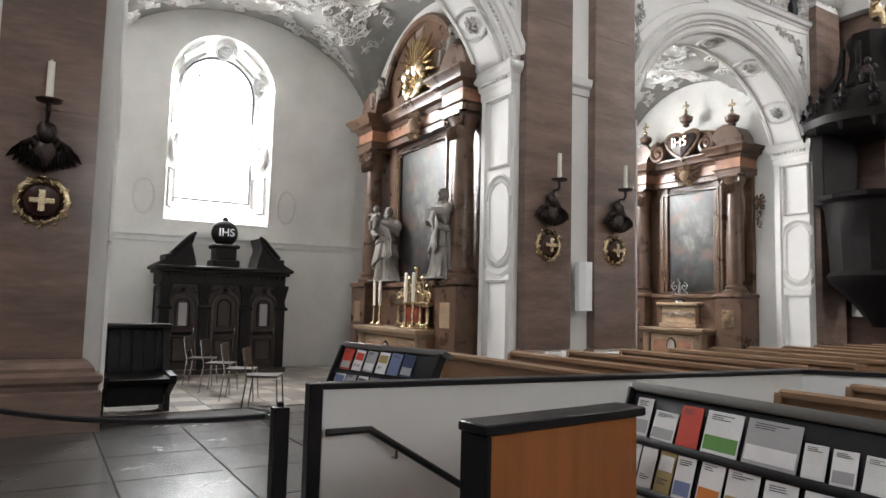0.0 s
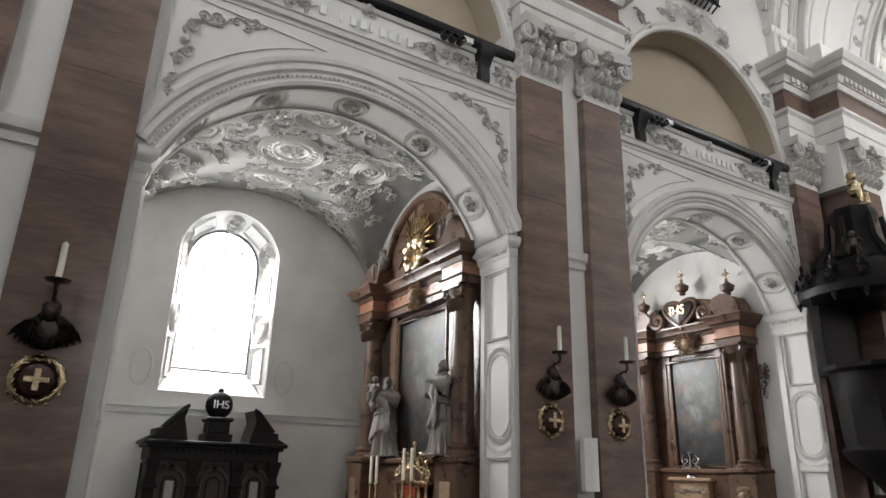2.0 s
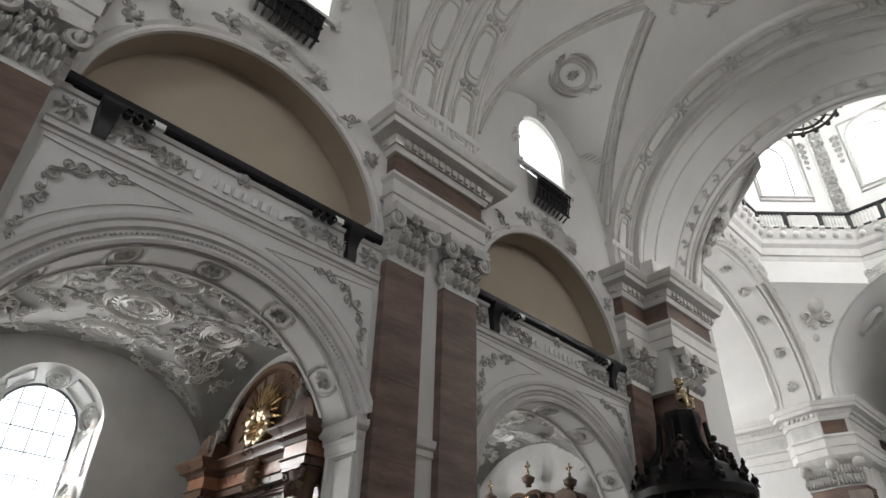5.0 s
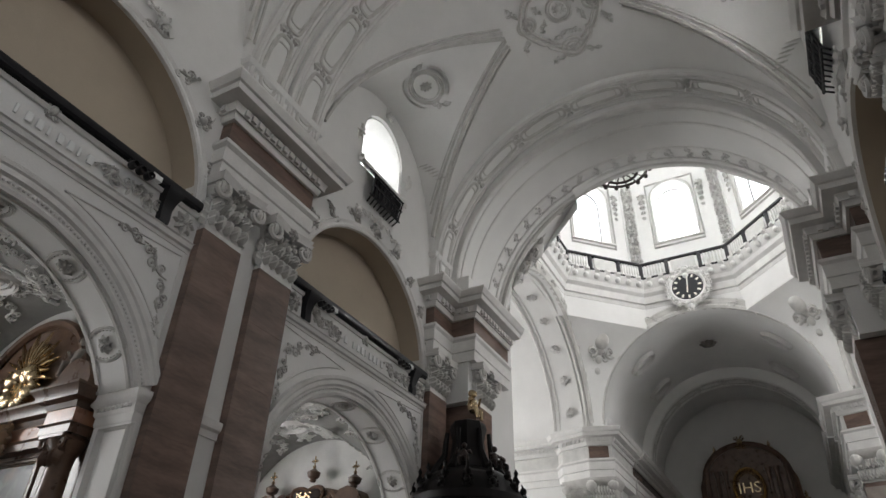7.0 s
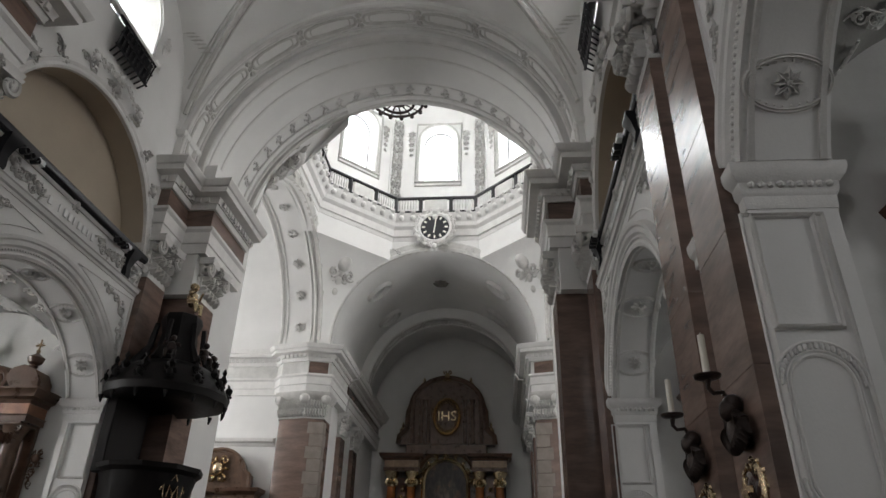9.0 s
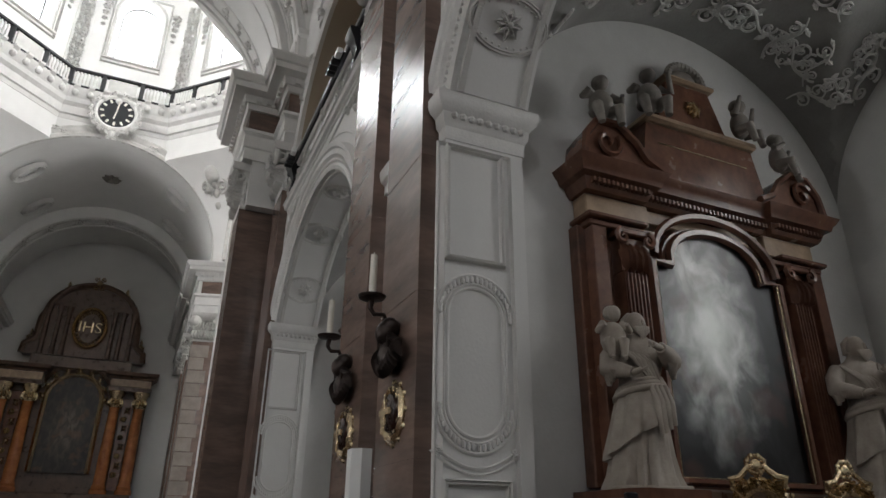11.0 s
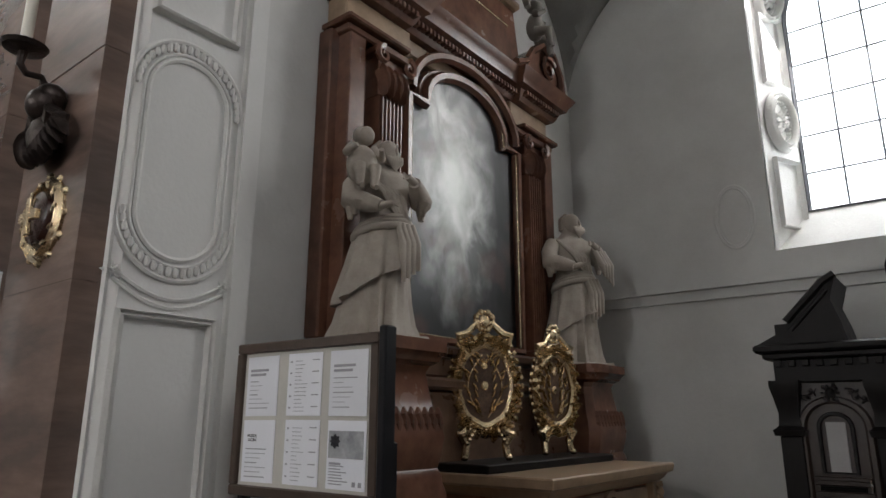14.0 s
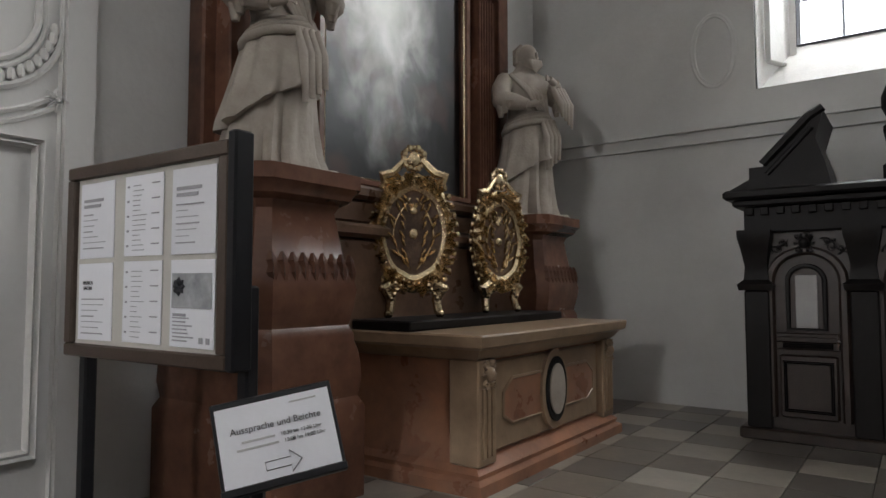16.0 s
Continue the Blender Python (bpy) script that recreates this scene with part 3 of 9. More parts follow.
def capital(at, w, d, s, parent):
    """A composite capital: bell, leaves in two rows, volutes, abacus. Built at the local origin of its parent."""
    x, y, z = at
    h = 1.2
    bm = B()
    loft(bm, [[(x - w / 2 * k, y + s * 0.35, z + q), (x + w / 2 * k, y + s * 0.35, z + q), (x + w / 2 * k, y - s * d * k2, z + q), (x - w / 2 * k, y - s * d * k2, z + q)]
              for q, k, k2 in ((0, 0.94, 0.0), (0.06, 1.02, 0.05), (0.09, 0.94, 0.0), (0.8, 1.0, 0.06), (1.0, 1.12, 0.18))])
    cap = part("capital", bm, STUCCO, parent, "white stucco composite capital with leaves and volutes")
    bm = B()
    loft(bm, [[(x - w / 2 * k, y + s * 0.35, z + q), (x + w / 2 * k, y + s * 0.35, z + q), (x + w / 2 * k, y - s * e, z + q), (x + 0.1, y - s * (e - 0.08), z + q), (x - 0.1, y - s * (e - 0.08), z + q), (x - w / 2 * k, y - s * e, z + q)]
              for q, k, e in ((1.0, 1.22, 0.3), (1.08, 1.26, 0.33), (1.1, 1.2, 0.28), (1.2, 1.24, 0.32))])
    part("abacus", bm, STUCCO, cap)
    bm = B()
    for row, (zz, n, ln) in enumerate(((0.1, 5, 0.42), (0.42, 4, 0.4))):
        for i in range(n):
            u = x - w / 2 + w * (i + 0.5) / n
            m = facing((u, y - s * (0.02 + 0.03 * row), z + zz), (0, -s, 0.25))
            leaf = B()
            leaf_to(leaf, 0, 0, math.pi / 2, ln, w / n * 1.1, 0.12)
            leaf_to(leaf, 0, ln * 0.75, math.pi / 2, ln * 0.35, w / n * 0.9, 0.2)
            add(bm, leaf, m)
            leaf.free()
        for e in (-1, 1):
            leaf = B()
            leaf_to(leaf, 0, 0, math.pi / 2, ln, 0.2, 0.1)
            add(bm, leaf, facing((x + e * w / 2 * 0.96, y + s * 0.1, z + zz), (e, 0, 0.25)))
            leaf.free()
    part("acanthus_leaf", bm, ORN, cap)
    bm = B()
    for e in (-1, 1):
        sp = [(x + e * (w / 2 * 0.98) + e * p[0], y - s * (0.2), z + 0.86 + p[1]) for p in spiral(0, 0, 0.2, 1.6, 1.57, -e)]
        tube(bm, sp, [0.075 - 0.045 * i / 22 for i in range(23)], 6)
        ball(bm, (x + e * w / 2 * 0.98, y - s * 0.22, z + 0.86), 0.07, 8, 5)
        sp = [(x + e * (w / 2 * 1.04), y - s * (0.1 + p[0]), z + 0.86 + p[1]) for p in spiral(0, 0, 0.18, 1.4, 1.57, -1)]
        tube(bm, sp, [0.07 - 0.04 * i / 22 for i in range(23)], 6)
    add(bm, ROSETTE, facing((x, y - s * 0.26, z + 1.02), (0, -s, 0), size=0.8))
    rr = random.Random(int(x * 10))
    for i in range(7):
        ball(bm, (x + rr.uniform(-0.3, 0.3) * w, y - s * 0.12, z + 0.78 + rr.uniform(-0.08, 0.14)), rr.uniform(0.05, 0.09), 7, 5)
    part("volute", bm, ORN, cap)
    return cap


def pilaster(x, y, s, w=0.99, top=8.7, base_out=0.16):
    """A red marble pilaster on moulded stone plinth; y is its face."""
    ob = thing("pilaster", "red-brown marble pilaster with white capital against the nave wall", "pilaster", group="nave pilasters")
    bm = B()
    f = lambda w_, z: [(x - w_, s * (y + 0.5), z), (x + w_, s * (y + 0.5), z), (x + w_, s * (y - (w_ - w / 2)), z), (x - w_, s * (y - (w_ - w / 2)), z)]
    g = lambda w_, z: [(a, s * (YW - 0.001) if i < 2 else b, c_) for i, (a, b, c_) in enumerate(f(w_, z))]
    loft(bm, [g(w / 2 + o, z) for o, z in ((0.2, 0), (0.2, 0.42), (0.16, 0.44), (0.16, 0.50), (0.2, 0.54), (0.2, 0.60), (0.12, 0.64), (0.12, 0.68), (0.07, 0.74), (0.0, 0.78))])
    part("base", bm, MARBLE, ob, smooth=20)
    bm = B()
    joints = [0.78, 2.05, 3.5, 4.9, 6.3, 7.5, top]
    rings = []
    for i, (a, b) in enumerate(zip(joints, joints[1:])):
        g = 0.006
        rings += [f(w / 2, a + g), f(w / 2, b - g), f(w / 2 - 0.006, b - g), f(w / 2 - 0.006, b + g)]
    loft(bm, rings[:-2] + [f(w / 2, top)])
    part("shaft", bm, MARBLE, ob, smooth=20)
    capital((x, s * y, top), w, 0.1, s, ob)
    return ob


ENT = [(0, 9.9), (0.05, 9.9), (0.05, 10.2), (0.09, 10.22), (0.09, 10.55), (0.16, 10.62), (0.16, 10.7), (0.02, 10.71), (0.02, 11.29), (0.1, 11.3), (0.14, 11.42)]
COR = [(0.0, 11.43), (0.2, 11.43), (0.2, 11.5), (0.24, 11.62), (0.5, 11.64), (0.52, 11.78), (0.58, 11.8), (0.66, 11.95), (0.66, 11.99), (0.0, 12.02)]


def entablature(path, flip, name, out0=0.0, frieze=MARBLE):
    """Architrave, red frieze, dentils and cornice along a path round a pier."""
    ob = thing(name, "white stucco entablature with a red marble frieze and dentils" if frieze is MARBLE else "white stucco entablature with a plain frieze and dentils", "entablature")
    bm = B()
    sweep(bm, path, [(-0.3, 9.9)] + [(o + out0, z) for o, z in ENT[1:7]] + [(-0.3, 10.7)], flip=flip)
    part("architrave", bm, STUCCO, ob, smooth=20)
    bm = B()
    sweep(bm, path, [(-0.3, 10.702), (0.03 + out0, 10.702), (0.03 + out0, 11.29), (-0.3, 11.29)], flip=flip)
    part("frieze", bm, frieze, ob, "", 20)
    bm = B()
    sweep(bm, path, [(-0.3, 11.292), (0.1, 11.292), (0.14, 11.42), (0.14, 11.45)] + COR[1:9] + [(-0.3, 12.02)], flip=flip)
    part("cornice", bm, STUCCO, ob, smooth=20)
    db = B()
    box(db, -0.06, 0.06, 0.1, 0.27, 11.45, 11.6)
    dentil = finish(db, "dentil", STUCCO, 0)
    for (ax, ay), (bx, by) in zip(path, path[1:]):
        d = Vector((bx - ax, by - ay))
        L = d.length
        if L < 0.3:
            continue
        d /= L
        n = Vector((d.y, -d.x)) * flip
        k = max(1, int(L / 0.2))
        for i in range(k):
            c = Vector((ax, ay)) + d * (L * (i + 0.5) / k)
            piece("dentil", dentil, ob, pose(c.x, c.y, 0, 0, 0, math.degrees(math.atan2(n.y, n.x)) - 90))
    return ob


for s in (1, -1):
    for xs in PIERS:
        for x in xs:
            pilaster(x, 5.57, s)
    for a, b in ((-0.85, 1.76), (7.83, 10.44), (16.4, 17.55)):
        if b > 17:
            path = [(a, s * 5.9), (a, s * 5.5), (b, s * 5.5), (b, s * 4.75), (20.1, s * 4.75)]
        else:
            path = [(a, s * 5.9), (a, s * 5.5), (b, s * 5.5), (b, s * 5.9)]
        entablature(path, s, "entablature")
        bm = B()
        aa, bb = a + 0.04, min(b, 17.5) - 0.04
        loft(bm, [[(aa - o, s * 6.0, z), (bb + o, s * 6.0, z), (bb + o, s * (5.58 - o), z), (aa - o, s * (5.58 - o), z)]
                  for o, z in ((0.06, 12.0), (0.06, 12.2), (0, 12.25), (0, 13.1), (0.08, 13.16), (0.12, 13.3), (0.0, 13.34))])
        structure("attic_block", bm, PLASTER, "white plaster attic block above the cornice", 20)
    # great pilaster of the crossing pier, set forward
    ob = thing("pilaster", "broad red-brown marble pilaster on the crossing pier", "pilaster")
    bm = B()
    for (a, b, y) in ((17.85, 18.95, 4.82),):
        loft(bm, [[(a - o, s * (y + 1), z), (b + o, s * (y + 1), z), (b + o, s * (y - o), z), (a - o, s * (y - o), z)] for o, z in ((0.2, 0), (0.2, 0.45), (0.12, 0.6), (0, 0.78), (0, 8.7))])
    part("shaft", bm, MARBLE, ob, smooth=20)
    capital((18.4, s * 4.82, 8.7), 1.1, 0.1, s, ob)

# white strip and impost between the paired pilasters, wall speaker
for s in (1, -1):
    bm = B()
    for xm in ((-0.28 + 1.215) / 2, (8.37 + 9.90) / 2):
        sweep(bm, [(xm - 0.28, s * 5.74), (xm + 0.28, s * 5.74)], [(-0.05, 5.2), (0.03, 5.2), (0.03, 5.32), (0.08, 5.36), (0.1, 5.44), (0.1, 5.5), (-0.05, 5.52)], flip=s)
    structure("trim", bm, STUCCO, "white impost moulding between paired pilasters")

# ---- arch mouldings, jamb panels, spandrels, friezes, balustrades ----
for s in (1, -1):
    put = side(s)
    for c in BAYS:
        ob = thing("arch_moulding", "white stucco archivolt with beaded bands round an arcade arch", "moulding")
        tagged(ob, kind="structure")
        a0 = math.degrees(math.asin((SPRING - CZ_IN) / R_IN))
        bm = B()
        arc_sweep(bm, put, c, CZ_IN, R_IN, a0, 180 - a0, [(0.0, YW + 0.05), (0.0, YW - 0.03), (0.06, YW - 0.05), (0.1, YW - 0.03), (0.2, YW - 0.045), (0.24, YW - 0.09), (0.33, YW - 0.09), (0.36, YW - 0.12), (0.43, YW - 0.13), (0.46, YW + 0.05)], 48)
        part("archivolt", bm, STUCCO, ob)
        bm = B()
        for i in range(96):
            a = radians(a0 + (180 - 2 * a0) * (i + 0.5) / 96)
            ball(bm, put(c + (R_IN + 0.15) * math.cos(a), YW - 0.045, CZ_IN + (R_IN + 0.15) * math.sin(a)), 0.028, 5, 4)
        part("bead_row", bm, STUCCO, ob)
        # soffit: border ribs and medallions
        bm = B()
        for w in (YW + 0.08, YB - 0.08):
            arc_sweep(bm, put, c, CZ_IN, R_IN, a0, 180 - a0, [(0.01, w - 0.04), (-0.03, w - 0.03), (-0.03, w + 0.03), (0.01, w + 0.04)], 40)
        for ang in (38, 64, 90, 116, 142):
            a = radians(ang)
            p = put(c + (R_IN - 0.005) * math.cos(a), (YW + YB) / 2, CZ_IN + (R_IN - 0.005) * math.sin(a))
            n = (-math.cos(a), 0, -math.sin(a))
            q = ring_pattern(0.42 if ang != 90 else 0.3, 0.27, 0.03, 0.018, 28)
            add(bm, q, facing(p, n, (0, s, 0), 90))
            q.free()
            add(bm, ROSETTE, facing(p, n, (0, s, 0), 0, 0.8))
        part("soffit_ornament", bm, ORN, ob)
        # jambs: impost, pilaster panels with oval
        for e in (-1, 1):
            jx = c + e * 2.9
            bm = B()
            path = [(jx + e * 0.14, s * (YW + 0.002)), (jx, s * (YW + 0.002)), (jx, s * (YB - 0.002)), (jx + e * 0.3, s * (YB - 0.002))]
            sweep(bm, path, [(-0.05, 5.02), (0.012, 5.02), (0.02, 5.06), (0.02, 5.16), (0.05, 5.2), (0.06, 5.3), (0.12, 5.36), (0.14, 5.42), (0.14, 5.5), (-0.05, 5.5)], flip=-e * s)
            for i in range(9):
                w = YW + 0.06 + (YB - YW - 0.1) * i / 8
                ball(bm, (jx - e * 0.06, s * w, 5.27), 0.04, 6, 4)
            part("impost", bm, STUCCO, ob)
            bm = B()
            yc = 6.05
            n = (-e, 0, 0)
            for h, zc in ((1.2, 4.36), (1.5, 1.15)):
                q = panel_pattern(0.62, h, 0.04, 0.03)
                add(bm, q, facing((jx, s * yc, zc), n)); q.free()
            stadium = lambda r, hz, m=12: [(r * math.cos(t), (hz - r) * (1 if math.sin(t) >= 0 else -1) + r * math.sin(t)) for t in lin(0.001, 2 * math.pi - 0.12, 4 * m)]
            for r, hz, th in ((0.27, 0.65, 0.018), (0.30, 0.69, 0.012), (0.385, 0.775, 0.018)):
                tube(bm, [(jx - e * 0.004, s * (yc + u), 2.87 + v) for u, v in stadium(r, hz)], th, 6, loop=True)
            for u, v in stadium(0.342, 0.73, 11):
                ball(bm, (jx - e * 0.01, s * (yc + u), 2.87 + v), 0.03, 6, 4, (0.8, 0.7, 1.2))
            # scrolled bracket lines under the oval
            for k in (0, 1):
                tube(bm, [(jx - e * 0.005, s * (yc + u), 2.14 - 0.05 * k - 0.16 * math.cos(u * 4.0)) for u in lin(-0.36, 0.36, 15)], 0.014, 5)
            for u in (-0.36, 0.36):
                add(bm, ROSETTE, facing((jx - e * 0.002, s * (yc + u), 2.1), n, size=0.3))
            q = panel_pattern(0.80, 4.9, 0.025, 0.02)
            add(bm, q, facing((jx, s * yc, 2.52), n)); q.free()
            part("jamb_panel", bm, STUCCO, ob)
        # spandrels, frieze and cornice under the balustrade
        fr = thing("gallery_front", "white stucco gallery front with scrolls and a black handrail", "gallery")
        tagged(fr, kind="structure")
        xa, xb = c - 3.02, c + 3.02
        bm = B()
        sweep(bm, [(xa, s * YW), (xb, s * YW)], [(-0.03, 8.12), (0.02, 8.12), (0.03, 8.18), (0.08, 8.2), (0.1, 8.28), (0.13, 8.3), (-0.03, 8.32)], flip=s)
        sweep(bm, [(xa, s * YW), (xb, s * YW)], [(-0.03, 8.9), (0.04, 8.9), (0.08, 8.96), (-0.03, 8.99)], flip=s)
        part("string_moulding", bm, STUCCO, fr)
        bm = B()
        for e in (-1, 1):   # spandrel panel border
            pts = []
            for i in range(15):
                a = radians(28 + 52 * i / 14)
                pts.append(put(c + e * 3.62 * math.cos(a), YW - 0.01, CZ_IN + 3.62 * math.sin(a)))
            pts = [p for p in pts if p[2] < 8.0 and abs(p[0] - c) < 2.95]
            pts += [put(c + e * 2.93, YW - 0.01, 8.02)] if pts else []
            if len(pts) > 2:
                tube(bm, pts, 0.018, 5, loop=True)
        part("spandrel_border", bm, STUCCO, fr)
        rnd = random.Random(int(c * 10 + s))
        for e in (-1, 1):
            for (dx, z, sp, sz) in ((2.45, 7.65, 35, 0.75), (2.72, 7.1, 80, 0.6), (1.9, 7.86, 10, 0.55), (2.78, 6.55, 85, 0.45)):
                piece("stucco_scroll", scroll_mesh[rnd.randrange(4)], fr, facing(put(c + e * dx, YW - 0.005, z), (0, -s, 0), spin=(sp if (e * s < 0) else -sp), size=sz))
        for i in range(7):
            dx = -1.95 + 3.9 * i / 6
            if abs(dx) > 0.75:
                piece("stucco_scroll", scroll_mesh[i % 4], fr, facing(put(c + dx, YW - 0.01, 8.6 + 0.04 * rnd.random()), (0, -s, 0), spin=rnd.uniform(-20, 20), size=0.85))
        for dx in (-2.75, 2.75):
            piece("stucco_rosette", rosette_mesh, fr, facing(put(c + dx, YW - 0.01, 8.62), (0, -s, 0), size=1.2))
        for dx in (-1.9, -1.2, 1.2, 1.9, 0):
            piece("stucco_cartouche", cartouche_mesh, fr, facing(put(c + dx, YW - 0.02, 8.62 if dx else 8.95), (0, -s, 0), size=0.42 if dx else 0.5))
        # black handrail on brackets
        rl = thing("gallery_handrail", "black painted wooden handrail on curved brackets", "handrail")
        bm = B()
        sweep(bm, [(c - 2.98, s * YW), (c + 2.98, s * YW)], [(-0.15, 9.02), (0.1, 9.02), (0.13, 9.06), (0.13, 9.17), (0.1, 9.22), (-0.15, 9.22)], flip=s)
        part("rail", bm, BLACKPAINT, rl)
        for dx in (-2.3, 2.3):
            bm = B()
            prof = [(0.0, 8.25), (0.09, 8.25), (0.13, 8.4), (0.1, 8.6), (0.16, 8.8), (0.24, 8.92), (0.24, 9.0), (0.0, 9.0)]
            loft(bm, [[put(c + dx + e * wq, YW - o, z) for (o, z), wq in zip(prof, (0.09, 0.09, 0.1, 0.1, 0.13, 0.17, 0.17, 0.17))] for e in (-1, 1)])
            part("bracket", bm, BLACKPAINT, rl)
        # gallery arch moulding
        bm = B()
        arc_sweep(bm, put, c, GAL_Z, GAL_R, 0, 180, [(0.0, YW + 0.05), (0.0, YW - 0.03), (0.05, YW - 0.05), (0.12, YW - 0.03), (0.2, YW - 0.06), (0.24, YW + 0.02)], 40)
        part("gallery_archivolt", bm, STUCCO, fr)
        for ang in (20, 38, 55, 72, 90, 108, 125, 142, 160):
            a = radians(ang)
            piece("stucco_scroll", scroll_mesh[ang % 4], fr, facing(put(c + (GAL_R + 0.36) * math.cos(a), YW - 0.01, GAL_Z + (GAL_R + 0.36) * math.sin(a)), (0, -s, 0), spin=(ang - 90) * (1 if s < 0 else -1), size=0.72))
            if ang in (38, 90, 142):
                piece("stucco_cartouche", cartouche_mesh, fr, facing(put(c + (GAL_R + 0.32) * math.cos(a), YW - 0.04, GAL_Z + (GAL_R + 0.32) * math.sin(a)), (0, -s, 0), size=0.55))

# ---- chapel vaults with stucco ----
def chapel_vault(c, s, i):
    put = side(s)
    def zx(x):
        return SPRING - 0.05 + 2.35 * math.sqrt(max(0, 1 - ((x - c) / 3.16) ** 2))
    def zy(y):
        return SPRING - 0.05 + 2.35 * math.sqrt(max(0, 1 - ((y - 9.2) / 2.62) ** 2))
    def zz(x, y):
        return max(zx(x), zy(y))
    bm = B()
    nx, ny = 64, 54
    grid = [[put(c - 3.15 + 6.3 * a / nx, YB + (YE - YB) * b / ny, zz(c - 3.15 + 6.3 * a / nx, YB + (YE - YB) * b / ny)) for b in range(ny + 1)] for a in range(nx + 1)]
    loft(bm, grid, closed=False)
    ground = len(bm.faces)
    def lay(pat, x, y, spin, size, sy=None):
        e = 0.02
        n = Vector((-(zz(x + e, y) - zz(x - e, y)) / (2 * e), -s * (zz(x, y + e) - zz(x, y - e)) / (2 * e), 1)).normalized()
        add(bm, pat, facing(Vector(put(x, y, zz(x, y))) - n * 0.01, -n, (0, s, 0), spin, size, sy))
    rnd = random.Random(7 * i)
    meds = [(0, 0, 0.62, 0.62), (0, -1.55, 0.5, 0.36), (0, 1.55, 0.5, 0.36), (1.75, 0, 0.36, 0.5), (-1.75, 0, 0.36, 0.5)]
    for dx, dy, rx, ry in meds:
        q = ring_pattern(rx, ry, 0.06, 0.06, 36)
        lay(q, c + dx, 9.2 + dy, 0, 1.0); q.free()
        q = ring_pattern(rx * 0.6, ry * 0.6, 0.03, 0.03, 28, beads=False)
        lay(q, c + dx, 9.2 + dy, 0, 1.0); q.free()
        q = B(); lathe(q, [(0.02, 0.0), (0.02, 0.02), (1.0, 0.012), (1.02, 0.0)], n=28)
        lay(q, c + dx, 9.2 + dy, 0, rx * 0.97, ry * 0.97); q.free()
        lay(ROSETTE, c + dx, 9.2 + dy, 0, 1.3 if dx == dy else 0.9)
        if dx == dy:
            for k in range(20):      # raised blocks in the ring round the centre
                a = 2 * math.pi * k / 20
                q = B(); bevbox(q, -0.03, 0.03, -0.045, 0.045, 0, 0.02, 0.004); lay(q, c + 0.47 * math.cos(a), 9.2 + 0.47 * math.sin(a), math.degrees(a) - 90, 1.0); q.free()
        for k in range(8):
            a = 2 * math.pi * k / 8
            lay(SCROLLS[k % 4], c + dx + (rx + 0.16) * math.cos(a), 9.2 + dy + (ry + 0.16) * math.sin(a), math.degrees(a) + 90, 0.5)
    for k in range(150):
        x, y = c + rnd.uniform(-2.7, 2.7), 9.2 + rnd.uniform(-2.3, 2.3)
        if all(((x - c - dx) / (rx + 0.1)) ** 2 + ((y - 9.2 - dy) / (ry + 0.1)) ** 2 > 1 for dx, dy, rx, ry in meds):
            lay(SCROLLS[k % 4], x, y, rnd.uniform(0, 360), rnd.uniform(0.5, 0.85))
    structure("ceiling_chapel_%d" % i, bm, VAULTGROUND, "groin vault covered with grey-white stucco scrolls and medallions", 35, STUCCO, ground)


for i, (c, s) in enumerate(((C1, 1), (C1, -1), (C2, 1), (C2, -1))):
    chapel_vault(c, s, i + 1)

# ---- nave vault ----
VR, VZ = 5.75, 12.55
bm = B()
nx, ny = 150, 60


def vault_z(x, y):
    zb = VZ + math.sqrt(max(0, VR ** 2 - y * y))
    for c in BAYS:
        t = abs(x - c) / 2.95
        if t < 1:
            rise = 13.0 + (4.0 + 0.26 * (5.75 - abs(y))) * math.sqrt(1 - t ** 2.2)
            zb = max(zb, rise)
    return zb


YS = [VR * math.sin(math.pi / 2 * (2 * j / ny - 1)) for j in range(ny + 1)]
loft(bm, [[(x, y, vault_z(x, y)) for y in YS] for x in lin(-3.4, 17.7, nx)], closed=False)
ground = len(bm.faces)


def lay_nave(pat, x, y, spin, size, sy=None, lift=0.012):
    e = 0.03
    n = Vector((-(vault_z(x + e, y) - vault_z(x - e, y)) / (2 * e), -(vault_z(x, y + e) - vault_z(x, y - e)) / (2 * e), 1)).normalized()
    add(bm, pat, facing(Vector((x, y, vault_z(x, y))) - n * lift, -n, (0, 1, 0), spin, size, sy))


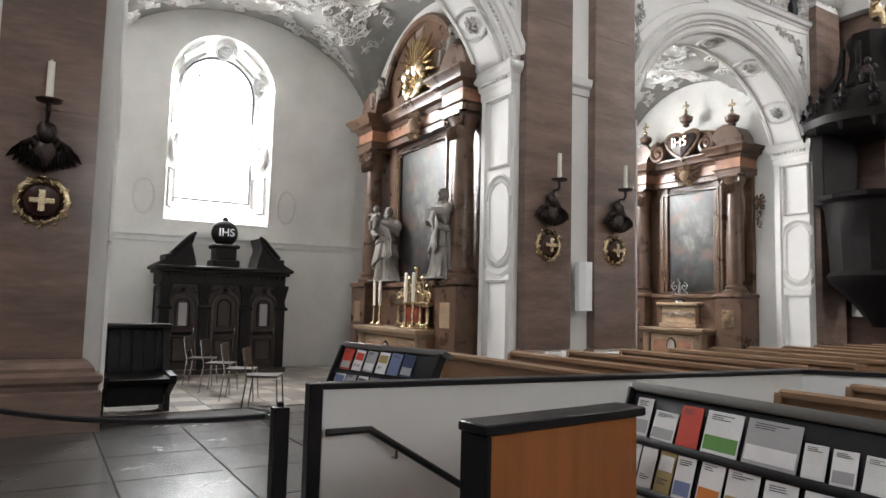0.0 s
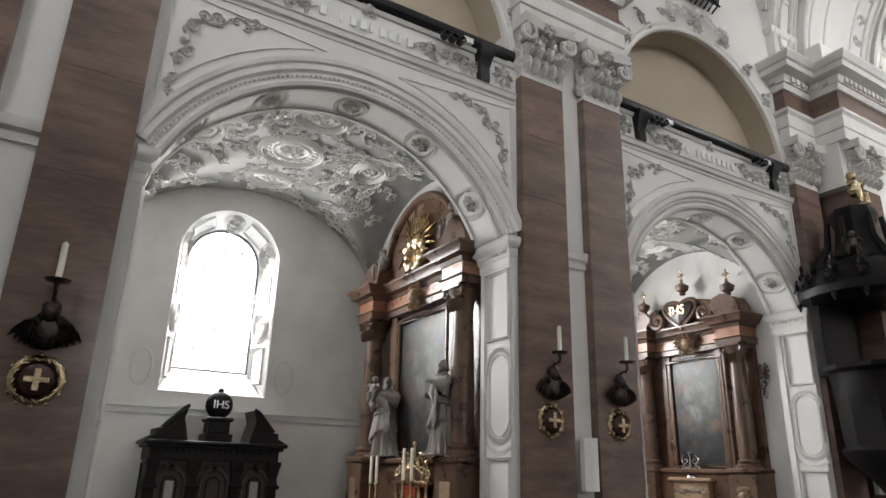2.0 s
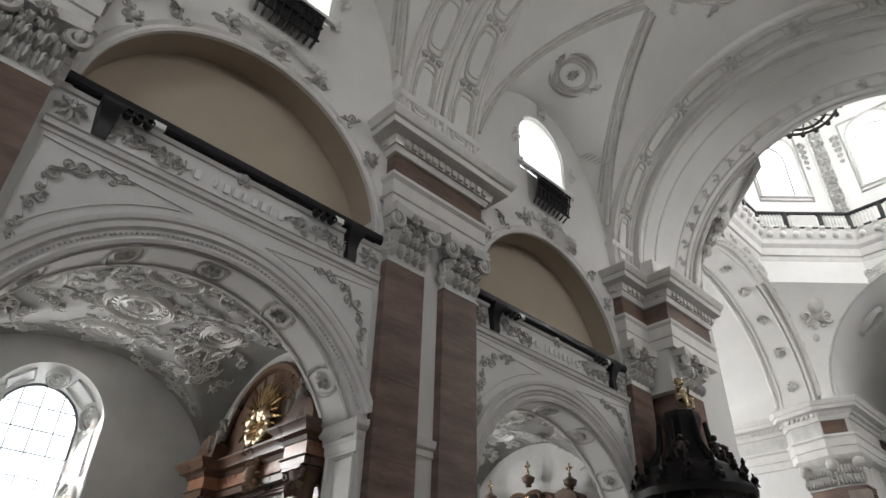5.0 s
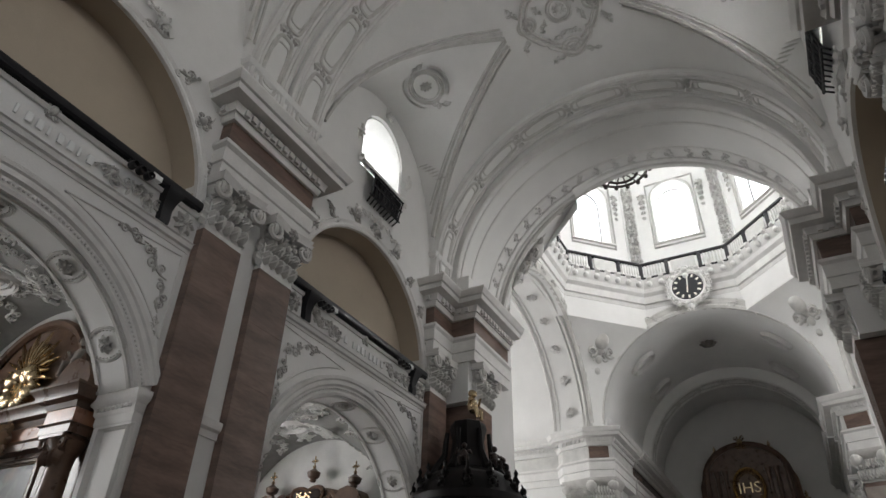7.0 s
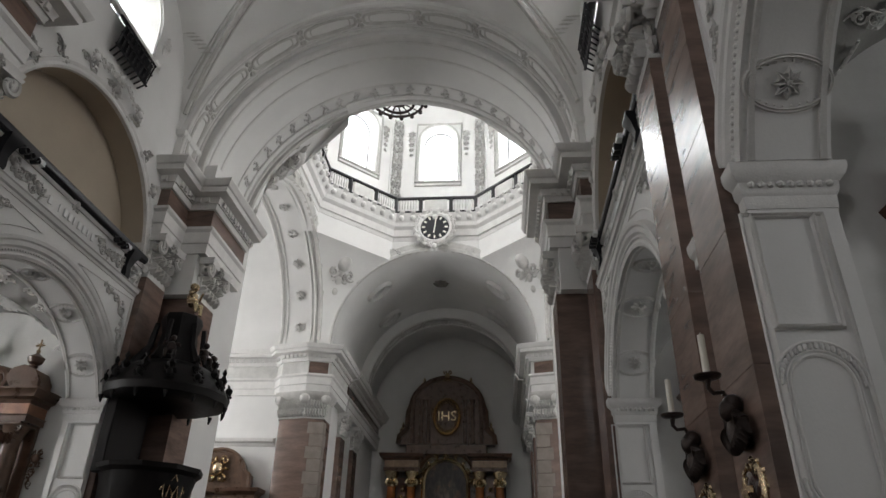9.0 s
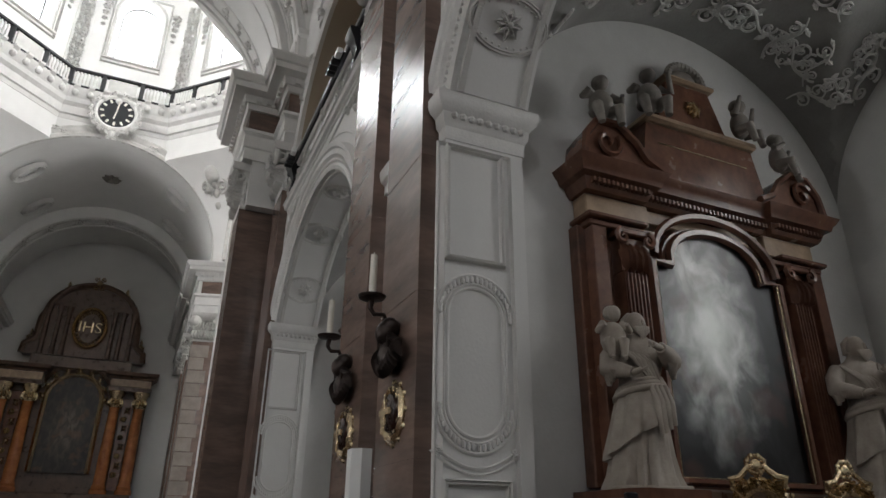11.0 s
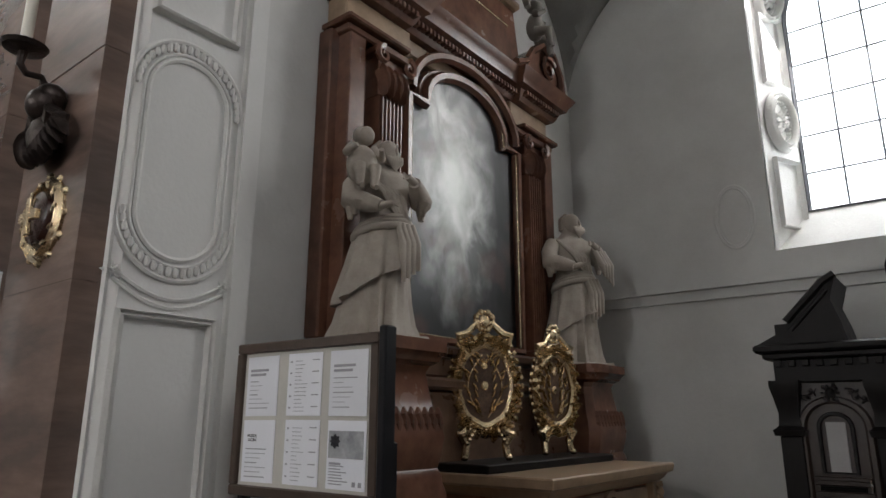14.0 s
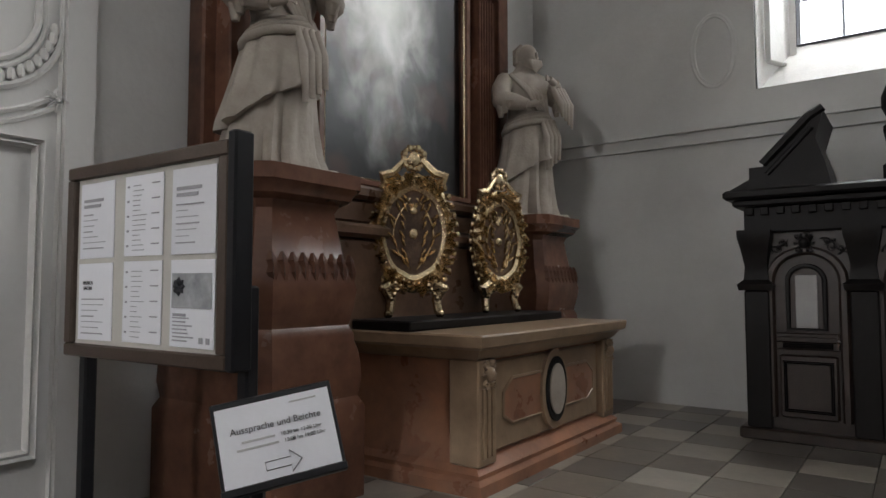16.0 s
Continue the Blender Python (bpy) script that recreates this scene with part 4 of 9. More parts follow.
for c in BAYS:
    def run(pts, rad, loop=True):      # a moulding that follows the vault
        tube(bm, [(c + x, y, vault_z(c + x, y) - 0.02) for x, y in pts], rad, 6, loop=loop)
    ring = lambda x, y, rx, ry, n=40: [(x + rx * math.cos(2 * math.pi * i / n), y + ry * math.sin(2 * math.pi * i / n)) for i in range(n)]
    # lobed strapwork frame at the crown
    for k, rad in ((1.0, 0.07), (0.86, 0.04)):
        pts = []
        for i in range(72):
            t = 2 * math.pi * i / 72
            q = 1.0 + 0.26 * abs(math.cos(2 * t)) ** 0.6 - 0.1 * abs(math.sin(4 * t))
            pts.append((1.25 * k * q * math.cos(t), 0.95 * k * q * math.sin(t)))
        run(pts, rad)
    run(ring(0, 0, 0.42, 0.34), 0.05); run(ring(0, 0, 0.34, 0.27), 0.025)
    for x, y, q in ((1.35, 0, 0.34), (-1.35, 0, 0.34), (0, 1.0, 0.26), (0, -1.0, 0.26)):
        run(ring(x, y, q, q, 28), 0.05); run(ring(x, y, q * 0.6, q * 0.6, 20), 0.03)
        lay_nave(ROSETTE, c + x, y, 0, 0.7)
    lay_nave(CARTOUCHE, c, 0, 0, 0.7)
    for k in range(8):
        a = 2 * math.pi * (k + 0.5) / 8
        lay_nave(SCROLLS[k % 4], c + 0.85 * math.cos(a), 0.62 * math.sin(a), math.degrees(a) + 90, 0.5)
        lay_nave(SCROLLS[(k + 1) % 4], c + 1.75 * math.cos(a), 1.35 * math.sin(a), math.degrees(a) + 90, 0.55)
    for e in (-1, 1):     # medallion in each lunette web, groin ribs
        q = ring_pattern(0.62, 0.5, 0.07, 0.07, 38)
        lay_nave(q, c, e * 4.4, 0, 1.0); q.free()
        q = ring_pattern(0.82, 0.68, 0.035, 0.05, 38, False)
        lay_nave(q, c, e * 4.4, 0, 1.0); q.free()
        for k in range(7):      # fluted fans where the web comes to its feet
            for f in (-1, 1):
                q = B(); leaf_to(q, 0, 0, math.pi / 2, 0.5, 0.08, 0.03); lay_nave(q, c + f * (2.0 + 0.07 * k), e * (5.35 - 0.1 * k), 0 if e > 0 else 180, 0.8); q.free()
        lay_nave(ROSETTE, c, e * 4.4, 0, 1.0)
        for k in (-1, 1):
            lay_nave(SCROLLS[0], c + 0.75 * k, e * 4.3, 60 * k, 0.7)
            pts = []
            for i in range(25):   # rib along the groin
                t = i / 24
                y = e * (5.6 - 3.9 * t)
                zb = VZ + math.sqrt(VR ** 2 - y * y)
                top = 4.0 + 0.26 * (5.75 - abs(y))
                r = (zb - 13.0) / top
                if 0 <= r <= 1:
                    xg = c + k * 2.95 * (1 - r * r) ** (1 / 2.2)
                    pts.append((xg, y, zb - 0.02))
            if len(pts) > 2:
                tube(bm, pts, 0.07, 6)
                for o, rad in ((0.17, 0.04), (0.26, 0.025)):     # fillets on the web beside the groin
                    side_pts = [(x - k * o, y, vault_z(x - k * o, y) - 0.01) for x, y, z in pts]
                    tube(bm, side_pts, rad, 5)
                    side_pts = [(x + k * o, y, vault_z(x + k * o, y) - 0.01) for x, y, z in pts if abs(x + k * o - c) < 4.3]
                    if len(side_pts) > 2 and o < 0.2:
                        tube(bm, side_pts, rad, 5)
structure("ceiling_nave", bm, PLASTER, "white plastered nave vault with lunettes and stucco frames", 35, ORN, ground)


def rib_arch(name, x0, x1, R, cz, panels, mat=PLASTER, thick=0.35, y0=0.0):
    """A transverse arch over the nave with framed soffit panels."""
    ob = thing(name, "broad white plastered transverse arch with framed stucco panels", "arch")
    tagged(ob, kind="structure")
    putx = lambda u, w, z: (w, u + y0, z)
    bm = B()
    arc_sweep(bm, putx, 0, cz, R, -4, 184, [(0, x0), (0, x1), (thick, x1), (thick, x0)], 56)
    part("arch_body", bm, mat, ob)
    bm = B()
    for w, d in ((x0 + 0.06, 0.07), (x1 - 0.06, 0.07), (x0 + 0.2, 0.035), (x1 - 0.2, 0.035)):
        arc_sweep(bm, putx, 0, cz, R, -2, 182, [(0.01, w - d), (-d * 0.6, w - d * 0.8), (-d, w), (-d * 0.6, w + d * 0.8), (0.01, w + d)], 56)
    part("edge_moulding", bm, STUCCO, ob)
    bm = B()
    xm, half = (x0 + x1) / 2, (x1 - x0) / 2 - 0.3
    for k in range(panels):
        am, ah = 180 * (k + 0.5) / panels, 180 * 0.43 / panels
        for sc, rad in ((1.0, 0.05), (0.78, 0.022)):
            pts = []
            for i in range(36):      # a long panel with ears and rounded ends
                t = 2 * math.pi * i / 36
                ct, st = math.cos(t), math.sin(t)
                u = math.copysign(abs(ct) ** 0.55, ct) * (1.0 - 0.12 * (abs(st) > 0.75) * (abs(ct) > 0.45))
                v = math.copysign(abs(st) ** 0.5, st)
                a = radians(am + ah * sc * u)
                pts.append(putx((R - 0.01) * math.cos(a), xm + half * (1 - (1 - sc) * 0.7) * v, cz + (R - 0.01) * math.sin(a)))
            tube(bm, pts, rad, 6, loop=True)
        if k:
            a = radians(180 * k / panels)
            n = (0, -math.cos(a), -math.sin(a))
            at = putx((R - 0.01) * math.cos(a), xm, cz + (R - 0.01) * math.sin(a))
            add(bm, ROSETTE, facing(at, n, (1, 0, 0), 0, 0.55))
            for e in (-1, 1):      # leaf darts in the corners between two panels
                q = B(); leaf_to(q, 0.12, 0, 0, half * 0.85, 0.26, 0.05); add(bm, q, facing(at, n, (0, 1, 0) if abs(n[1]) < 0.7 else (0, 0, 1), 0 if e > 0 else 180)); q.free()
    part("soffit_frame", bm, ORN, ob)
    return ob


rib_arch("transverse_arch", -0.8, 0.42, 5.58, 12.75, 9)
rib_arch("transverse_arch", 0.5, 1.72, 5.58, 12.75, 9)
rib_arch("transverse_arch", 7.9, 9.06, 5.58, 12.75, 9)
rib_arch("transverse_arch", 9.2, 10.38, 5.58, 12.75, 9)
rib_arch("transverse_arch", 16.45, 17.5, 5.58, 12.55, 9)
rib_arch("crossing_arch", 17.5, 20.9, 5.38, 12.5, 0, thick=1.6, y0=0.0)
bm = B()
for s in (1, -1):
    band(bm, [17.95, 20.88], lambda u: 0, lambda u: 8.7, 4.93, 6.62, side(s))
    band(bm, [17.56, 20.88], lambda u: 8.7, lambda u: 12.9, 4.93, 6.62, side(s))
structure("wall_crossing_piers", bm, PLASTER, "white plastered western crossing piers")

# ---- crossing, transepts, chancel ----
QUOIN = material("quoin_stone", (0.27, 0.235, 0.205), 0.5, second=(0.20, 0.165, 0.145), scale=2, fine=20, bump=0.1, grain=0.15)
OCT = AP * math.tan(radians(22.5))
A_R, A_Z = 4.95, 12.5
ARCH_R = (4.95, 4.95, 5.38, 4.95)
cross_put = [lambda u, w, z: (XC + w, YC + u, z), lambda u, w, z: (XC - u, YC + w, z), lambda u, w, z: (XC - w, YC - u, z), lambda u, w, z: (XC + u, YC - w, z)]
bm = B()
for ip, put in enumerate(cross_put):
    A_R, B_R = ARCH_R[ip], ARCH_R[(ip + 1) % 4]
    band(bm, cosine(0, OCT, 16), lambda u: A_Z + math.sqrt(A_R ** 2 - u * u), lambda u: 19.4, AP, AP + 0.6, put)
    # pendentive: ruled between this arch and the next
    nxt = cross_put[(cross_put.index(put) + 1) % 4]
    rings = []
    for i in range(19):
        a, a2 = math.acos(OCT / A_R) * i / 18, math.acos(OCT / B_R) * i / 18
        p = Vector(put(A_R * math.cos(a), AP, A_Z + A_R * math.sin(a)))
        q = Vector(nxt(-B_R * math.cos(a2), AP, A_Z + B_R * math.sin(a2)))
        rings.append([tuple(p.lerp(q, t / 6)) for t in range(7)])
    loft(bm, rings, closed=False)
    zt = A_Z + math.sqrt(A_R ** 2 - OCT ** 2)
    p, q = put(OCT, AP, 0), nxt(-OCT, AP, 0)
    loft(bm, [[(p[0], p[1], zt), (q[0], q[1], zt)], [(p[0], p[1], 19.4), (q[0], q[1], 19.4)]], closed=False)
    p, q = put(A_R, AP, 0), nxt(-B_R, AP, 0)
    loft(bm, [[(p[0], p[1], 0), (q[0], q[1], 0)], [(p[0], p[1], A_Z), (q[0], q[1], A_Z)]], closed=False)
structure("wall_crossing", bm, PLASTER, "bright white crossing walls with pendentives under the dome")
bm = B()
for ip, put in enumerate(cross_put):
    A_R = ARCH_R[ip]
    arc_sweep(bm, put, 0, A_Z, A_R, 0, 180, [(0, AP + 0.1), (0, AP - 0.04), (0.12, AP - 0.08), (0.2, AP - 0.04), (0.45, AP - 0.1), (0.52, AP - 0.05), (0.52, AP + 0.1)], 40)
    n = Vector(put(0, -1, 0)) - Vector(put(0, 0, 0))
    for k, (a, sz) in enumerate(((46, 1.5), (40, 1.0), (34, 0.9), (27, 0.8))):
        a = radians(a)
        nxt = cross_put[(cross_put.index(put) + 1) % 4]
        p = Vector(put((A_R + 0.2) * math.cos(a), AP, A_Z + A_R * math.sin(a) + 0.3)).lerp(Vector(nxt(-(A_R + 0.2) * math.cos(a), AP, A_Z + A_R * math.sin(a) + 0.3)), 0.5)
        d = Vector((XC - p.x, YC - p.y, -2))
        add(bm, CARTOUCHE, facing(p + d.normalized() * 0.05, d, size=1.8 * sz))
    for ang in range(12, 170, 14):
        a = radians(ang)
        add(bm, SCROLLS[ang % 4], facing(put((A_R + 0.3) * math.cos(a), AP - 0.06, A_Z + (A_R + 0.3) * math.sin(a)), n, spin=ang - 90, size=0.8))
structure("trim_crossing", bm, ORN, "white stucco archivolts and garlands of the crossing")

# mouldings and panels on the soffits of the great arches
bm = B()
put = lambda u, w, z: (w, u, z)
for x, d in ((17.62, 0.05), (17.85, 0.035), (18.55, 0.03), (19.85, 0.03), (20.45, 0.05), (20.75, 0.06)):
    arc_sweep(bm, put, 0, 12.5, 5.38, 0, 180, [(0.01, x - 0.08), (-d, x - 0.05), (-d * 1.2, x), (-d, x + 0.05), (0.01, x + 0.08)], 48)
for k in range(26):
    a = math.pi * (k + 0.5) / 26
    add(bm, SCROLLS[k % 4], facing((20.15, 5.365 * math.cos(a), 12.5 + 5.365 * math.sin(a)), (0, -math.cos(a), -math.sin(a)), (1, 0, 0), 90, 0.7))
for s in (1, -1):
    for w, r in ((AP + 0.35, 0.1), (AP + 0.55, 0.05), (AP + 1.75, 0.05), (AP + 2.0, 0.1)):
        tube(bm, [(XC + 5.42 * math.cos(t), YC + s * w, 12.5 + 4.97 * math.sin(t)) for t in lin(0.0, math.pi, 41)], r, 6)
    for k in range(10):
        a = math.pi * (k + 0.5) / 10
        n = Vector((-math.cos(a), 0, -math.sin(a)))
        add(bm, ROSETTE, facing((XC + 5.41 * math.cos(a), YC + s * (AP + 1.15), 12.5 + 4.96 * math.sin(a)), n, (0, s, 0), 90, 1.3))
structure("trim_great_arches", bm, STUCCO, "white stucco mouldings and panels under the great arches")


def octagon(r, z=None):
    pts = [(XC + r / math.cos(radians(22.5)) * math.cos(radians(22.5 + 45 * i)), YC + r / math.cos(radians(22.5)) * math.sin(radians(22.5 + 45 * i))) for i in range(8)]
    return pts if z is None else [(x, y, z) for x, y in pts]


bm = B()
sweep(bm, octagon(AP), [(-0.5, 18.0), (0.02, 18.0), (0.06, 18.2), (0.14, 18.24), (0.16, 18.6), (0.3, 18.75), (0.34, 18.95), (0.5, 19.2), (0.55, 19.4), (0.3, 19.5), (-0.9, 19.5)], loop=True, flip=-1)
structure("cornice_dome", bm, STUCCO, "white moulded octagonal cornice below the drum", 20)
gal = thing("dome_balustrade", "black iron and white stone balustrade round the drum", "balustrade")
tagged(gal, kind="structure")
pts = octagon(AP - 0.35)
bal_bm = B()
lathe(bal_bm, [(0.05, 0), (0.05, 0.06), (0.03, 0.1), (0.075, 0.3), (0.03, 0.52), (0.05, 0.6), (0.05, 0.68)], n=8)
bal_mesh = finish(bal_bm, "baluster", STUCCO)
con_bm = B()
loft(con_bm, [[(-0.11, 0, z), (0.11, 0, z), (0.11, -o, z), (-0.11, -o, z)] for o, z in ((0.1, -0.5), (0.2, -0.42), (0.26, -0.2), (0.42, -0.1), (0.42, 0))])
ball(con_bm, (0, -0.2, -0.35), 0.16, 8, 6)
con_mesh = finish(con_bm, "corbel", STUCCO)
for i in range(8):
    a, b = Vector((*pts[i], 0)), Vector((*pts[(i + 1) % 8], 0))
    d = b - a
    rz = math.degrees(math.atan2(d.y, d.x))
    bm = B()
    for z0, z1, h in ((19.5, 19.58, 0.09), (20.32, 20.42, 0.11)):
        n = Vector((d.y, -d.x, 0)).normalized() * h
        loft(bm, [[tuple(p - n + Vector((0, 0, z0))), tuple(p + n + Vector((0, 0, z0))), tuple(p + n + Vector((0, 0, z1))), tuple(p - n + Vector((0, 0, z1)))] for p in (a, b)])
    for t in (0.0, 0.31, 0.69):
        p = a.lerp(b, t)
        box(bm, p.x - 0.09, p.x + 0.09, p.y - 0.09, p.y + 0.09, 19.5, 20.42)
    part("iron_rail", bm, IRON, gal)
    bm = B()
    n = Vector((d.y, -d.x, 0)).normalized() * 0.04
    p, q = a.lerp(b, 0.36), a.lerp(b, 0.64)
    loft(bm, [[tuple(v - n + Vector((0, 0, 19.62))), tuple(v + n + Vector((0, 0, 19.62))), tuple(v + n + Vector((0, 0, 20.28))), tuple(v - n + Vector((0, 0, 20.28)))] for v in (p, q)])
    part("relief_panel", bm, STUCCOGREY, gal)
    for t in [0.05 + 0.035 * k for k in range(7)] + [0.74 + 0.035 * k for k in range(7)]:
        p = a.lerp(b, t)
        piece("baluster", bal_mesh, gal, pose(p.x, p.y, 19.6))
    for k in range(7):
        p = a.lerp(b, (k + 0.5) / 7)
        m = Vector((XC - p.x, YC - p.y, 0)).normalized()
        piece("corbel", con_mesh, gal, pose(p.x - m.x * 0.1, p.y - m.y * 0.1, 19.5, 0, 0, math.degrees(math.atan2(m.y, m.x)) + 90))

# drum with windows, dome
DR = 5.75
DO = DR * math.tan(radians(22.5))
bm = B()
orn = B()
for i in range(8):
    th = radians(45 * i)
    ca, sa = math.cos(th), math.sin(th)
    put = lambda u, w, z, ca=ca, sa=sa: (XC + ca * w - sa * u, YC + sa * w + ca * u, z)
    band(bm, [-DO - 0.3, -1.05], lambda u: 19.3, lambda u: 28.4, DR, DR + 0.7, put)
    band(bm, [1.05, DO + 0.3], lambda u: 19.3, lambda u: 28.4, DR, DR + 0.7, put)
    band(bm, [-1.05, 1.05], lambda u: 19.3, lambda u: 22.0, DR, DR + 0.7, put)
    band(bm, cosine(0, 1.05, 14), lambda u: 24.75 + math.sqrt(max(0, 1.05 ** 2 - u * u)), lambda u: 28.4, DR, DR + 0.7, put)
    window("window_%d" % wi, put, 0, 22.0, 24.75, 1.05, DR, DR + 0.62, 0.86, 3, 4, "bright arched window in the dome drum", 0.12)
    wi += 1
    n = (-ca, -sa, 0)
    q = panel_pattern(2.62, 4.3, 0.07, 0.05)
    add(orn, q, facing(put(0, DR, 23.75), n)); q.free()
    tube(orn, [put(u, DR - 0.03, z) for u, z in arched(0, 21.95, 24.75, 1.14, 14)], 0.05, 6)
    tube(orn, [put(-1.3, DR - 0.05, 21.88), put(1.3, DR - 0.05, 21.88)], 0.08, 6)
    for e in (-1, 1):
        bevel = [(e * (DO - 0.42), 21.0), (e * (DO - 0.42), 26.6), (e * (DO - 0.02), 26.6), (e * (DO - 0.02), 21.0)]
        loft(bm, [[put(u, w, z) for u, z in bevel] for w in (DR - 0.05, DR + 0.02)])
        loft(orn, [[put(e * (DO - 0.5), DR - o, z), put(e * (DO + 0.02), DR - o, z), put(e * (DO + 0.02), DR + 0.02, z), put(e * (DO - 0.5), DR + 0.02, z)] for o, z in ((0.06, 26.5), (0.1, 26.6), (0.16, 26.75), (0.16, 26.85))])
    for e in (-1, 1):
        for k in range(9):
            add(orn, CARTOUCHE, facing(put(e * (DO - 0.2), DR - 0.08, 21.3 + 0.58 * k), n, size=0.5 + 0.16 * (k % 2)))
            add(orn, ROSETTE, facing(put(e * (DO - 0.2), DR - 0.1, 21.02 + 0.58 * k), n, spin=20 * k, size=0.95))
        for k in range(5):
            add(orn, ROSETTE, facing(put(e * 1.55, DR - 0.03, 23.7 + 0.36 * k), n, spin=17 * k, size=0.6 + 0.16 * k))
    band(bm, [-DO, DO], lambda u: 27.6, lambda u: 28.0, DR - 0.25, DR, put)
structure("wall_drum", bm, PLASTER, "white octagonal dome drum with tall windows")
structure("trim_drum", orn, ORN, "hanging stucco garlands between the drum windows")
bm = B()
loft(bm, [octagon((DR + 0.3) * math.cos(radians(a)), 28.2 + 5.5 * math.sin(radians(a))) for a in range(0, 90, 8)] + [octagon(0.3, 33.7)])
structure("ceiling_dome", bm, PLASTER, "white plastered dome vault")
ch = thing("chandelier_ring", "dark openwork ring hanging high in the dome", "chandelier", (23.2, 0.7, 20.1))
bm = B()
for r, z in ((1.1, 0), (0.7, -0.12), (0.35, -0.05)):
    tube(bm, [(r * math.cos(t), r * math.sin(t), z) for t in lin(0, 2 * math.pi, 30)[:-1]], 0.06, 5, loop=True)
for i in range(16):
    a = 2 * math.pi * i / 16
    tube(bm, [(0.35 * math.cos(a), 0.35 * math.sin(a), -0.05), (1.1 * math.cos(a), 1.1 * math.sin(a), 0)], 0.035, 4)
    ball(bm, (1.22 * math.cos(a), 1.22 * math.sin(a), 0.02), 0.11, 6, 4)
part("ring", bm, BRONZE, ch)
bm = B()
tube(bm, [(0, 0, -0.05), (0, 0, 9.6)], 0.02, 5)
part("chain", bm, IRON, ch)

# clock on the east side of the octagon
cl = thing("wall_clock", "dark round clock with a white stucco wreath and pale numerals", "clock", (XC + AP - 0.42, YC, 18.55))
bm = B(); lathe(bm, [(0.01, 0.0), (0.72, 0.0), (0.74, -0.04), (0.72, -0.08), (0.01, -0.08)], n=36, axis="x"); part("dial", bm, BLACKPAINT, cl)
bm = B(); lathe(bm, [(0.74, 0.1), (0.74, -0.1), (0.8, -0.14), (0.88, -0.1), (0.9, 0.1)], n=36, axis="x", loop=True)
for i in range(18):
    a = 2 * math.pi * i / 18
    add(bm, ROSETTE, facing((-0.06, 0.98 * math.cos(a), 0.98 * math.sin(a)), (-1, 0, 0), size=1.0))
add(bm, CARTOUCHE, facing((-0.05, 0, -1.1), (-1, 0, 0), size=0.9))
part("wreath", bm, STUCCO, cl)
for i in range(12):
    a = 2 * math.pi * i / 12
    bm = B()
    m = pose(-0.1, 0, 0) @ Matrix.Rotation(a, 4, "X")
    q = B(); box(q, -0.01, 0.01, -0.045, 0.045, 0.5, 0.66); add(bm, q, m); q.free()
    part("hour_mark", bm, WAX, cl)
bm = B()
for a, ln in ((3.3, 0.36), (0.1, 0.52)):
    q = B(); box(q, -0.012, 0.012, -0.03, 0.03, -0.08, ln); add(bm, q, pose(-0.13, 0, 0) @ Matrix.Rotation(a, 4, "X")); q.free()
part("clock_hand", bm, WAX, cl)

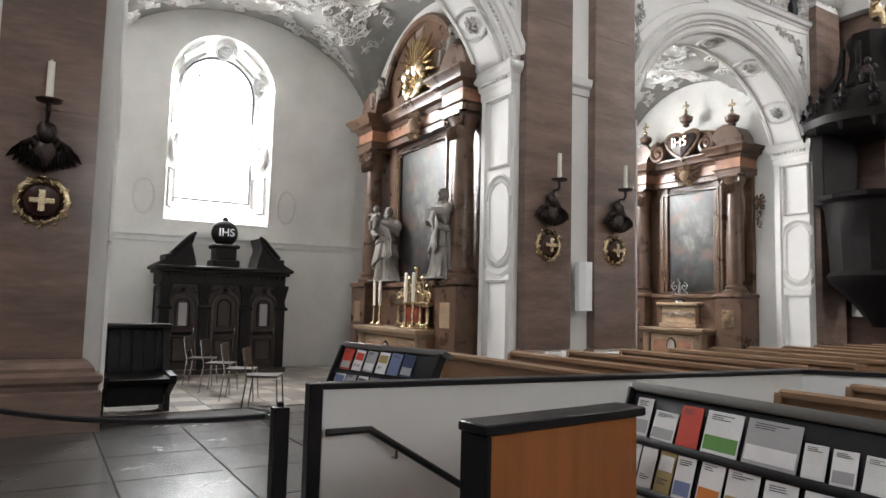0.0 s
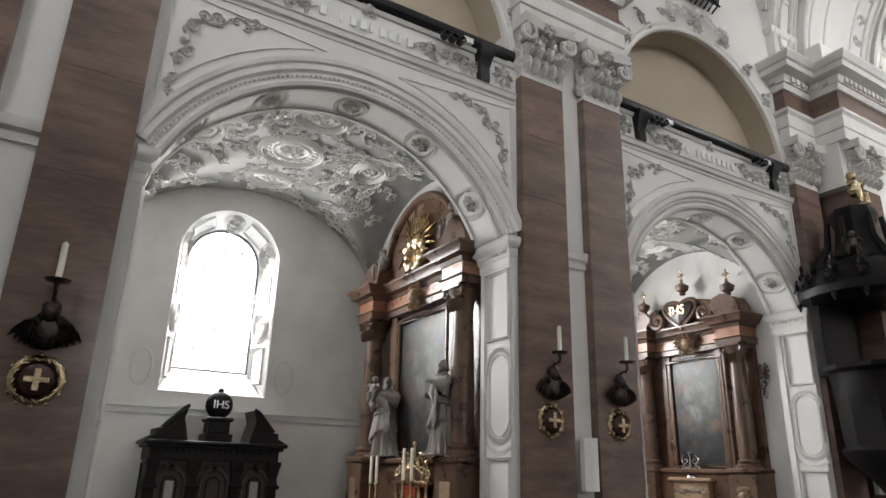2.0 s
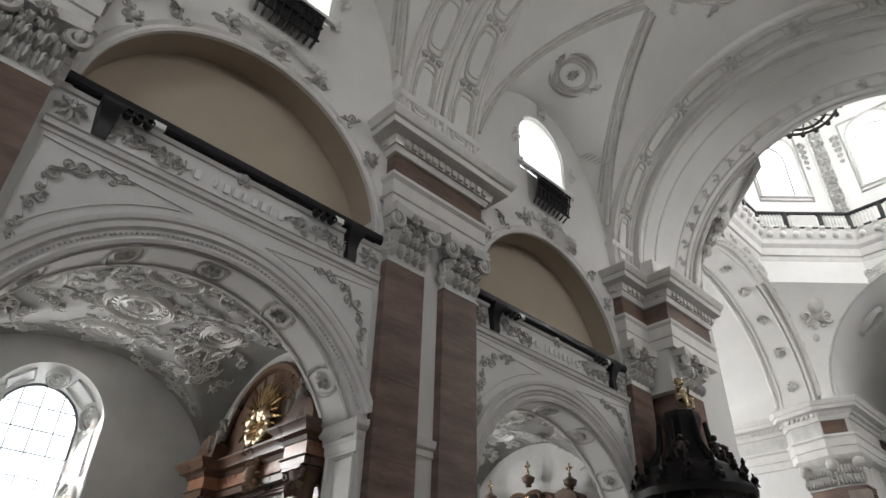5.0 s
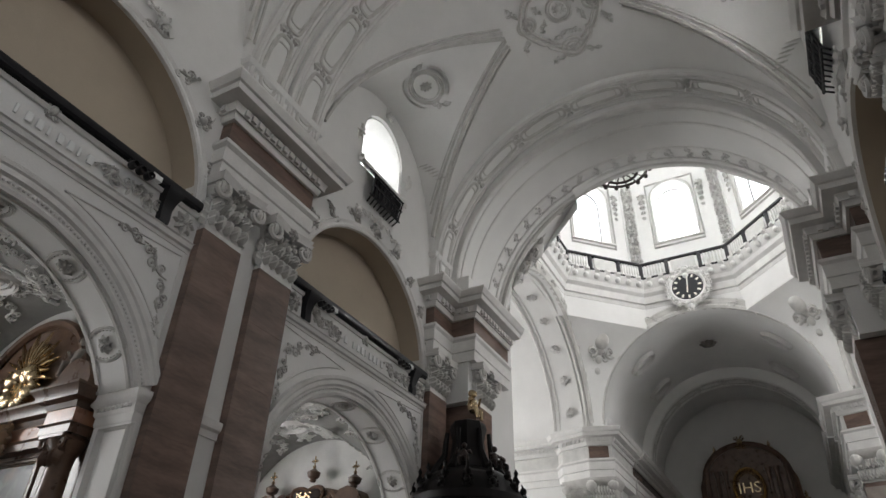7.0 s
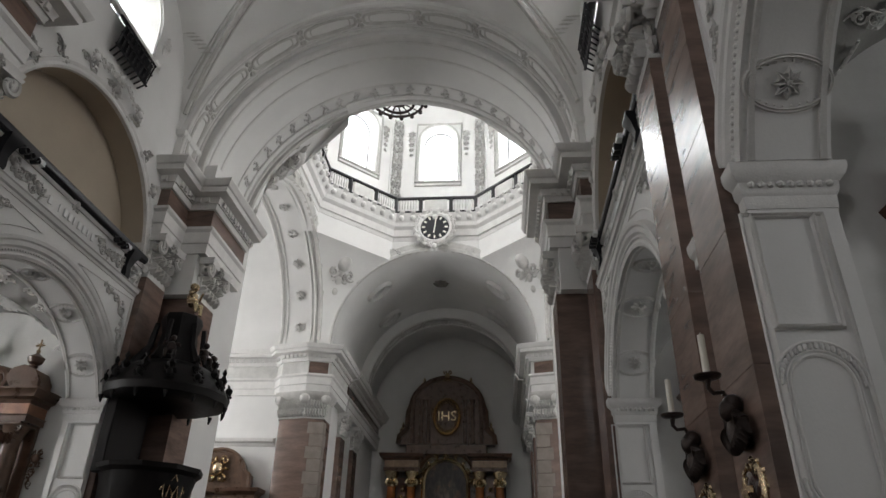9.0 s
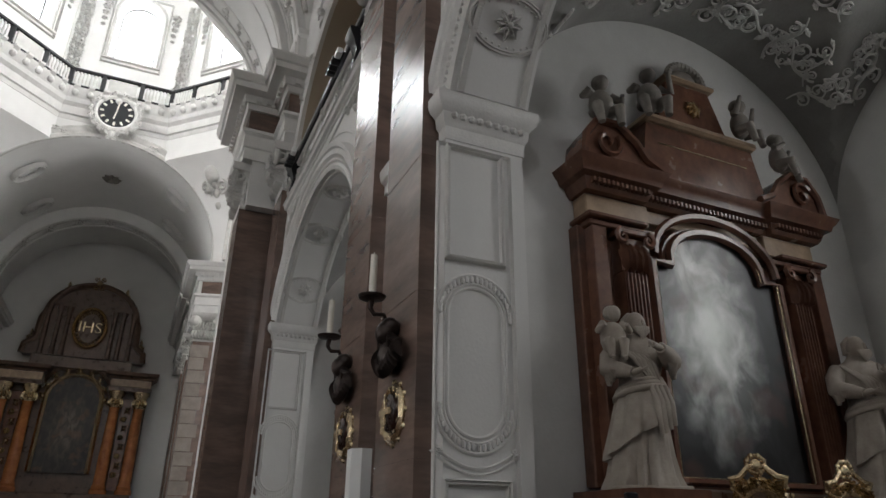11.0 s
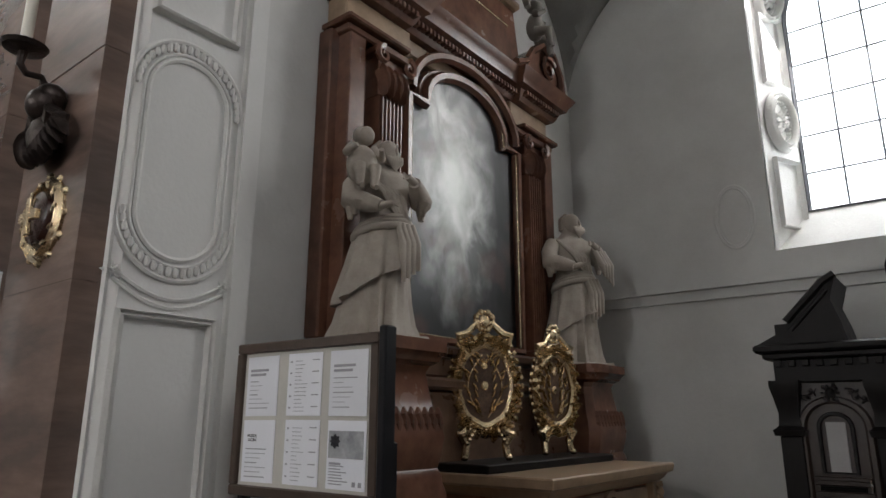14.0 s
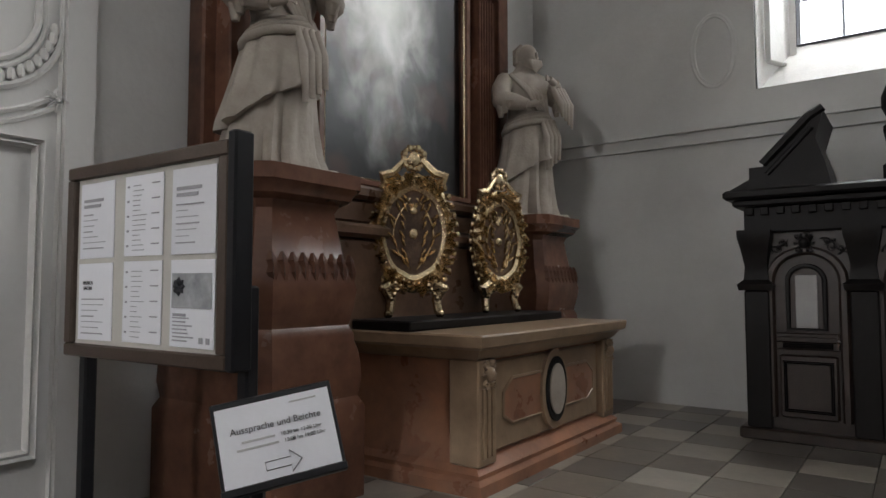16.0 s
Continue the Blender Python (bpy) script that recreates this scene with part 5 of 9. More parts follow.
# crossing east piers, transept walls and vaults, chancel
EX = XC + AP
for s in (1, -1):
    bm = B()
    y0, y1 = YC + s * 4.95, YC + s * 5.85
    # transept east and west walls
    box(bm, EX, EX + 0.6, min(y1, s * 15.4), max(y1, s * 15.4), 0, 17.8)
    box(bm, XC - AP - 0.6, XC - AP, min(s * 5.3, s * 15.4), max(s * 5.3, s * 15.4), 0, 17.8)
    yy = s * 15.2
    for a, b, z0, z1 in ((XC - AP, XC - 1.8, 0, 17.8), (XC + 1.8, EX, 0, 17.8), (XC - 1.8, XC + 1.8, 0, 6.0), (XC - 1.8, XC + 1.8, 13.0, 17.8)):
        box(bm, a, b, min(yy, yy + s * 0.5), max(yy, yy + s * 0.5), z0, z1)
    rings = []
    for i in range(33):
        a = math.pi * i / 32
        rings.append([(XC + 5.45 * math.cos(a), YC + s * w, 12.5 + 5.0 * math.sin(a)) for w in (AP + 0.02, 15.6)])
    loft(bm, rings, closed=False)
    structure("transept_" + wall_name(s), bm, PLASTER, "bright white plastered transept arm")
    entablature([(EX - 0.02, YC + s * 15.0), (EX - 0.02, YC + s * 7.3), (EX - 0.55, YC + s * 6.9), (EX - 0.9, YC + s * 5.6), (EX - 0.62, YC + s * 4.62), (EX + 3.0, YC + s * 4.62)], s, "entablature", frieze=STUCCOGREY)
    bm = B(); loft(bm, [[(EX - 0.94 - o, YC + s * 5.55, z), (EX - 0.67 - o, YC + s * 4.72, z), (EX - 0.6, YC + s * 4.72, z), (EX - 0.8, YC + s * 5.55, z)] for o, z in ((0.02, 10.74), (0.02, 11.26))]); tagged(part("frieze_panel", bm, MARBLE, None), "red-brown marble panel set in the pier frieze", "panel")
    # pier facing with pale stone quoins and marble pilaster
    ob = thing("pilaster", "red-brown marble pilaster on the far crossing pier", "pilaster")
    bm = B()
    loft(bm, [[(EX - 0.5, YC + s * 4.72, z), (EX + 0.6, YC + s * 4.72, z), (EX + 0.6, YC + s * 7.0, z), (EX - 0.4, YC + s * 6.8, z), (EX - 0.75, YC + s * 5.6, z)] for z in (0, 8.7)])
    part("shaft", bm, MARBLE, ob)
    for k in range(16):
        bm = B()
        loft(bm, [[(EX - 0.70, YC + s * (5.25 + 0.2 * (k % 2)), z), (EX - 0.56, YC + s * 4.68, z), (EX - 0.1 - 0.12 * (k % 2), YC + s * 4.66, z), (EX - 0.2, YC + s * 5.2, z)] for z in (0.1 + 0.53 * k, 0.60 + 0.53 * k)])
        part("quoin", bm, QUOIN, ob, "grey-brown stone quoin")
    bm = B()
    loft(bm, [[(EX - 0.5 - o, YC + s * (4.72 - o), z), (EX + 0.6, YC + s * (4.72 - o), z), (EX + 0.6, YC + s * (7.0 + o), z), (EX - 0.4 - o, YC + s * (6.8 + o), z), (EX - 0.75 - o, YC + s * 5.6, z)] for o, z in ((0.05, 8.7), (0.02, 8.76), (0.02, 9.5), (0.2, 9.7), (0.24, 9.88))])
    for k in range(34):
        t = k % 17 / 16
        row = k // 17
        a, b = Vector((EX - 0.5, YC + s * 4.72, 0)), Vector((EX - 0.75, YC + s * 5.6, 0))
        c_ = Vector((EX - 0.4, YC + s * 6.8, 0))
        p = a.lerp(b, t * 2.2) if t < 0.45 else b.lerp(c_, (t - 0.45) / 0.55)
        n = Vector((-1, -s * 0.28, 0)) if t < 0.45 else Vector((-1, s * 0.28, 0))
        q = B(); leaf_to(q, 0, 0, math.pi / 2, 0.5, 0.3, 0.12); add(bm, q, facing(p + n * 0.06 + Vector((0, 0, 8.76 + 0.36 * row)), n + Vector((0, 0, 0.25)))); q.free()
    for p in ((EX - 0.62, 4.7), (EX - 0.9, 5.6), (EX - 0.5, 6.85)):
        ball(bm, (p[0], YC + s * p[1], 9.55), 0.24, 9, 7)
    part("capital", bm, ORN, ob, "white leafy capital")
    # transept side altar seen past the pier
    bm = B(); sweep(bm, [(EX, YC + s * 7.0), (EX, YC + s * 12.0)], [(-0.05, 7.6), (0.06, 7.6), (0.1, 7.72), (0.24, 7.78), (0.28, 7.92), (-0.05, 7.96)], flip=-s)
    structure("trim", bm, STUCCO, "white string cornice above the transept altar")
    al = thing("side_altar", "brown marble transept altar with gilded crest", "altar", (EX - 0.05, YC + s * 9.15, 0))
    bm = B(); bevbox(bm, -1.0, 0, -1.9, 1.9, 0, 1.5, 0.03); bevbox(bm, -0.4, 0, -1.75, 1.75, 1.5, 5.2, 0.03); part("back_wall", bm, ALTARWOOD, al)
    for e in (-1, 1):
        for yy in (1.5, 1.05):
            bm = B(); lathe(bm, [(0.22, 1.5), (0.22, 1.62), (0.17, 1.7), (0.16, 3.4), (0.13, 4.75), (0.16, 4.8)], c=(-0.62, e * yy, 0), n=14); part("column", bm, MARBLEPINK, al)
            bm = B(); lathe(bm, [(0.13, 4.75), (0.16, 4.95), (0.25, 5.15), (0.25, 5.2)], c=(-0.62, e * yy, 0), n=10); part("column_capital", bm, MARBLECREAM, al)
    bm = B(); sweep(bm, [(0, -1.8), (-0.75, -1.8), (-0.75, -0.85), (-0.5, -0.85), (-0.5, 0.85), (-0.75, 0.85), (-0.75, 1.8), (0, 1.8)], [(-0.3, 5.2), (0.03, 5.2), (0.03, 5.42), (0.1, 5.5), (0.22, 5.56), (0.26, 5.7), (-0.3, 5.74)], flip=-1); part("cornice", bm, ALTARWOOD, al)
    bm = B()
    pe = [(-1.45, 5.72), (-1.4, 6.3)] + [(-1.15 * math.cos(t), 6.35 + 1.0 * math.sin(t)) for t in lin(0.1, math.pi - 0.1, 12)] + [(1.4, 6.3), (1.45, 5.72)]
    loft(bm, [[(x, y, z) for y, z in pe] for x in (-0.5, 0)]); tube(bm, [(-0.52, y, z) for y, z in pe], 0.1, 6); part("pediment", bm, ALTARWOOD, al)
    bm = B(); add(bm, CARTOUCHE, facing((-0.6, 0, 6.5), (-1, 0, 0), size=1.7)); part("crest", bm, GOLD, al, "gilded oval crest")
    bm = B(); tube(bm, [(-0.46, y, z) for y, z in arched(0, 1.9, 4.2, 0.72, 14)], 0.06, 6, loop=True); part("gilt_frame", bm, GOLD, al)
    bm = B(); loft(bm, [[(x, y, z) for y, z in arched(0, 1.9, 4.2, 0.7, 14)] for x in (-0.45, -0.41)]); part("picture", bm, MARBLERED, al)

bm = B()
for s in (1, -1):
    y = YC + s * 4.95
    for (a, b, z0, z1) in ((EX + 0.6, 44.8, 0, 13.2), (EX + 0.6, 35.4, 13.2, 17), (37.6, 44.8, 13.2, 17), (35.4, 37.6, 16.2, 17)):
        box(bm, a, b, min(y, y + s * 0.6), max(y, y + s * 0.6), z0, z1)
rings = []
for i in range(41):
    a = math.pi * i / 40
    rings.append([(x, YC + 5.0 * math.cos(a), 12.5 + 4.98 * math.sin(a)) for x in (EX + 0.1, 44.8)])
loft(bm, rings, closed=False)
box(bm, 44.5, 44.8, -6, 6, 0, 18)
structure("chancel", bm, PLASTER, "white plastered chancel with a barrel vault")
rib_arch("chancel_arch", 39.2, 40.4, 4.55, 12.3, 10, thick=0.6, y0=YC)
star = thing("vault_star", "dark star boss on the chancel vault", "boss", (35.5, YC, 17.4))
bm = B(); add(bm, ROSETTE, facing((0, 0, 0), (0, 0, -1), (0, 1, 0), size=2.2)); part("rays", bm, STATUEDARK, star)
bm = B()
for s in (1, -1):
    for x in (34.0, 37.8):
        q = ring_pattern(0.7, 0.5, 0.1, 0.1, 30)
        a = radians(50)
        add(bm, q, facing((x, YC + s * 4.95 * math.cos(a), 12.5 + 4.9 * math.sin(a)), (0, -s * math.cos(a), -math.sin(a)), (1, 0, 0))); q.free()
structure("trim_chancel", bm, STUCCO, "stucco medallions on the chancel vault")
for s in (1, -1):
    entablature([(EX + 3.2, YC + s * 4.6), (44.3, YC + s * 4.6)], s * 1, "entablature")
    for x in (35.2, 38.4):
        ob = thing("pilaster", "dark red marble pilaster in the chancel", "pilaster")
        bm = B(); bevbox(bm, x - 0.5, x + 0.5, min(YC + s * 4.72, YC + s * 5.1), max(YC + s * 4.72, YC + s * 5.1), 0, 8.7, 0.02); part("shaft", bm, MARBLE, ob)
        capital((x, YC + s * 4.72, 8.7), 1.0, 0.1, s, ob)

# high altar
ha = thing("high_altar", "tall dark brown marble high altar with gilded ornaments", "altar", (44.3, YC + 0.15, 0))
# Orange-brown marble, its colour brightened to stand in for warm light on the columns.
HIGHCOLUMN = material("orange_brown_marble", (0.50, 0.19, 0.065), 0.2, second=(0.32, 0.11, 0.04), scale=2.5, fine=12, bump=0.03, grain=0.22)
bm = B(); bevbox(bm, -1.6, 0, -3.6, 3.6, 0, 3.2, 0.05); part("base", bm, ALTARWOOD, ha)
bm = B(); bevbox(bm, -0.5, 0, -3.6, 3.6, 3.2, 8.6, 0.05); part("back_wall", bm, ALTARWOOD, ha)
for y in (-3.25, -2.05, 2.05, 3.25):
    bm = B(); lathe(bm, [(0.42, 3.2), (0.42, 3.4), (0.34, 3.5), (0.36, 3.6), (0.3, 3.7), (0.29, 5.2), (0.24, 7.55), (0.28, 7.62)], c=(-1.05, y, 0), n=18); part("column", bm, HIGHCOLUMN, ha, "polished orange-brown marble column")
    bm = B(); lathe(bm, [(0.24, 7.6), (0.27, 7.8), (0.3, 8.1), (0.44, 8.4), (0.44, 8.5)], c=(-1.05, y, 0), n=14)
    for k in range(10):
        a = 2 * math.pi * k / 10
        q = B(); leaf_to(q, 0, 0, math.pi / 2, 0.5, 0.22, 0.1); add(bm, q, facing((-1.05 + 0.27 * math.cos(a), y + 0.27 * math.sin(a), 7.68), (math.cos(a), math.sin(a), 0.15))); q.free()
    part("column_capital", bm, GOLD, ha, "gilded leafy capital")
for e in (-1, 1):
    bm = B(); bevbox(bm, -0.75, -0.45, e * 2.65 - 0.28, e * 2.65 + 0.28, 3.4, 8.2, 0.03); part("niche_panel", bm, MARBLERED, ha)
    bm = B()
    for k in range(8):
        add(bm, CARTOUCHE if k % 2 else ROSETTE, facing((-0.8, e * 2.65 + 0.05 * (-1) ** k, 4.2 + 0.48 * k), (-1, 0, 0), size=0.6 if k % 2 else 1.0))
    part("hanging_swag", bm, GOLD, ha, "gilded hanging swag")
    bm = B()
    sweep(bm, [(0, e * 2.65 - 1.05), (-1.42, e * 2.65 - 1.05), (-1.42, e * 2.65 + 1.05), (0, e * 2.65 + 1.05)], [(-0.3, 8.5), (0.02, 8.5), (0.04, 8.7), (-0.3, 8.72)], flip=-1)
    sweep(bm, [(0, e * 2.65 - 1.05), (-1.42, e * 2.65 - 1.05), (-1.42, e * 2.65 + 1.05), (0, e * 2.65 + 1.05)], [(-0.3, 9.12), (0.04, 9.12), (0.1, 9.25), (0.26, 9.32), (0.32, 9.5), (-0.3, 9.56)], flip=-1)
    part("entablature", bm, ALTARWOOD, ha)
    bm = B(); bevbox(bm, -1.42, 0, e * 2.65 - 1.04, e * 2.65 + 1.04, 8.72, 9.12, 0.02); part("frieze", bm, MARBLECREAM, ha, "pale marble frieze")
bm = B(); arc = [(1.75 * math.cos(t), 8.3 + 1.6 * math.sin(t)) for t in lin(0.35, math.pi - 0.35, 17)]
tube(bm, [(-0.55, y, z) for y, z in arc], 0.16, 7); part("arched_hood", bm, ALTARWOOD, ha)
bm = B(); bevbox(bm, -0.9, 0, -2.5, 2.5, 9.56, 10.2, 0.05); part("attic_base", bm, ALTARWOOD, ha)
bm = B()
out = [(-3.0, 10.2), (-2.95, 10.7), (-2.5, 11.1), (-2.45, 12.2)] + [(-2.3 * math.cos(a), 12.4 + 2.0 * math.sin(a)) for a in lin(0.1, math.pi - 0.1, 15)] + [(2.45, 12.2), (2.5, 11.1), (2.95, 10.7), (3.0, 10.2)]
loft(bm, [[(x, y, z) for y, z in out] for x in (-0.7, 0)]); tube(bm, [(-0.75, y, z) for y, z in out], 0.18, 6)
part("upper_storey", bm, ALTARWOOD, ha)
for y in (-2.15, -1.6, -1.15, 1.15, 1.6, 2.15):
    bm = B(); lathe(bm, [(0.16, 10.2), (0.13, 10.5), (0.12, 12.6), (0.2, 12.85), (0.2, 12.95)], c=(-0.85, y, 0), n=12); part("attic_column", bm, ALTARWOOD, ha)
for y, z in ((-2.75, 11.2), (2.75, 11.2), (-1.5, 14.1), (1.5, 14.1)):
    bm = B(); lathe(bm, [(0.08, 0), (0.2, 0.1), (0.22, 0.3), (0.07, 0.45), (0.1, 0.55), (0.01, 0.75)], c=(-0.6, y, z - 0.35), n=10); part("urn", bm, GOLD, ha)
bm = B()
q = ring_pattern(0.8, 1.1, 0.12, 0.14, 36); add(bm, q, facing((-0.74, 0, 11.9), (-1, 0, 0))); q.free()
for k in range(24):
    a = 2 * math.pi * k / 24
    tube(bm, [(-0.76, 0.55 * math.cos(a), 11.9 + 0.8 * math.sin(a)), (-0.76, 0.72 * math.cos(a), 11.9 + 1.02 * math.sin(a))], 0.03, 4)
pa = arched(0, 4.2, 7.9, 1.35, 20)
tube(bm, [(-0.78, y, z) for y, z in pa], 0.14, 6)
for k in range(9):
    a = math.pi * k / 8
    add(bm, CARTOUCHE, facing((-0.85, 1.5 * math.cos(a), 8.0 + 1.5 * math.sin(a)), (-1, 0, 0), size=0.7))
add(bm, CARTOUCHE, facing((-0.85, 0, 14.5), (-1, 0, 0), size=1.2))
part("gilded_ornament", bm, GOLD, ha, "gilded frame, sunburst and capitals")


def letters(text, size, mat, parent, m, name="lettering", depth=0.01):
    cu = bpy.data.curves.new(name, "FONT")
    cu.body, cu.size, cu.extrude, cu.align_x, cu.align_y = text, size, depth, "CENTER", "CENTER"
    tmp = bpy.data.objects.new(name, cu)
    me = bpy.data.meshes.new_from_object(tmp)
    bpy.data.objects.remove(tmp)
    me.materials.append(mat)
    ob = new(name, me)
    ob.parent = parent
    ob.matrix_basis = m
    return ob


letters("IHS", 0.85, GOLD, ha, facing((-0.8, 0, 11.9), (-1, 0, 0)), depth=0.03)
bm = B(); loft(bm, [[(x, y, z) for y, z in arched(0, 4.2, 7.9, 1.3, 20)] for x in (-0.72, -0.76)]); part("picture", bm, painting_material("high_altar_painting", 0.5, 0, 6.5, 1.0, 2.0, (0.14, 0.11, 0.08), (0.03, 0.022, 0.018), (0.2, 0.1, 0.05)), ha, "dark altar painting")

# ---- bright overcast sky outside the windows ----
def glow_material():
    m = bpy.data.materials.new("overcast_sky")
    m.use_nodes = True
    b = m.node_tree.nodes["Principled BSDF"]
    b.inputs["Base Color"].default_value = (0.8, 0.8, 0.8, 1)
    b.inputs["Emission Color"].default_value, b.inputs["Emission Strength"].default_value = (0.95, 0.98, 1.0, 1), 3.2
    return m


SKYGLOW = glow_material()
bm = B()
for s in (1, -1):
    for c in BAYS:
        for y, z0, z1, w in ((13.0, 2, 8.5, 2.6), (7.55, 13.2, 17.5, 1.9)):
            loft(bm, [[(c - w, s * y, z0), (c + w, s * y, z0)], [(c - w, s * y, z1), (c + w, s * y, z1)]], closed=False)
    loft(bm, [[(XC - 3, s * 16.2, 4), (XC + 3, s * 16.2, 4)], [(XC - 3, s * 16.2, 15), (XC + 3, s * 16.2, 15)]], closed=False)
    loft(bm, [[(34.5, s * 6.8, 12), (38.5, s * 6.8, 12)], [(34.5, s * 6.8, 17.5), (38.5, s * 6.8, 17.5)]], closed=False)
loft(bm, [octagon(7.6, 20.0), octagon(7.6, 28.4)], cap=False)
structure("backdrop_sky", bm, SKYGLOW, "white overcast sky outside the windows", 0)


# ---- statues: one plain mesh each ----
def statue(name, label, h, at, rz, seed, mat, child=False, lean=0.0, arm=1):
    """A draped standing figure, h tall, in robe, tilted overskirt and sleeves; front towards -y."""
    rnd = random.Random(seed)
    ph = rnd.uniform(0, 6)
    bm = B()
    n = 56
    sway = lambda t: lean * math.sin(math.pi * t) + 0.018 * math.sin(4 * t + ph)

    def shell(levels, folds, depth, tilt=0.0, side=0.0, flat=0.74):
        rings = []
        for i, (t, r) in enumerate(levels):
            f = depth * (1 - i / (len(levels) - 1)) if depth > 0 else 0
            ring = []
            for k in range(n):
                a = 2 * math.pi * k / n
                w = abs(math.sin(folds * a / 2 + ph + 1.6 * t)) ** 0.7 - 0.5 + 0.35 * math.sin((folds + 4) * a + 2 * ph - 4 * t)
                rr = r * (1 + f * w)
                q = 1 - i / (len(levels) - 1)
                z = t + tilt * math.cos(a + 0.5) * q
                ring.append(((rr * math.cos(a) + sway(t) + side * q) * h, rr * math.sin(a) * flat * h, z * h))
            rings.append(ring)
        loft(bm, rings)

    shell([(0.0, 0.19), (0.02, 0.192), (0.08, 0.172), (0.18, 0.158), (0.3, 0.148), (0.42, 0.14), (0.54, 0.12), (0.6, 0.105)], 13, 0.3)
    shell([(0.25, 0.17), (0.27, 0.174), (0.34, 0.162), (0.42, 0.15), (0.5, 0.137), (0.57, 0.118), (0.6, 0.106)], 9, 0.26, 0.10 * arm, -0.02 * arm, 0.8)
    shell([(0.55, 0.115), (0.6, 0.112), (0.66, 0.125), (0.73, 0.142), (0.78, 0.146), (0.815, 0.124), (0.84, 0.078), (0.87, 0.052), (0.9, 0.048)], 7, 0.12, flat=0.66)
    sx = sway(0.9) * h
    # rolled sash round the hips and hanging end
    for k in range(3):
        tube(bm, [((0.122 + 0.012 * k) * math.cos(a) * h + sway(0.55) * h, 0.10 * math.sin(a) * h - 0.006 * k * h, (0.56 - 0.025 * k + 0.035 * arm * math.cos(a + 0.6 + 0.2 * k)) * h) for a in lin(0, 2 * math.pi, 25)[:-1]], 0.019 * h, 7, loop=True)
    for k in range(4):
        x = (0.05 + 0.026 * k) * arm
        tube(bm, [(x * h, -0.115 * h, 0.55 * h), ((x + 0.015 * arm) * h, -0.14 * h, 0.45 * h), ((x + 0.03 * arm) * h, -0.125 * h, (0.27 + 0.02 * k) * h)], [0.012 * h, 0.02 * h, 0.012 * h], 6)
    # diagonal folds over the chest
    for k in range(5):
        o = 0.028 * k
        tube(bm, [((-0.11 + o) * arm * h, -0.05 * h, 0.80 * h), ((-0.03 + o) * arm * h, -0.105 * h, (0.70 - 0.3 * o) * h), ((0.05 + o * 0.6) * arm * h, -0.09 * h, (0.60 - 0.4 * o) * h)], [0.012 * h, 0.015 * h, 0.008 * h], 6)
    # head: skull, face, nose, beard, hair
    tx = arm * 0.022 * h
    ball(bm, (sx + tx * 0.4, -0.014 * h, 0.928 * h), 0.064 * h, 14, 10, (0.86, 1.0, 1.12))
    ball(bm, (sx + tx, -0.045 * h, 0.905 * h), 0.042 * h, 10, 8, (0.95, 0.85, 1.25))
    for k in range(7):
        tube(bm, [(sx + tx + 0.012 * (k - 3) * h, -0.07 * h, 0.893 * h), (sx + tx + 0.01 * (k - 3) * h, -0.086 * h, 0.862 * h), (sx + tx + 0.004 * (k - 3) * h, -0.08 * h, (0.82 + 0.006 * abs(k - 3)) * h)], [0.012 * h, 0.012 * h, 0.005 * h], 6)
    ball(bm, (sx + tx * 1.4, -0.074 * h, 0.923 * h), 0.012 * h, 6, 5, (0.8, 1.1, 1.9))
    for k in range(11):
        a = math.pi * (k / 10)
        tube(bm, [(sx + 0.02 * math.cos(a) * h, 0.0, 0.995 * h), (sx + 0.056 * math.cos(a) * h, 0.035 * math.sin(a) * h, 0.955 * h), (sx + 0.058 * math.cos(a) * h, 0.05 * math.sin(a) * h, 0.885 * h)], [0.012 * h, 0.017 * h, 0.011 * h], 6)
    # sleeved arms with forearms and hands
    for e in (-1, 1):
        up = 0.11 if e == arm else -0.03
        sh, el = (e * 0.125 * h + sx, 0.0, 0.785 * h), (e * 0.185 * h + sx, -0.045 * h, (0.655 + 0.4 * max(0, up)) * h)
        wr, hd = (e * 0.085 * h + sx, -0.165 * h, (0.635 + up) * h), (e * 0.04 * h + sx, -0.185 * h, (0.65 + up) * h)
        mid = tuple((p + q) / 2 for p, q in zip(el, wr))
        tube(bm, [sh, tuple((p + q) / 2 + (e * 0.012 * h if i == 0 else 0) for i, (p, q) in enumerate(zip(sh, el))), el, mid, wr], [0.05 * h, 0.056 * h, 0.056 * h, 0.046 * h, 0.03 * h], 10)
        tube(bm, [mid, wr, hd], [0.024 * h, 0.02 * h, 0.017 * h], 8)
        for k in range(4):
            tube(bm, [hd, (hd[0] - e * 0.03 * h, hd[1] - 0.012 * h, hd[2] + (0.012 - 0.009 * k) * h)], 0.006 * h, 5)
        for k in range(3):
            tube(bm, [(el[0] - e * 0.01 * k * h, el[1] - 0.03 * k * h, el[2] - 0.02 * h), (el[0] - e * 0.01 * k * h, el[1] - 0.025 * k * h, el[2] - (0.1 - 0.02 * k) * h)], [0.034 * h, 0.014 * h], 7)
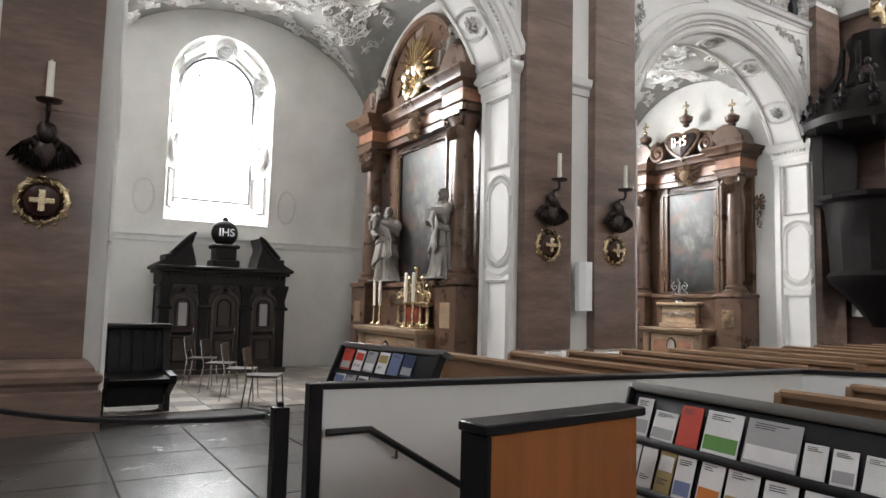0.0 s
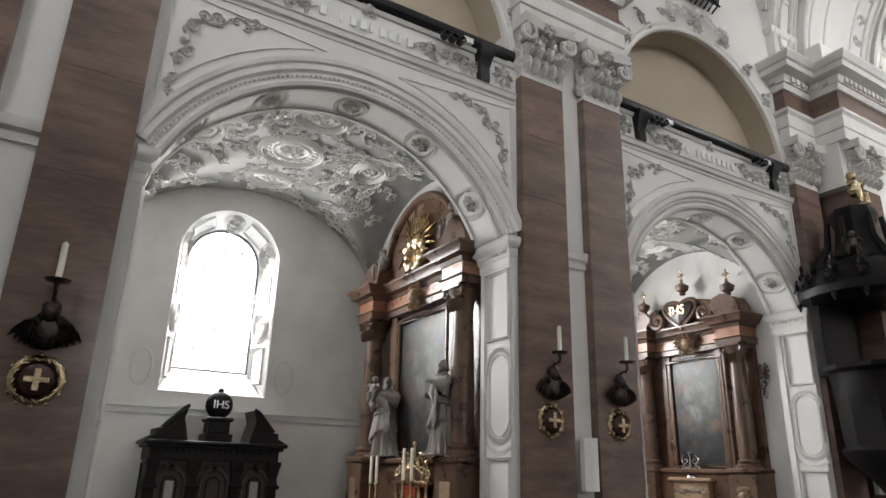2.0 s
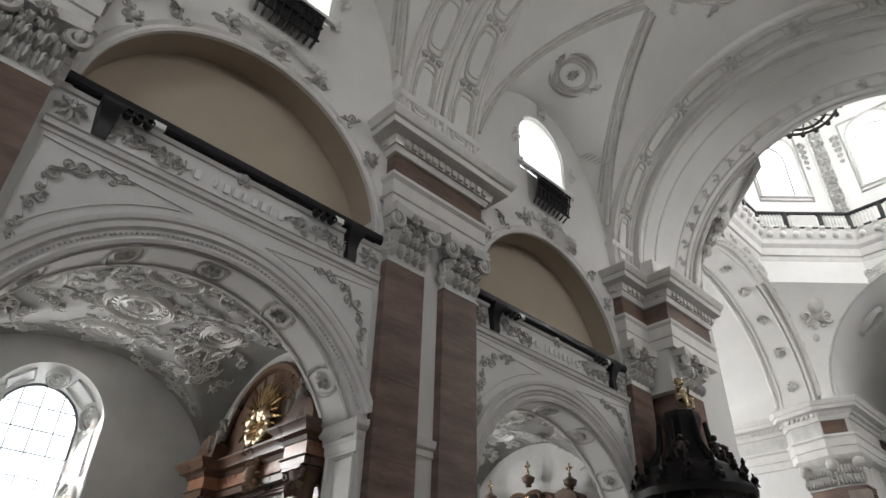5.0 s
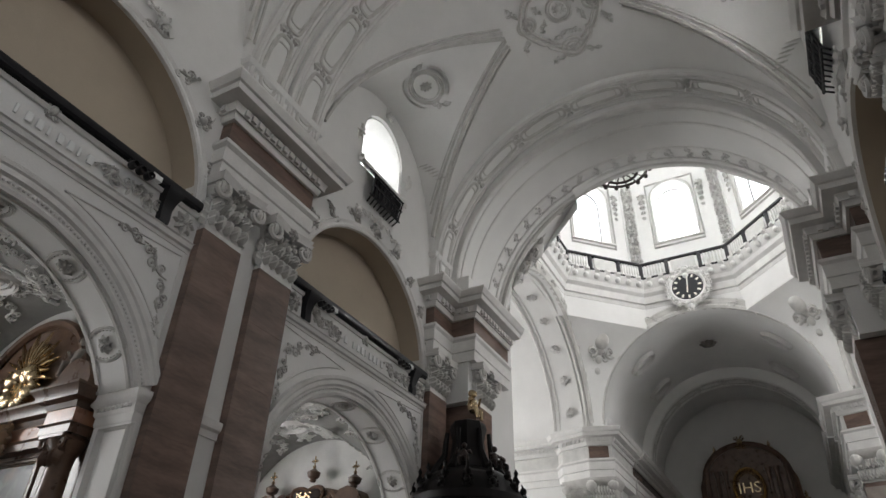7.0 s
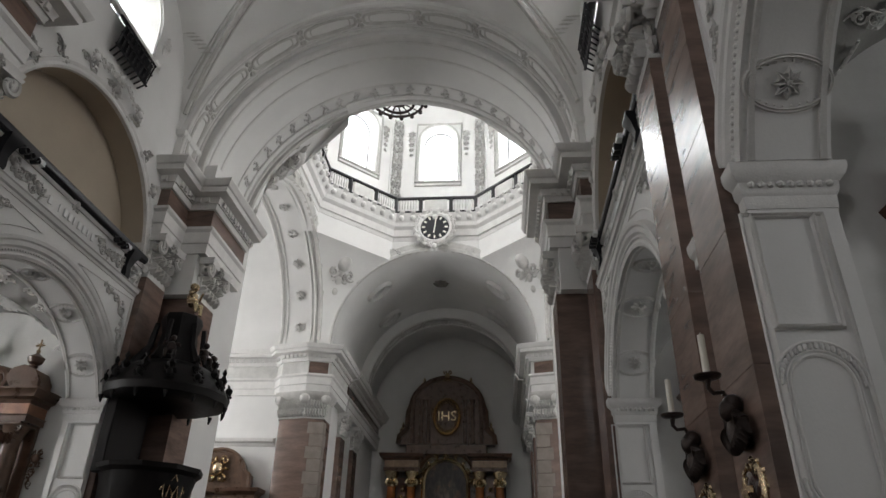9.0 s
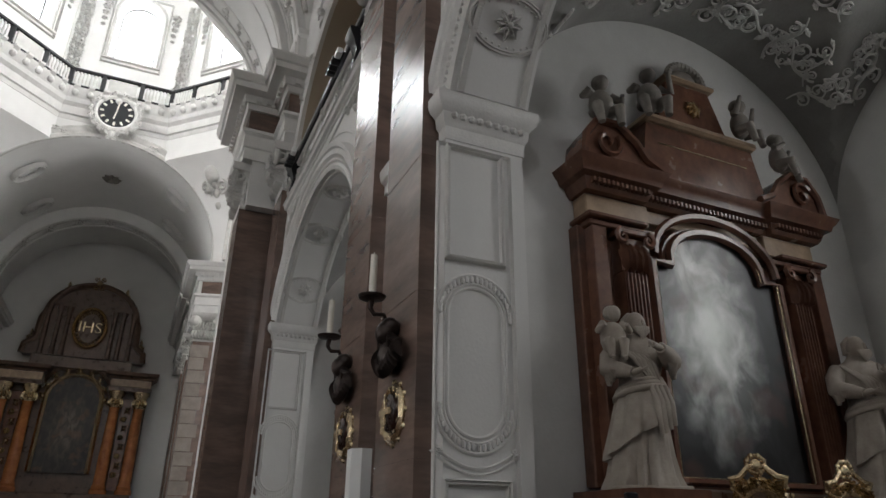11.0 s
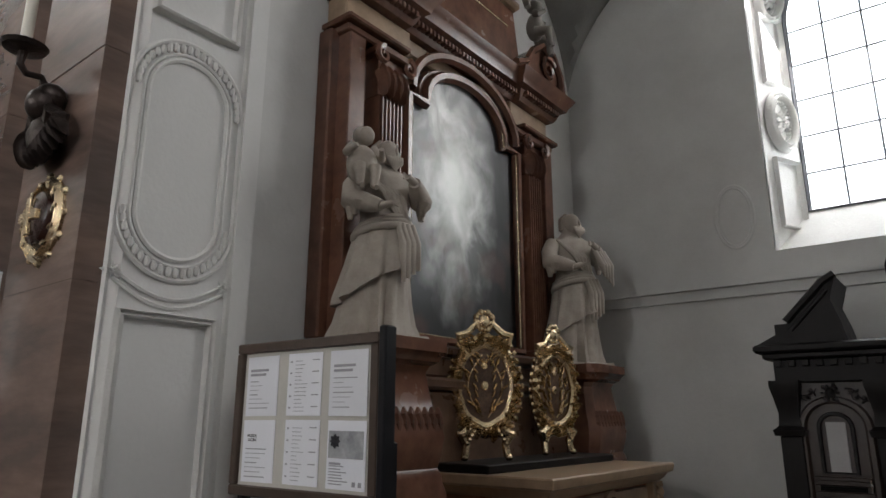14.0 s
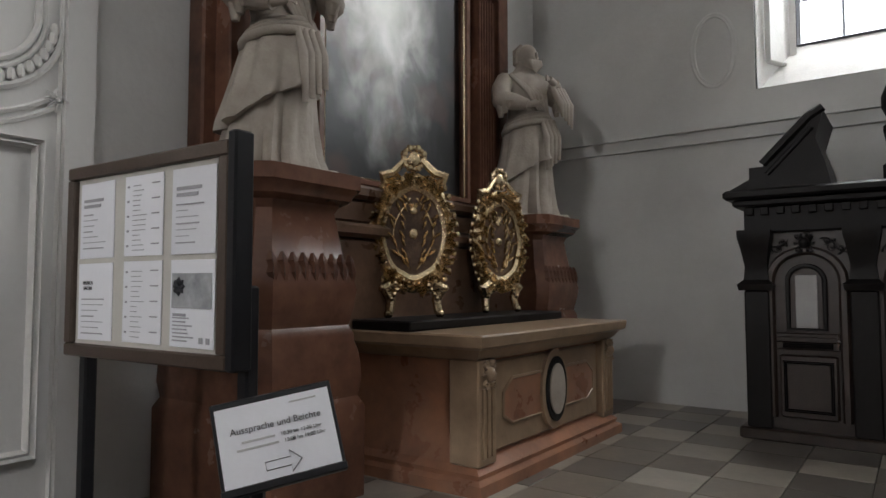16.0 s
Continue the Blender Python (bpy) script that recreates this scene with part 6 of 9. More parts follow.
    if child:
        cx, cy = -0.15 * h + sx, -0.075 * h
        ball(bm, (cx, cy, 0.82 * h), 0.076 * h, 12, 9, (1.0, 0.9, 1.3))
        ball(bm, (cx + 0.012 * h, cy - 0.015 * h, 0.965 * h), 0.044 * h, 12, 9, (0.9, 1, 1.1))
        ball(bm, (cx, cy + 0.012 * h, 0.975 * h), 0.045 * h, 10, 8)
        for e in (-1, 1):
            tube(bm, [(cx + e * 0.03 * h, cy, 0.8 * h), (cx + e * 0.04 * h, cy - 0.075 * h, 0.785 * h), (cx + e * 0.035 * h, cy - 0.07 * h, 0.7 * h), (cx + e * 0.035 * h, cy - 0.1 * h, 0.685 * h)], [0.036 * h, 0.03 * h, 0.019 * h, 0.012 * h], 8)
            tube(bm, [(cx + e * 0.05 * h, cy, 0.91 * h), (cx + e * 0.09 * h, cy - 0.03 * h, 0.86 * h), (cx + e * 0.06 * h, cy - 0.09 * h, 0.88 * h)], [0.025 * h, 0.021 * h, 0.012 * h], 7)
    else:
        for k in range(4):
            x = (0.04 - 0.02 * k) * arm * h + sx
            tube(bm, [(x + 0.1 * arm * h, -0.16 * h, 0.72 * h), (x + 0.13 * arm * h, -0.19 * h, 0.62 * h), (x + 0.15 * arm * h, -0.18 * h, (0.5 + 0.02 * k) * h)], [0.016 * h, 0.022 * h, 0.006 * h], 6)
    bevbox(bm, -0.2 * h, 0.2 * h, -0.16 * h, 0.15 * h, -0.0, 0.022 * h, 0.008)
    ob = new(name, finish(bm, name, mat, 60))
    ob.matrix_basis = pose(*at, 0, 0, rz)
    return tagged(ob, label, "statue")


def putto(name, label, h, at, rz, seed, mat):
    """A small plump seated figure."""
    rnd = random.Random(seed)
    bm = B()
    ball(bm, (0, 0, 0.42 * h), 0.22 * h, 12, 8, (1, 0.85, 1.35))
    ball(bm, (0.02 * h, -0.03 * h, 0.86 * h), 0.14 * h, 12, 8, (0.95, 1, 1.05))
    ball(bm, (0.02 * h, 0.03 * h, 0.9 * h), 0.14 * h, 10, 7)
    for e in (-1, 1):
        k = rnd.uniform(0.5, 0.9)
        tube(bm, [(e * 0.12 * h, 0, 0.25 * h), (e * 0.2 * h, -0.25 * h, 0.22 * h), (e * 0.17 * h, -0.3 * h, -0.12 * h)], [0.12 * h, 0.1 * h, 0.06 * h], 8)
        tube(bm, [(e * 0.2 * h, 0, 0.62 * h), (e * 0.36 * h, -0.08 * h, 0.5 * h), (e * 0.3 * h, -0.2 * h, k * h)], [0.08 * h, 0.065 * h, 0.04 * h], 8)
    ob = new(name, finish(bm, name, mat, 60))
    ob.matrix_basis = pose(*at, 0, 0, rz)
    return tagged(ob, label, "statue")


# ---- side altars (local: x along the wall, front towards -y) ----
def shoulder(hw, z0, z1, z2, n=14):
    """Outline with shoulders and a segmental top."""
    r = hw * 0.72
    pts = [(-hw, z0), (-hw, z1), (-r, z1)]
    pts += [(-r * math.cos(math.pi * i / n), z1 + (z2 - z1) * math.sin(math.pi * i / n) ** 0.8) for i in range(1, n)]
    return pts + [(r, z1), (hw, z1), (hw, z0)]


def slab(bm, x0, x1, d0, d1, z0, z1, r=0.015):
    """A block standing out from the wall from depth d0 to d1."""
    bevbox(bm, x0, x1, -d1, -d0, z0, z1, r)


def vase_pedestal(bm, x, d, z0, z1, w):
    prof = ((0, 1.2), (0.28, 1.2), (0.31, 1.12), (0.36, 1.16), (0.405, 1.15), (0.45, 1.12), (0.48, 1.07), (0.5, 1.07), (0.53, 1.0), (0.58, 1.06), (0.64, 1.1), (0.70, 1.04), (0.74, 0.93), (0.88, 0.82), (0.905, 0.88), (0.92, 1.02), (0.94, 1.06), (0.955, 1.14), (1.0, 1.14))
    loft(bm, [[(x + sx * w / 2 * k, -d + sy * w / 2 * k, z0 + (z1 - z0) * t) for sx, sy in ((-1, 1), (-1, -0.8), (-0.8, -1), (0.8, -1), (1, -0.8), (1, 1))] for t, k in prof])


def corner_leaf(bm, x, z, d, w=0.36, h=0.38):
    for i in range(4):
        q = B(); leaf_to(q, 0, 0, math.pi / 2, h, w / 3.2, 0.07)
        add(bm, q, facing((x - w / 2 + w * (i + 0.5) / 4, -d, z), (0, -1, 0.2))); q.free()
    for e in (-1, 1):
        tube(bm, [(x + e * w / 2 + p[0], -d - 0.05, z + h + p[1]) for p in spiral(0, 0, 0.09, 1.3, 1.57, -e)], [0.035 - 0.02 * i / 22 for i in range(23)], 5)


def altar_south():
    al = thing("side_altar", "brown-red marble altar with an arched painting and broken pediment", "altar", (7.95, -9.03, 0), -90)
    al.scale = (0.9, 1, 0.94)
    bm = B()
    slab(bm, -1.3, 1.3, 0, 0.5, 0, 0.9); part("altar_base", bm, ALTARWOOD, al)
    for w, d, z0, z1, nm in ((1.3, 0.62, 0.9, 1.62, "predella"), (1.4, 0.66, 1.62, 1.72, "ledge"), (1.3, 0.58, 1.72, 1.9, "predella"), (1.5, 0.62, 1.9, 2.0, "ledge")):
        bm = B(); slab(bm, -w, w, 0, d, z0, z1, 0.025); part(nm, bm, ALTARWOOD, al)
    bm = B()
    slab(bm, -1.95, 1.95, 0, 0.16, 2.0, 4.75); part("back_wall", bm, MARBLERED, al)
    for e in (-1, 1):
        bm = B(); slab(bm, e * 1.75 - 0.1, e * 1.75 + 0.1, 0.1, 0.3, 2.0, 4.7, 0.01); part("side_strip", bm, MARBLERED, al)
    for e in (-1, 1):
        bm = B(); vase_pedestal(bm, e * 1.72, 0.52, 0.0, 1.96, 0.78); part("pedestal", bm, MARBLERED, al)
        bm = B()
        for k in range(9):
            q = B(); leaf_to(q, 0, 0, -math.pi / 2, 0.2, 0.085, 0.02); add(bm, q, facing((e * 1.72 - 0.32 + 0.08 * k, -0.895, 1.47), (0, -1, 0.15))); q.free()
        part("leaf_band", bm, MARBLERED, al)
        # fluted pilaster
        bm = B()
        x0, w = e * 1.32, 0.36
        ring = []
        for k in range(7):
            u = x0 - w / 2 + w * k / 7
            ring += [(u + 0.006, 0.34), (u + 0.012, 0.315), (u + w / 7 - 0.012, 0.315), (u + w / 7 - 0.006, 0.34)]
        loft(bm, [[(x0 - w / 2, 0.0, z)] + [(u, -d, z) for u, d in ring] + [(x0 + w / 2, 0.0, z)] for z in (2.12, 4.2)])
        slab(bm, x0 - 0.22, x0 + 0.22, 0.0, 0.4, 2.0, 2.12)
        part("fluted_pilaster", bm, MARBLERED, al)
        bm = B(); corner_leaf(bm, x0, 4.2, 0.33); slab(bm, x0 - 0.22, x0 + 0.22, 0.0, 0.38, 4.62, 4.7); slab(bm, x0 - 0.17, x0 + 0.17, 0.0, 0.32, 4.2, 4.62); part("pilaster_capital", bm, MARBLERED, al)
    # frame and painting
    out = shoulder(1.02, 2.1, 4.42, 4.92)
    bm = B(); tube(bm, [(x, -0.26, z) for x, z in out], 0.06, 6, loop=True); tube(bm, [(x * 1.09, -0.2, 2.1 + (z - 2.1) * 1.035 - 0.06) for x, z in out], 0.05, 6, loop=True); part("picture_frame", bm, MARBLERED, al)
    bm = B(); tube(bm, [(x * 0.955, -0.285, 2.1 + (z - 2.1) * 0.985 + 0.03) for x, z in out], 0.014, 5, loop=True); part("gilt_fillet", bm, GOLD, al)
    bm = B(); inn = shoulder(1.0, 2.1, 4.4, 4.9); loft(bm, [[(x, -d, z) for x, z in inn] for d in (0.17, 0.22)])
    part("painting", bm, painting_material("cloud_painting", 0.62, -0.2, 3.75, 0.85, 1.5, (0.92, 0.95, 0.92), (0.018, 0.018, 0.02), (0.12, 0.05, 0.035), 0), al, "dark oil painting with a pale column of light")
    # entablature
    bm = B()
    for e in (-1, 1):
        slab(bm, min(e * 0.92, e * 1.88), max(e * 0.92, e * 1.88), 0.0, 0.3, 4.7, 4.78); slab(bm, min(e * 1.08, e * 1.93), max(e * 1.08, e * 1.93), 0.0, 0.36, 4.78, 4.84)
        part("architrave", bm, MARBLERED, al); bm = B()
    sweep(bm, [(-1.88, 0), (-1.88, -0.3), (-1.05, -0.3), (-1.05, -0.22), (1.05, -0.22), (1.05, -0.3), (1.88, -0.3), (1.88, 0)], [(-0.2, 5.12), (0.02, 5.12), (0.05, 5.16), (0.08, 5.24), (0.15, 5.27), (0.17, 5.33), (0.2, 5.36), (0.24, 5.43), (-0.2, 5.45)])
    part("cornice", bm, MARBLERED, al)
    bm = B()
    for k in range(58):
        x = -1.85 + 3.7 * k / 57
        slab(bm, x - 0.02, x + 0.02, 0.2, 0.42 if abs(x) > 1.05 else 0.34, 5.17, 5.23, 0.004)
    tagged(part("dentil_row", bm, MARBLERED, al, smooth=0), kind="stuff")
    bm = B()
    for e in (-1, 1):
        slab(bm, min(e * 0.95, e * 1.86), max(e * 0.95, e * 1.86), 0, 0.24, 4.84, 5.12)
    slab(bm, -0.95, 0.95, 0, 0.17, 4.94, 5.12)
    part("frieze", bm, MARBLECREAM, al, "cream marble frieze")
    bm = B()
    arc = [(-0.98 * math.cos(math.pi * i / 16), 4.5 + 0.62 * math.sin(math.pi * i / 16)) for i in range(17)]
    tube(bm, [(x, -0.28, z) for x, z in arc], 0.055, 6)
    part("arched_hood", bm, MARBLERED, al)
    # broken pediment
    for e in (-1, 1):
        bm = B()
        pts = [(e * 1.98, 5.45), (e * 1.93, 5.75), (e * 1.75, 5.98), (e * 1.45, 6.0), (e * 1.2, 5.82), (e * 1.05, 5.62), (e * 0.8, 5.5), (e * 0.8, 5.45)]
        loft(bm, [[(x, -d, z) for x, z in pts] for d in (0.05, 0.4)])
        tube(bm, [(x, -0.42, z) for x, z in pts[:-1]], 0.05, 6)
        tube(bm, [(e * 1.62 + p[0], -0.43, 5.72 + p[1]) for p in spiral(0, 0, 0.2, 1.2, 0.6, e)], 0.03, 5)
        part("scroll_pediment", bm, MARBLERED, al)
    bm = B()
    for pts, d in (([(-1.05, 5.45), (1.05, 5.45), (0.9, 6.25), (-0.9, 6.25)], 0.34), ([(-0.62, 6.35), (0.62, 6.35), (0.36, 7.1), (-0.36, 7.1)], 0.26)):
        loft(bm, [[(x, -q, z) for x, z in pts] for q in (0.02, d)])
    part("attic_panel", bm, MARBLERED, al)
    bm = B(); slab(bm, -0.95, 0.95, 0, 0.42, 6.25, 6.36, 0.03); slab(bm, -0.45, 0.45, 0, 0.34, 7.08, 7.16, 0.03); part("attic_moulding", bm, MARBLECREAM, al)
    bm = B(); add(bm, rosette_pattern(0.14, 8), facing((0.02, -0.27, 6.72), (0, -1, 0))); tube(bm, [(-0.75, -0.35, 5.98), (0.75, -0.35, 5.98)], 0.008, 4); part("gilt_star", bm, GOLD, al)
    bm = B(); ball(bm, (0, -0.15, 7.2), 0.24, 12, 8, (1.2, 0.6, 0.9))
    for k in range(14):
        a = math.pi * k / 13
        ball(bm, (0.3 * math.cos(a), -0.25, 7.2 + 0.22 * math.sin(a)), 0.06, 6, 4)
    part("crest", bm, STATUEDARK, al)
    y = lambda lx: -9.03 - 0.9 * lx
    putto("putto", "grey stone putto seated on the altar pediment", 0.68, (7.6, y(-0.8), 5.93), -110, 1, STATUEDARK)
    putto("putto", "grey stone putto seated on the altar pediment", 0.62, (7.55, y(0.72), 5.93), -70, 2, STATUEDARK)
    putto("putto", "grey stone putto at the end of the altar pediment", 0.6, (7.55, y(1.35), 5.6), -60, 3, STATUEDARK)
    putto("putto", "grey stone putto at the end of the altar pediment", 0.66, (7.6, y(-1.6), 5.62), -100, 4, STATUEDARK)
    statue("saint_statue", "pale stone statue of a robed figure with a child", 1.58, (7.43, y(-1.68), 1.842), -112, 5, STATUE, child=True, lean=0.03)
    statue("saint_statue", "pale stone statue of a bending robed figure on a pedestal", 1.74, (7.45, y(1.76), 1.842), -118, 9, STATUE, lean=0.05, arm=1)
    return al


def altar_table(name, label, at, rz, w, depth, h, oval=True):
    tb = thing(name, label, "altar table", at, rz)
    bm = B()
    f = lambda o, z: [(-w / 2 - o, -depth - o, z), (w / 2 + o, -depth - o, z), (w / 2 + o, 0, z), (-w / 2 - o, 0, z)]
    loft(bm, [f(-0.02, h - 0.16), f(0.02, h - 0.13), f(0.05, h - 0.09), f(0.09, h - 0.07), f(0.1, h - 0.01), f(0.09, h)])
    part("top_slab", bm, MARBLECREAM, tb, "cream-grey marble table slab", 20)
    bm = B(); bevbox(bm, -w / 2 + 0.1, w / 2 - 0.1, -depth + 0.06, 0, 0.12, h - 0.15, 0.01)
    # bulging side
    for e in (-1, 1):
        loft(bm, [[(e * (w / 2 - 0.1 + k), -depth + 0.12, z), (e * (w / 2 - 0.1 + k), 0, z), (e * (w / 2 - 0.25), 0, z), (e * (w / 2 - 0.25), -depth + 0.12, z)] for z, k in ((0.1, 0.1), (0.25, 0.05), (0.5, 0.01), (h - 0.3, 0.06), (h - 0.16, 0.09))])
    part("body", bm, MARBLEPINK, tb)
    bm = B(); loft(bm, [f(0.06, 0), f(0.06, 0.07), f(0.02, 0.09), f(0.03, 0.12), f(-0.01, 0.15), f(-0.06, 0.18)]); part("plinth", bm, MARBLEPINK, tb, smooth=20)
    for e in (-1, 1):
        bm = B()
        x = e * (w / 2 - 0.1)
        bevbox(bm, x - 0.1, x + 0.1, -depth - 0.01, -depth + 0.2, 0.15, h - 0.15, 0.01)
        for k in (-1, 0, 1):
            tube(bm, [(x + 0.05 * k, -depth - 0.012, 0.2), (x + 0.05 * k, -depth - 0.012, h - 0.32)], 0.016, 5)
        add(bm, CARTOUCHE, facing((x, -depth - 0.02, h - 0.24), (0, -1, 0), size=0.26))
        part("corner_pilaster", bm, MARBLECREAM, tb)
    bm = B(); bevbox(bm, -w / 2 + 0.24, w / 2 - 0.24, -depth + 0.03, -depth + 0.08, 0.2, h - 0.18, 0.01); part("front_panel", bm, MARBLECREAM, tb)
    if oval:
        for e in (-1, 1):
            bm = B()
            q = [(e * 0.14, 0.34), (e * (w / 2 - 0.45), 0.34), (e * (w / 2 - 0.34), 0.4), (e * (w / 2 - 0.34), h - 0.38), (e * (w / 2 - 0.45), h - 0.3), (e * 0.14, h - 0.3)]
            loft(bm, [[(x, -depth + d, z) for x, z in q] for d in (0.024, 0.04)])
            part("inset_panel", bm, MARBLEPINK, tb)
            bm = B(); tube(bm, [(x, -depth + 0.03, z) for x, z in q], 0.014, 5, loop=True); part("panel_moulding", bm, MARBLECREAM, tb)
        zc = (h + 0.05) / 2
        for nm, rx, rz_, d, mt in (("oval_rim", 0.2, 0.275, 0.0, MARBLECREAM), ("oval_ring", 0.155, 0.225, -0.012, BLACKSTONE), ("oval_stone", 0.115, 0.175, -0.022, STATUE)):
            bm = B(); loft(bm, [[(rx * math.cos(t), -depth + q, zc + rz_ * math.sin(t)) for t in lin(0, 2 * math.pi, 28)[:-1]] for q in (0.04, 0.01 + d, 0.004 + d)]); part(nm, bm, mt, tb)
    return tb


altar_south()
altar_table("altar_table", "pink and cream marble altar table with an oval inlay", (7.5, -9.2, 0), -90, 2.04, 1.08, 0.92)
bm = B(); bevbox(bm, 6.85, 7.45, -10.2, -8.1, 0.921, 0.985, 0.01)
tagged(new("altar_step", finish(bm, "altar_step", BLACKWOOD)), "dark wooden shelf lying on the altar table", "shelf")


def reliquary(at, rz, seed, label):
    """A gilded standing reliquary with a lobed oval frame on two scrolled feet, 1.19 m high."""
    rq = thing("reliquary", label, "reliquary", at, rz, "gilded reliquaries")
    def lobed(t, k=1.0):
        r = 1 + 0.018 * math.cos(8 * t)
        return (0.235 * k * r * math.cos(t), 0.335 * k * r * math.sin(t) * (1.04 if math.sin(t) > 0 else 1.0) + 0.58)
    T = lin(0, 2 * math.pi, 48)[:-1]
    bm = B()
    loft(bm, [[(lobed(t, k)[0], -d, lobed(t, k)[1]) for t in T] for k, d in ((1.2, 0.0), (1.22, 0.03), (1.12, 0.05), (1.08, 0.035), (0.95, 0.06), (0.85, 0.045), (0.84, 0.01))], cap=False)
    loft(bm, [[(lobed(t, k)[0], d, lobed(t, k)[1]) for t in T] for k, d in ((1.2, 0.0), (1.15, 0.03), (0.2, 0.03))])
    part("oval_frame", bm, GOLD, rq)
    bm = B()
    for k, t in enumerate(lin(0, 2 * math.pi, 40)[:-1]):
        x, z = lobed(t, 1.30)
        if abs(math.cos(t)) > 0.35:
            ball(bm, (x, -0.02, z), 0.024, 7, 5)
        x, z = lobed(t, 1.02)
        ball(bm, (x, -0.055, z), 0.011, 6, 4)
    rnd = random.Random(seed)
    for k in range(96):
        t = 6.2832 * k / 96 + rnd.uniform(-0.03, 0.03)
        x, z = lobed(t, (1.04, 1.12, 1.2)[k % 3])
        q = B(); leaf_to(q, 0, 0, rnd.uniform(0, 6.28), 0.055, 0.032, 0.028); add(bm, q, facing((x, -0.045, z), (0, -1, 0))); q.free()
    part("bead_border", bm, GOLD, rq)
    bm = B(); loft(bm, [[(lobed(t, k)[0], -d, lobed(t, k)[1]) for t in T] for k, d in ((0.85, 0.0), (0.84, 0.02))]); part("relic_field", bm, RELICRED, rq, "dark red fabric field behind glass")
    bm = B()
    for e in (-1, 1):
        for k in range(8):
            z = 0.36 + 0.062 * k
            for r, ln in ((0.045, 0.075), (0.115, 0.085)):
                q = B(); leaf_to(q, 0, 0, math.pi / 2 - e * (0.35 + 5 * r * (k % 2)), ln, 0.034, 0.016); add(bm, q, facing((e * (0.02 + r * math.sin(math.pi * (k + 1) / 9)), -0.025, z), (0, -1, 0))); q.free()
        tube(bm, [(e * (0.02 + 0.12 * math.sin(math.pi * k / 12)), -0.025, 0.33 + 0.5 * k / 12) for k in range(13)], 0.007, 5)
    ball(bm, (0, -0.025, 0.58), 0.034, 8, 6, (1, 0.5, 1.2))
    ball(bm, (0, -0.025, 0.74), 0.03, 8, 6, (1, 0.5, 1))
    for k in range(5):
        tube(bm, [(0.0, -0.025, 0.74), (0.022 * (k - 2), -0.025, 0.80)], 0.006, 4)
    part("gilt_sprays", bm, GOLD, rq)
    bm = B()   # crest
    for e in (-1, 1):
        tube(bm, [(e * 0.2, -0.02, 0.92), (e * 0.22, -0.04, 0.99), (e * 0.15, -0.05, 1.0), (e * 0.1, -0.04, 1.05), (e * 0.06, -0.03, 1.1), (0, -0.03, 1.06)], [0.03, 0.035, 0.03, 0.028, 0.024, 0.02], 7)
    for k in range(16):
        a = 2 * math.pi * k / 16
        ball(bm, (0.075 * math.cos(a), -0.03, 1.11 + 0.075 * math.sin(a)), 0.02 + 0.008 * (k % 2), 7, 5)
    ball(bm, (0, -0.04, 1.1), 0.05, 9, 6, (1, 0.6, 1.2))
    part("crest", bm, GOLD, rq)
    for e in (-1, 1):
        bm = B()
        tube(bm, [(e * 0.05, 0, 0.2), (e * 0.14, -0.03, 0.24), (e * 0.2, -0.04, 0.2), (e * 0.16, -0.03, 0.12), (e * 0.17, -0.05, 0.03)], [0.05, 0.055, 0.05, 0.035, 0.03], 8)
        ball(bm, (e * 0.18, -0.06, 0.025), 0.032, 8, 6)
        ball(bm, (e * 0.22, -0.04, 0.2), 0.03, 8, 5)
        for k in range(4):
            ball(bm, (e * (0.1 + 0.02 * k), -0.065, 0.22 - 0.03 * k), 0.02, 6, 4)
        part("scroll_foot", bm, GOLD, rq)
    return rq


reliquary((7.2, -8.57, 0.985), -132, 1, "gilded oval reliquary with beaded rim and floral relic field")
reliquary((7.2, -9.70, 0.985), -106, 2, "gilded oval reliquary with beaded rim and plain brown field")


